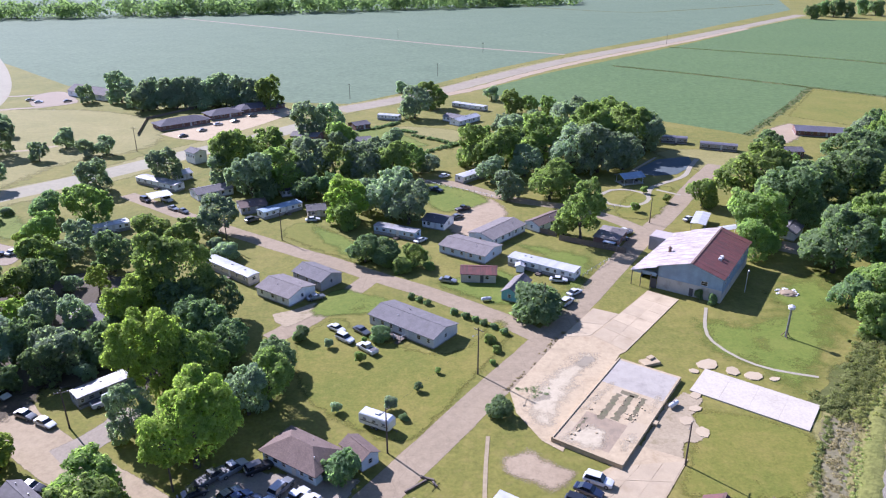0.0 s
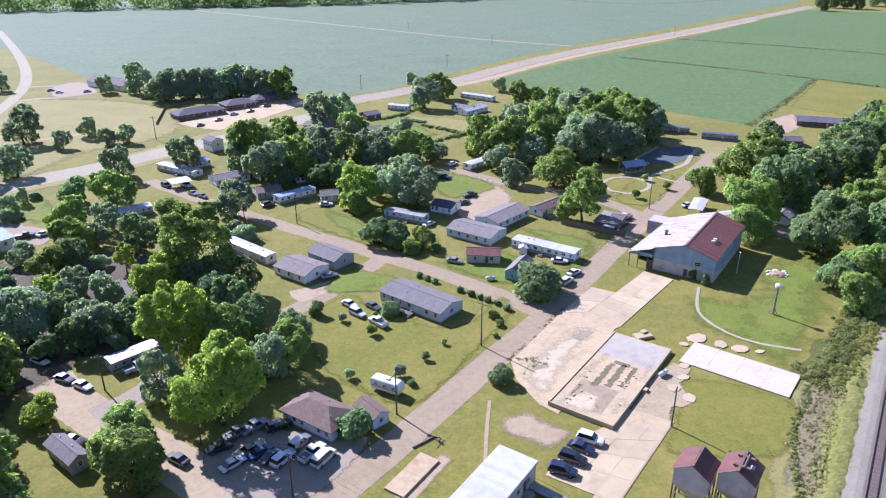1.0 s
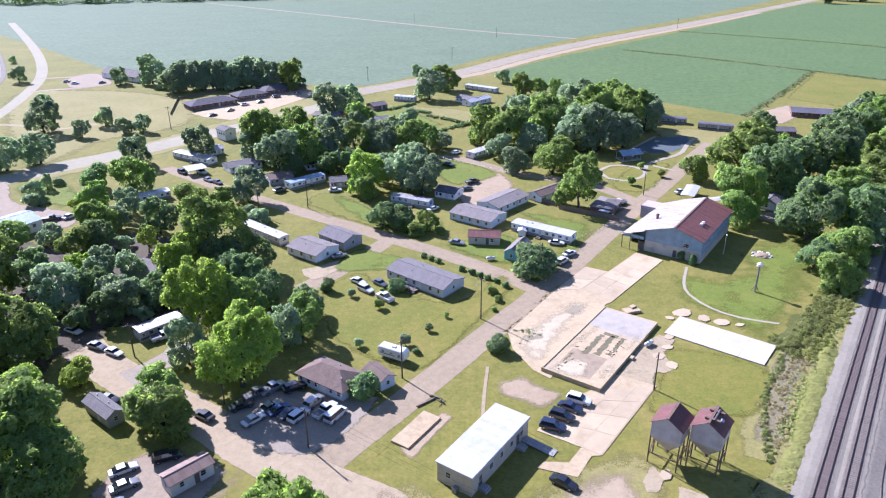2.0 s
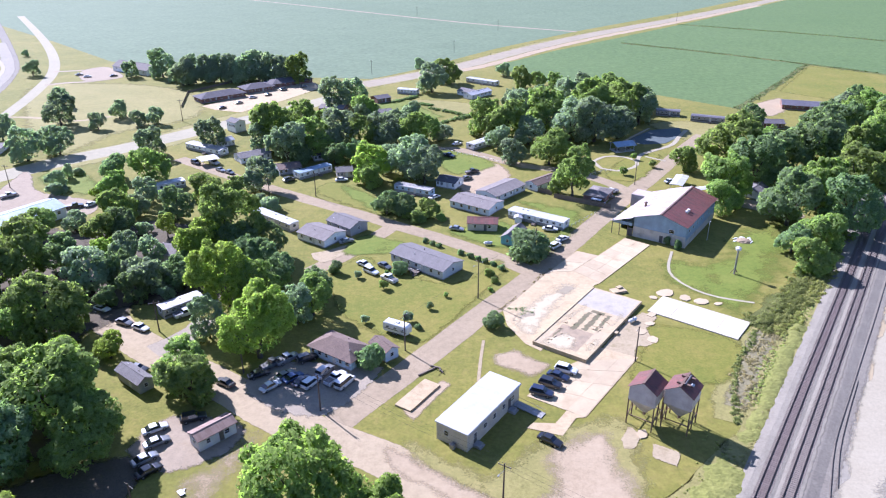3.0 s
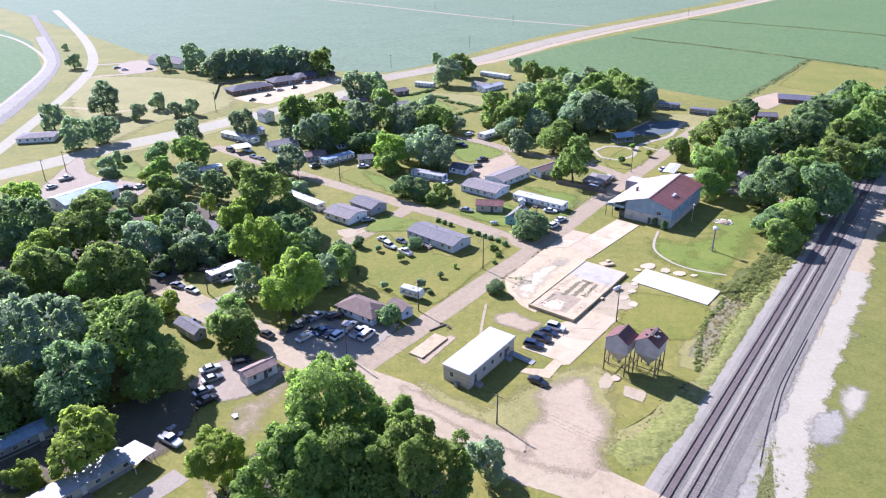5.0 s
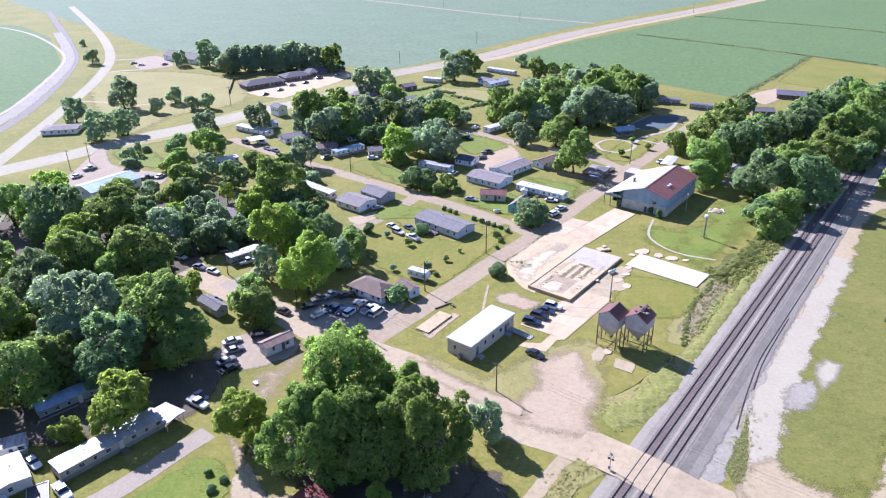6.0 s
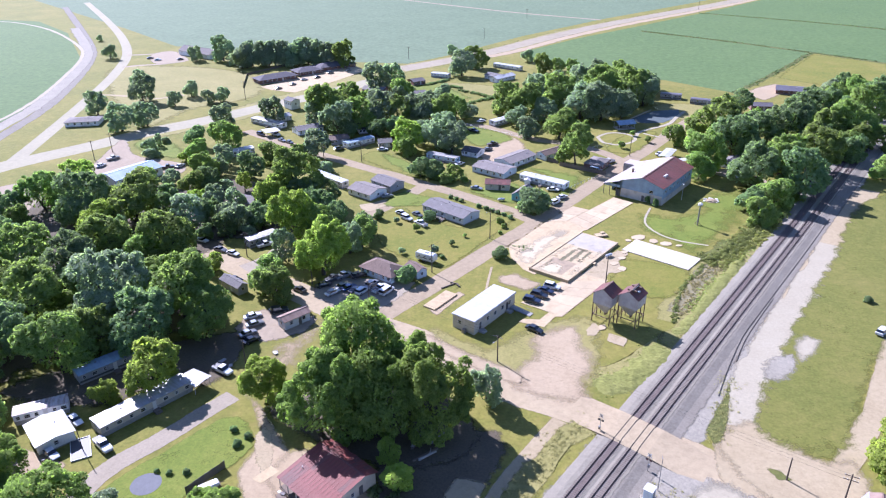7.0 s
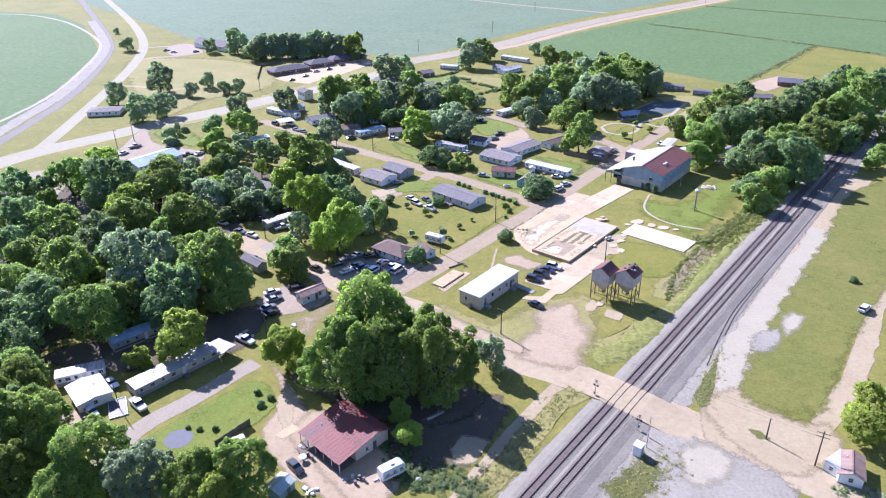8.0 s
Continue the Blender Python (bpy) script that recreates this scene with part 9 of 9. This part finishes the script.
def post_row(pts, h, label, material, step=2.4):
    line = spline(pts, step)
    ob = thing("post_fence", line[0].x, line[0].y, GROUND_Z, 0, label, "fence")
    for p in line:
        part("post", block(p.x - line[0].x, p.y - line[0].y, 0, 0.14, 0.14, h), material, ob)
    for a, b in zip(line, line[1:]):
        part("rail", rod((a.x - line[0].x, a.y - line[0].y, h - 0.2), (b.x - line[0].x, b.y - line[0].y, h - 0.2), 0.04, None, 5), material, ob)
    return ob


board_fence((32.5, 200.1), (50.4, 189.8), 1.8, "weathered grey board fence by the street", WOOD)
board_fence((23.1, 209.6), (32.0, 202.5), 1.8, "weathered grey board fence behind a house", WOOD)
post_row([(-13.0, 262.0), (-4.5, 253.4), (8.0, 245.4), (15.8, 239.1)], 1.0, "row of short pale posts along the street", TRIM)
post_row([(35.3, 173.8), (39.8, 179.4), (44.4, 184.5)], 1.0, "short pale post and rail fence by the street", TRIM, 1.8)
post_row([(48.9, 225.0), (53.4, 228.5), (57.7, 230.8)], 0.9, "row of short white posts by the park", TRIM, 2.0)
board_fence((-151.7, 332.6), (-161.6, 368.3), 1.3, "long weathered board fence behind the brick rows", WOOD)
board_fence((-161.6, 368.3), (-134.6, 416.9), 1.3, "long weathered board fence behind the brick rows", WOOD)
board_fence((-47.9, 8.8), (-43.2, 16.2), 1.9, "dark screened fence beside the lawn", DARK_TRIM)

# ---- fallen grey trunks under the big trees ----
log = thing("fallen_log", -6.4, 27.7, GROUND_Z, 73, "bleached grey fallen tree trunk in shade", "log", "fallen logs")
part("trunk", rod((-3.1, 0, 0.3), (3.1, 0, 0.5), 0.32, 0.16, 9), DEAD_WOOD, log)
part("stub", rod((0.5, 0, 0.45), (1.3, 0.8, 1.2), 0.12, 0.05, 6), DEAD_WOOD, log)
log = thing("fallen_log", -2.4, 27.9, GROUND_Z, 53, "bleached grey fallen tree trunk in shade", "log", "fallen logs")
part("trunk", rod((-2.1, 0, 0.3), (2.1, 0, 0.5), 0.32, 0.16, 9), DEAD_WOOD, log)
part("stub", rod((0.5, 0, 0.45), (1.3, 0.8, 1.2), 0.12, 0.05, 6), DEAD_WOOD, log)
log = thing("fallen_log", -3.9, 22.4, GROUND_Z, 37, "bleached grey fallen tree trunk in shade", "log", "fallen logs")
part("trunk", rod((-2.1, 0, 0.3), (2.1, 0, 0.5), 0.32, 0.16, 9), DEAD_WOOD, log)
part("stub", rod((0.5, 0, 0.45), (1.3, 0.8, 1.2), 0.12, 0.05, 6), DEAD_WOOD, log)

# ---- park shelter ----
QX, QY = SHELTER_AT
shelter = thing("park_shelter", QX, QY, 0, 20, "open park shelter with a blue-grey metal roof", "shelter")
part("roof", gable_roof(bmesh.new(), 9, 6, 2.6, 1.2, 0.4, 0.1), BLUE_TIN, shelter)
for xx in (-4, 0, 4):
    for yy in (-2.7, 2.7):
        part("post", block(xx, yy, -0.15, 0.16, 0.16, 2.9), TRIM, shelter)
part("floor", block(0, 0, -0.15, 9, 6, 0.2), SLAB, shelter)
for xx in (-2.5, 2.5):
    tb = thing("picnic_table", QX + xx * 0.94, QY + xx * 0.34, 0.05, 20, "plain wooden picnic table under the park shelter", "picnic table", "picnic tables")
    part("top", block(0, 0, 0.7, 1.8, 0.75, 0.05), WOOD, tb)
    for s in (-1, 1):
        part("bench", block(0, s * 0.7, 0.4, 1.8, 0.28, 0.05), WOOD, tb)
        part("leg", block(s * 0.7, 0, 0, 0.08, 1.5, 0.42), WOOD, tb)
        part("upright", block(s * 0.7, 0, 0.4, 0.08, 0.6, 0.3), WOOD, tb)

# ---- propane tanks, garden bed, tarp trailer, table ----
def gas_tank(x, y, turn):
    ob = thing("propane_tank", x, y, GROUND_Z, turn, "white horizontal propane tank on two feet in grass", "propane tank", "propane tanks")
    bm = loft(bmesh.new(), [[(xx, r * math.cos(k * 0.5236), 0.75 + r * math.sin(k * 0.5236)) for k in range(12)] for xx, r in ((-1.35, 0.12), (-1.25, 0.34), (-1.0, 0.46), (1.0, 0.46), (1.25, 0.34), (1.35, 0.12))])
    part("tank", bm, PAINTS["white"], ob)
    for s in (-1, 1):
        part("foot", block(s * 0.8, 0, 0, 0.15, 0.7, 0.4), PIPE, ob)
    part("dome", rod((0, 0, 1.15), (0, 0, 1.4), 0.18), PIPE, ob)
    return ob


gas_tank(8.6, 159.2, 10)
gas_tank(42.7, 114.9, 40)
bed = thing("garden_bed", -74.7, 19.0, GROUND_Z, -58, "dark netted garden bed framed by pale boards", "garden bed")
part("soil", block(0, 0, 0, 6.4, 3.6, 0.16), DARK_TRIM, bed)
for s in (-1, 1):
    part("board", block(0, s * 1.85, 0, 6.8, 0.1, 0.3), TRIM, bed)
    part("board", block(s * 3.3, 0, 0, 0.1, 3.6, 0.3), TRIM, bed)
part("pole", rod((0.6, 0.4, 0), (0.5, 0.3, 6.5), 0.09), POLE, bed)
table = thing("round_table", -29.0, 6.9, -0.05, 0, "grey round outdoor table standing in a dirt yard", "table")
part("top", rod((0, 0, 0.95), (0, 0, 1.02), 0.85, None, 20), PIPE, table)
part("leg", rod((0, 0, 0), (0, 0, 0.95), 0.12), DARK_TRIM, table)
part("base", block(0, 0, 0, 1.0, 1.0, 0.06), DARK_TRIM, table)
pump = thing("concrete_block", 42.1, 130.5, -0.1, 20, "broken concrete block beside the foundation", "concrete block")
part("block", block(0, 0, 0, 4.0, 2.4, 0.6, 0, 0.05), CONCRETE, pump)
part("block", block(0.8, 0.9, 0.6, 1.6, 1.2, 0.35, 15, 0.05), CONCRETE, pump)
kerb = thing("timber_kerb", -5.8, 92.5, GROUND_Z, 40, "dark weathered timber lying at the ditch edge", "timber", "ditch timbers")
part("timber", block(0, 0, 0, 4.5, 0.35, 0.35, 0, 0.04), WOOD, kerb)
kerb = thing("timber_kerb", -4.0, 94.3, GROUND_Z, -20, "dark weathered timber lying at the ditch edge", "timber", "ditch timbers")
part("timber", block(0, 0, 0, 2.5, 0.35, 0.35, 0, 0.04), WOOD, kerb)
kerb = thing("timber_kerb", -2.7, 92.9, GROUND_Z, -60, "dark weathered timber lying at the ditch edge", "timber", "ditch timbers")
part("timber", block(0, 0, 0, 1.5, 0.35, 0.35, 0, 0.04), WOOD, kerb)
tarp = thing("ground_tarp", -56.8, 10.7, GROUND_Z, 30, "grey round tarp cover lying on the lawn", "tarp")
part("cover", rod((0, 0, -0.05), (0, 0, 0.1), 3.1, 2.9, 28), TARP, tarp)
trailer = thing("covered_trailer", -44.2, 10.5, GROUND_Z, 40, "white covered trailer behind the dark board fence", "trailer")
part("cover", block(0, 0, 0.5, 3.8, 1.8, 0.8, 0, 0.2), TRIM, trailer)
part("frame", block(0, 0, 0.38, 4.2, 1.6, 0.12), RUSTY, trailer)
for s in (-1, 1):
    part("wheel", rod((0, s * 0.8, 0.3), (0, s * 1.0, 0.3), 0.3, None, 14), RUBBER, trailer)
part("hitch", rod((1.9, 0, 0.42), (3.0, 0, 0.4), 0.05), RUSTY, trailer)
drum = thing("steel_drum", -28.3, 8.3, GROUND_Z, 0, "rusty steel drum standing in a dirt yard", "drum", "steel drums")
part("shell", rod((0, 0, 0), (0, 0, 0.88), 0.29, 0.29, 14), RUSTY, drum)
part("hoop", rod((0, 0, 0.56), (0, 0, 0.6), 0.305, 0.305, 14), RUSTY, drum)
part("lid", rod((0, 0, 0.87), (0, 0, 0.9), 0.30, 0.30, 14), DARK_TRIM, drum)
drum = thing("steel_drum", -27.2, 7.4, GROUND_Z, 40, "blue-grey steel drum standing in a dirt yard", "drum", "steel drums")
part("shell", rod((0, 0, 0), (0, 0, 0.88), 0.29, 0.29, 14), PIPE, drum)
part("hoop", rod((0, 0, 0.56), (0, 0, 0.6), 0.305, 0.305, 14), RUSTY, drum)
part("lid", rod((0, 0, 0.87), (0, 0, 0.9), 0.30, 0.30, 14), DARK_TRIM, drum)
drum = thing("steel_drum", -16.6, 3.1, GROUND_Z, 80, "rusty steel drum standing in a dirt yard", "drum", "steel drums")
part("shell", rod((0, 0, 0), (0, 0, 0.88), 0.29, 0.29, 14), RUSTY, drum)
part("hoop", rod((0, 0, 0.56), (0, 0, 0.6), 0.305, 0.305, 14), RUSTY, drum)
part("lid", rod((0, 0, 0.87), (0, 0, 0.9), 0.30, 0.30, 14), DARK_TRIM, drum)
drum = thing("steel_drum", -15.6, 2.6, GROUND_Z, 120, "blue-grey steel drum standing in a dirt yard", "drum", "steel drums")
part("shell", rod((0, 0, 0), (0, 0, 0.88), 0.29, 0.29, 14), PIPE, drum)
part("hoop", rod((0, 0, 0.56), (0, 0, 0.6), 0.305, 0.305, 14), RUSTY, drum)
part("lid", rod((0, 0, 0.87), (0, 0, 0.9), 0.30, 0.30, 14), DARK_TRIM, drum)
drum = thing("steel_drum", -17.1, 1.6, GROUND_Z, 160, "rusty steel drum standing in a dirt yard", "drum", "steel drums")
part("shell", rod((0, 0, 0), (0, 0, 0.88), 0.29, 0.29, 14), RUSTY, drum)
part("hoop", rod((0, 0, 0.56), (0, 0, 0.6), 0.305, 0.305, 14), RUSTY, drum)
part("lid", rod((0, 0, 0.87), (0, 0, 0.9), 0.30, 0.30, 14), DARK_TRIM, drum)
drum = thing("steel_drum", -11.5, 4.8, GROUND_Z, 200, "blue-grey steel drum standing in a dirt yard", "drum", "steel drums")
part("shell", rod((0, 0, 0), (0, 0, 0.88), 0.29, 0.29, 14), PIPE, drum)
part("hoop", rod((0, 0, 0.56), (0, 0, 0.6), 0.305, 0.305, 14), RUSTY, drum)
part("lid", rod((0, 0, 0.87), (0, 0, 0.9), 0.30, 0.30, 14), DARK_TRIM, drum)
drum = thing("steel_drum", -79.9, 14.7, GROUND_Z, 240, "rusty steel drum standing in a dirt yard", "drum", "steel drums")
part("shell", rod((0, 0, 0), (0, 0, 0.88), 0.29, 0.29, 14), RUSTY, drum)
part("hoop", rod((0, 0, 0.56), (0, 0, 0.6), 0.305, 0.305, 14), RUSTY, drum)
part("lid", rod((0, 0, 0.87), (0, 0, 0.9), 0.30, 0.30, 14), DARK_TRIM, drum)
drum = thing("steel_drum", -79.3, 15.5, GROUND_Z, 280, "blue-grey steel drum standing in a dirt yard", "drum", "steel drums")
part("shell", rod((0, 0, 0), (0, 0, 0.88), 0.29, 0.29, 14), PIPE, drum)
part("hoop", rod((0, 0, 0.56), (0, 0, 0.6), 0.305, 0.305, 14), RUSTY, drum)
part("lid", rod((0, 0, 0.87), (0, 0, 0.9), 0.30, 0.30, 14), DARK_TRIM, drum)
pile = thing("scrap_pile", -57.3, 51.1, GROUND_Z, 0, "small pile of scrap boards and pale sheet metal", "scrap pile", "scrap piles")
for i in range(5):
    part("board" if i % 2 else "sheet", block(0.12 * i - 0.25, 0.1 * (i % 3), 0.07 * i, 1.8, 1.2 * (0.4 + 0.12 * i), 0.06, 17 * i), WOOD if i % 2 else ZINC, pile)
pile = thing("scrap_pile", -54.5, 49.2, GROUND_Z, 50, "small pile of scrap boards and pale sheet metal", "scrap pile", "scrap piles")
for i in range(5):
    part("board" if i % 2 else "sheet", block(0.12 * i - 0.25, 0.1 * (i % 3), 0.07 * i, 1.2, 0.9 * (0.4 + 0.12 * i), 0.06, 17 * i), WOOD if i % 2 else ZINC, pile)
pile = thing("scrap_pile", -19.1, 2.3, GROUND_Z, 100, "small pile of scrap boards and pale sheet metal", "scrap pile", "scrap piles")
for i in range(5):
    part("board" if i % 2 else "sheet", block(0.12 * i - 0.25, 0.1 * (i % 3), 0.07 * i, 1.4, 0.8 * (0.4 + 0.12 * i), 0.06, 17 * i), WOOD if i % 2 else ZINC, pile)
pile = thing("scrap_pile", -13.1, 2.9, GROUND_Z, 150, "small pile of scrap boards and pale sheet metal", "scrap pile", "scrap piles")
for i in range(5):
    part("board" if i % 2 else "sheet", block(0.12 * i - 0.25, 0.1 * (i % 3), 0.07 * i, 1.0, 0.7 * (0.4 + 0.12 * i), 0.06, 17 * i), WOOD if i % 2 else ZINC, pile)
pile = thing("scrap_pile", -5.1, 3.6, GROUND_Z, 200, "small pile of scrap boards and pale sheet metal", "scrap pile", "scrap piles")
for i in range(5):
    part("board" if i % 2 else "sheet", block(0.12 * i - 0.25, 0.1 * (i % 3), 0.07 * i, 1.6, 0.7 * (0.4 + 0.12 * i), 0.06, 17 * i), WOOD if i % 2 else ZINC, pile)
pile = thing("scrap_pile", -45.4, 55.7, GROUND_Z, 250, "small pile of scrap boards and pale sheet metal", "scrap pile", "scrap piles")
for i in range(5):
    part("board" if i % 2 else "sheet", block(0.12 * i - 0.25, 0.1 * (i % 3), 0.07 * i, 1.5, 1.0 * (0.4 + 0.12 * i), 0.06, 17 * i), WOOD if i % 2 else ZINC, pile)

# ---- overhead wires ----
wire((-70.0, 108.2, 9.0), (-44.8, 91.7, 9.0))
wire((-70.6, 107.3, 9.0), (-45.3, 90.9, 9.0))
wire((-71.1, 106.5, 9.0), (-45.9, 90.1, 9.0))
wire((-44.8, 91.7, 9.0), (-25.6, 79.4, 9.0))
wire((-45.3, 90.9, 9.0), (-26.1, 78.6, 9.0))
wire((-45.9, 90.1, 9.0), (-26.7, 77.7, 9.0))
wire((-25.6, 79.4, 9.0), (9.9, 57.1, 7.5))
wire((-26.1, 78.6, 9.0), (9.3, 56.2, 7.5))
wire((-26.7, 77.7, 9.0), (8.8, 55.4, 7.5))
wire((9.9, 57.1, 7.5), (72.7, 15.5, 7.7))
wire((9.3, 56.2, 7.5), (72.2, 14.7, 7.7))
wire((8.8, 55.4, 7.5), (71.6, 13.9, 7.7))
wire((-26.1, 78.6, 9.0), (-11.2, 100.8, 9.0))
wire((-11.2, 100.8, 9.0), (5.4, 126.0, 9.5))
wire((5.4, 126.0, 9.5), (22.0, 151.3, 8.0))

# ---- a yard lamp and a small white shed ----
yx, yy = YARDLAMP_AT
lamp = thing("yard_lamp", yx, yy, GROUND_Z, 0, "slim pale steel lamp post beside the metal building", "lamp post")
part("post", rod((0, 0, 0), (0, 0, 6.2), 0.08, 0.06), TRIM, lamp)
part("head", block(0, -0.3, 6.1, 0.25, 0.7, 0.14, 0, 0.03), TRIM, lamp)
for bx, by, turn, L in ((-6.1, 27.4, 70, 7.0), (-4.4, 22.9, 42, 6.0)):
    plank = thing("timber_beam", bx, by, GROUND_Z, turn, "long grey weathered timber lying in deep shade", "timber", "fallen timbers")
    part("timber", block(0, 0, 0, L, 0.45, 0.3, 0, 0.03), WOOD, plank)
bed = thing("flatbed_trailer", -29.6, 8.9, GROUND_Z, -52, "small brown flatbed trailer parked by the porch", "trailer")
part("deck", block(0, 0, 0.5, 2.6, 1.5, 0.1, 0, 0.01), WOOD, bed)
part("frame", block(0, 0, 0.4, 2.5, 1.1, 0.1), RUSTY, bed)
for s in (-1, 1):
    part("wheel", rod((0, s * 0.6, 0.28), (0, s * 0.74, 0.28), 0.28, None, 14), RUBBER, bed)
    part("side_rail", block(0, s * 0.72, 0.6, 2.6, 0.05, 0.25), RUSTY, bed)
part("hitch", rod((1.25, 0, 0.42), (2.1, 0, 0.3), 0.05), RUSTY, bed)
rng = random.Random(77)
for bx, by in ((-25.1, -1.0), (-26.4, -0.6), (-24.2, -0.5), (-25.6, -1.9), (-24.6, -1.8), (-18.0, 3.4), (-16.6, 2.9), (-30.6, 10.6), (-29.6, 9.9)):
    w, d, t = rng.uniform(0.5, 1.0), rng.uniform(0.4, 0.8), rng.uniform(0.3, 0.7)
    tone, mat = rng.choice((("white", TRIM), ("blue-grey", BLUE_LAP), ("dark", DARK_TRIM), ("dark", RUBBER)))
    junk = thing("storage_box", bx, by, GROUND_Z, rng.uniform(0, 180), f"{tone} plastic box among clutter in the dirt yard", "box", "yard clutter")
    part("body", block(0, 0, 0, w, d, t, 0, 0.05), mat, junk)
    part("lid", block(0, 0, t, w * 1.04, d * 1.04, 0.05, 0, 0.015), mat, junk)
thicket([(-5.0, 1.5), (-7.5, 6.0), (-9.5, 9.5), (-13.0, 13.5)], 3.5, 46, (0.4, 0.9), CANES, "dark tangled weeds beside the shaded yard", 0.14)
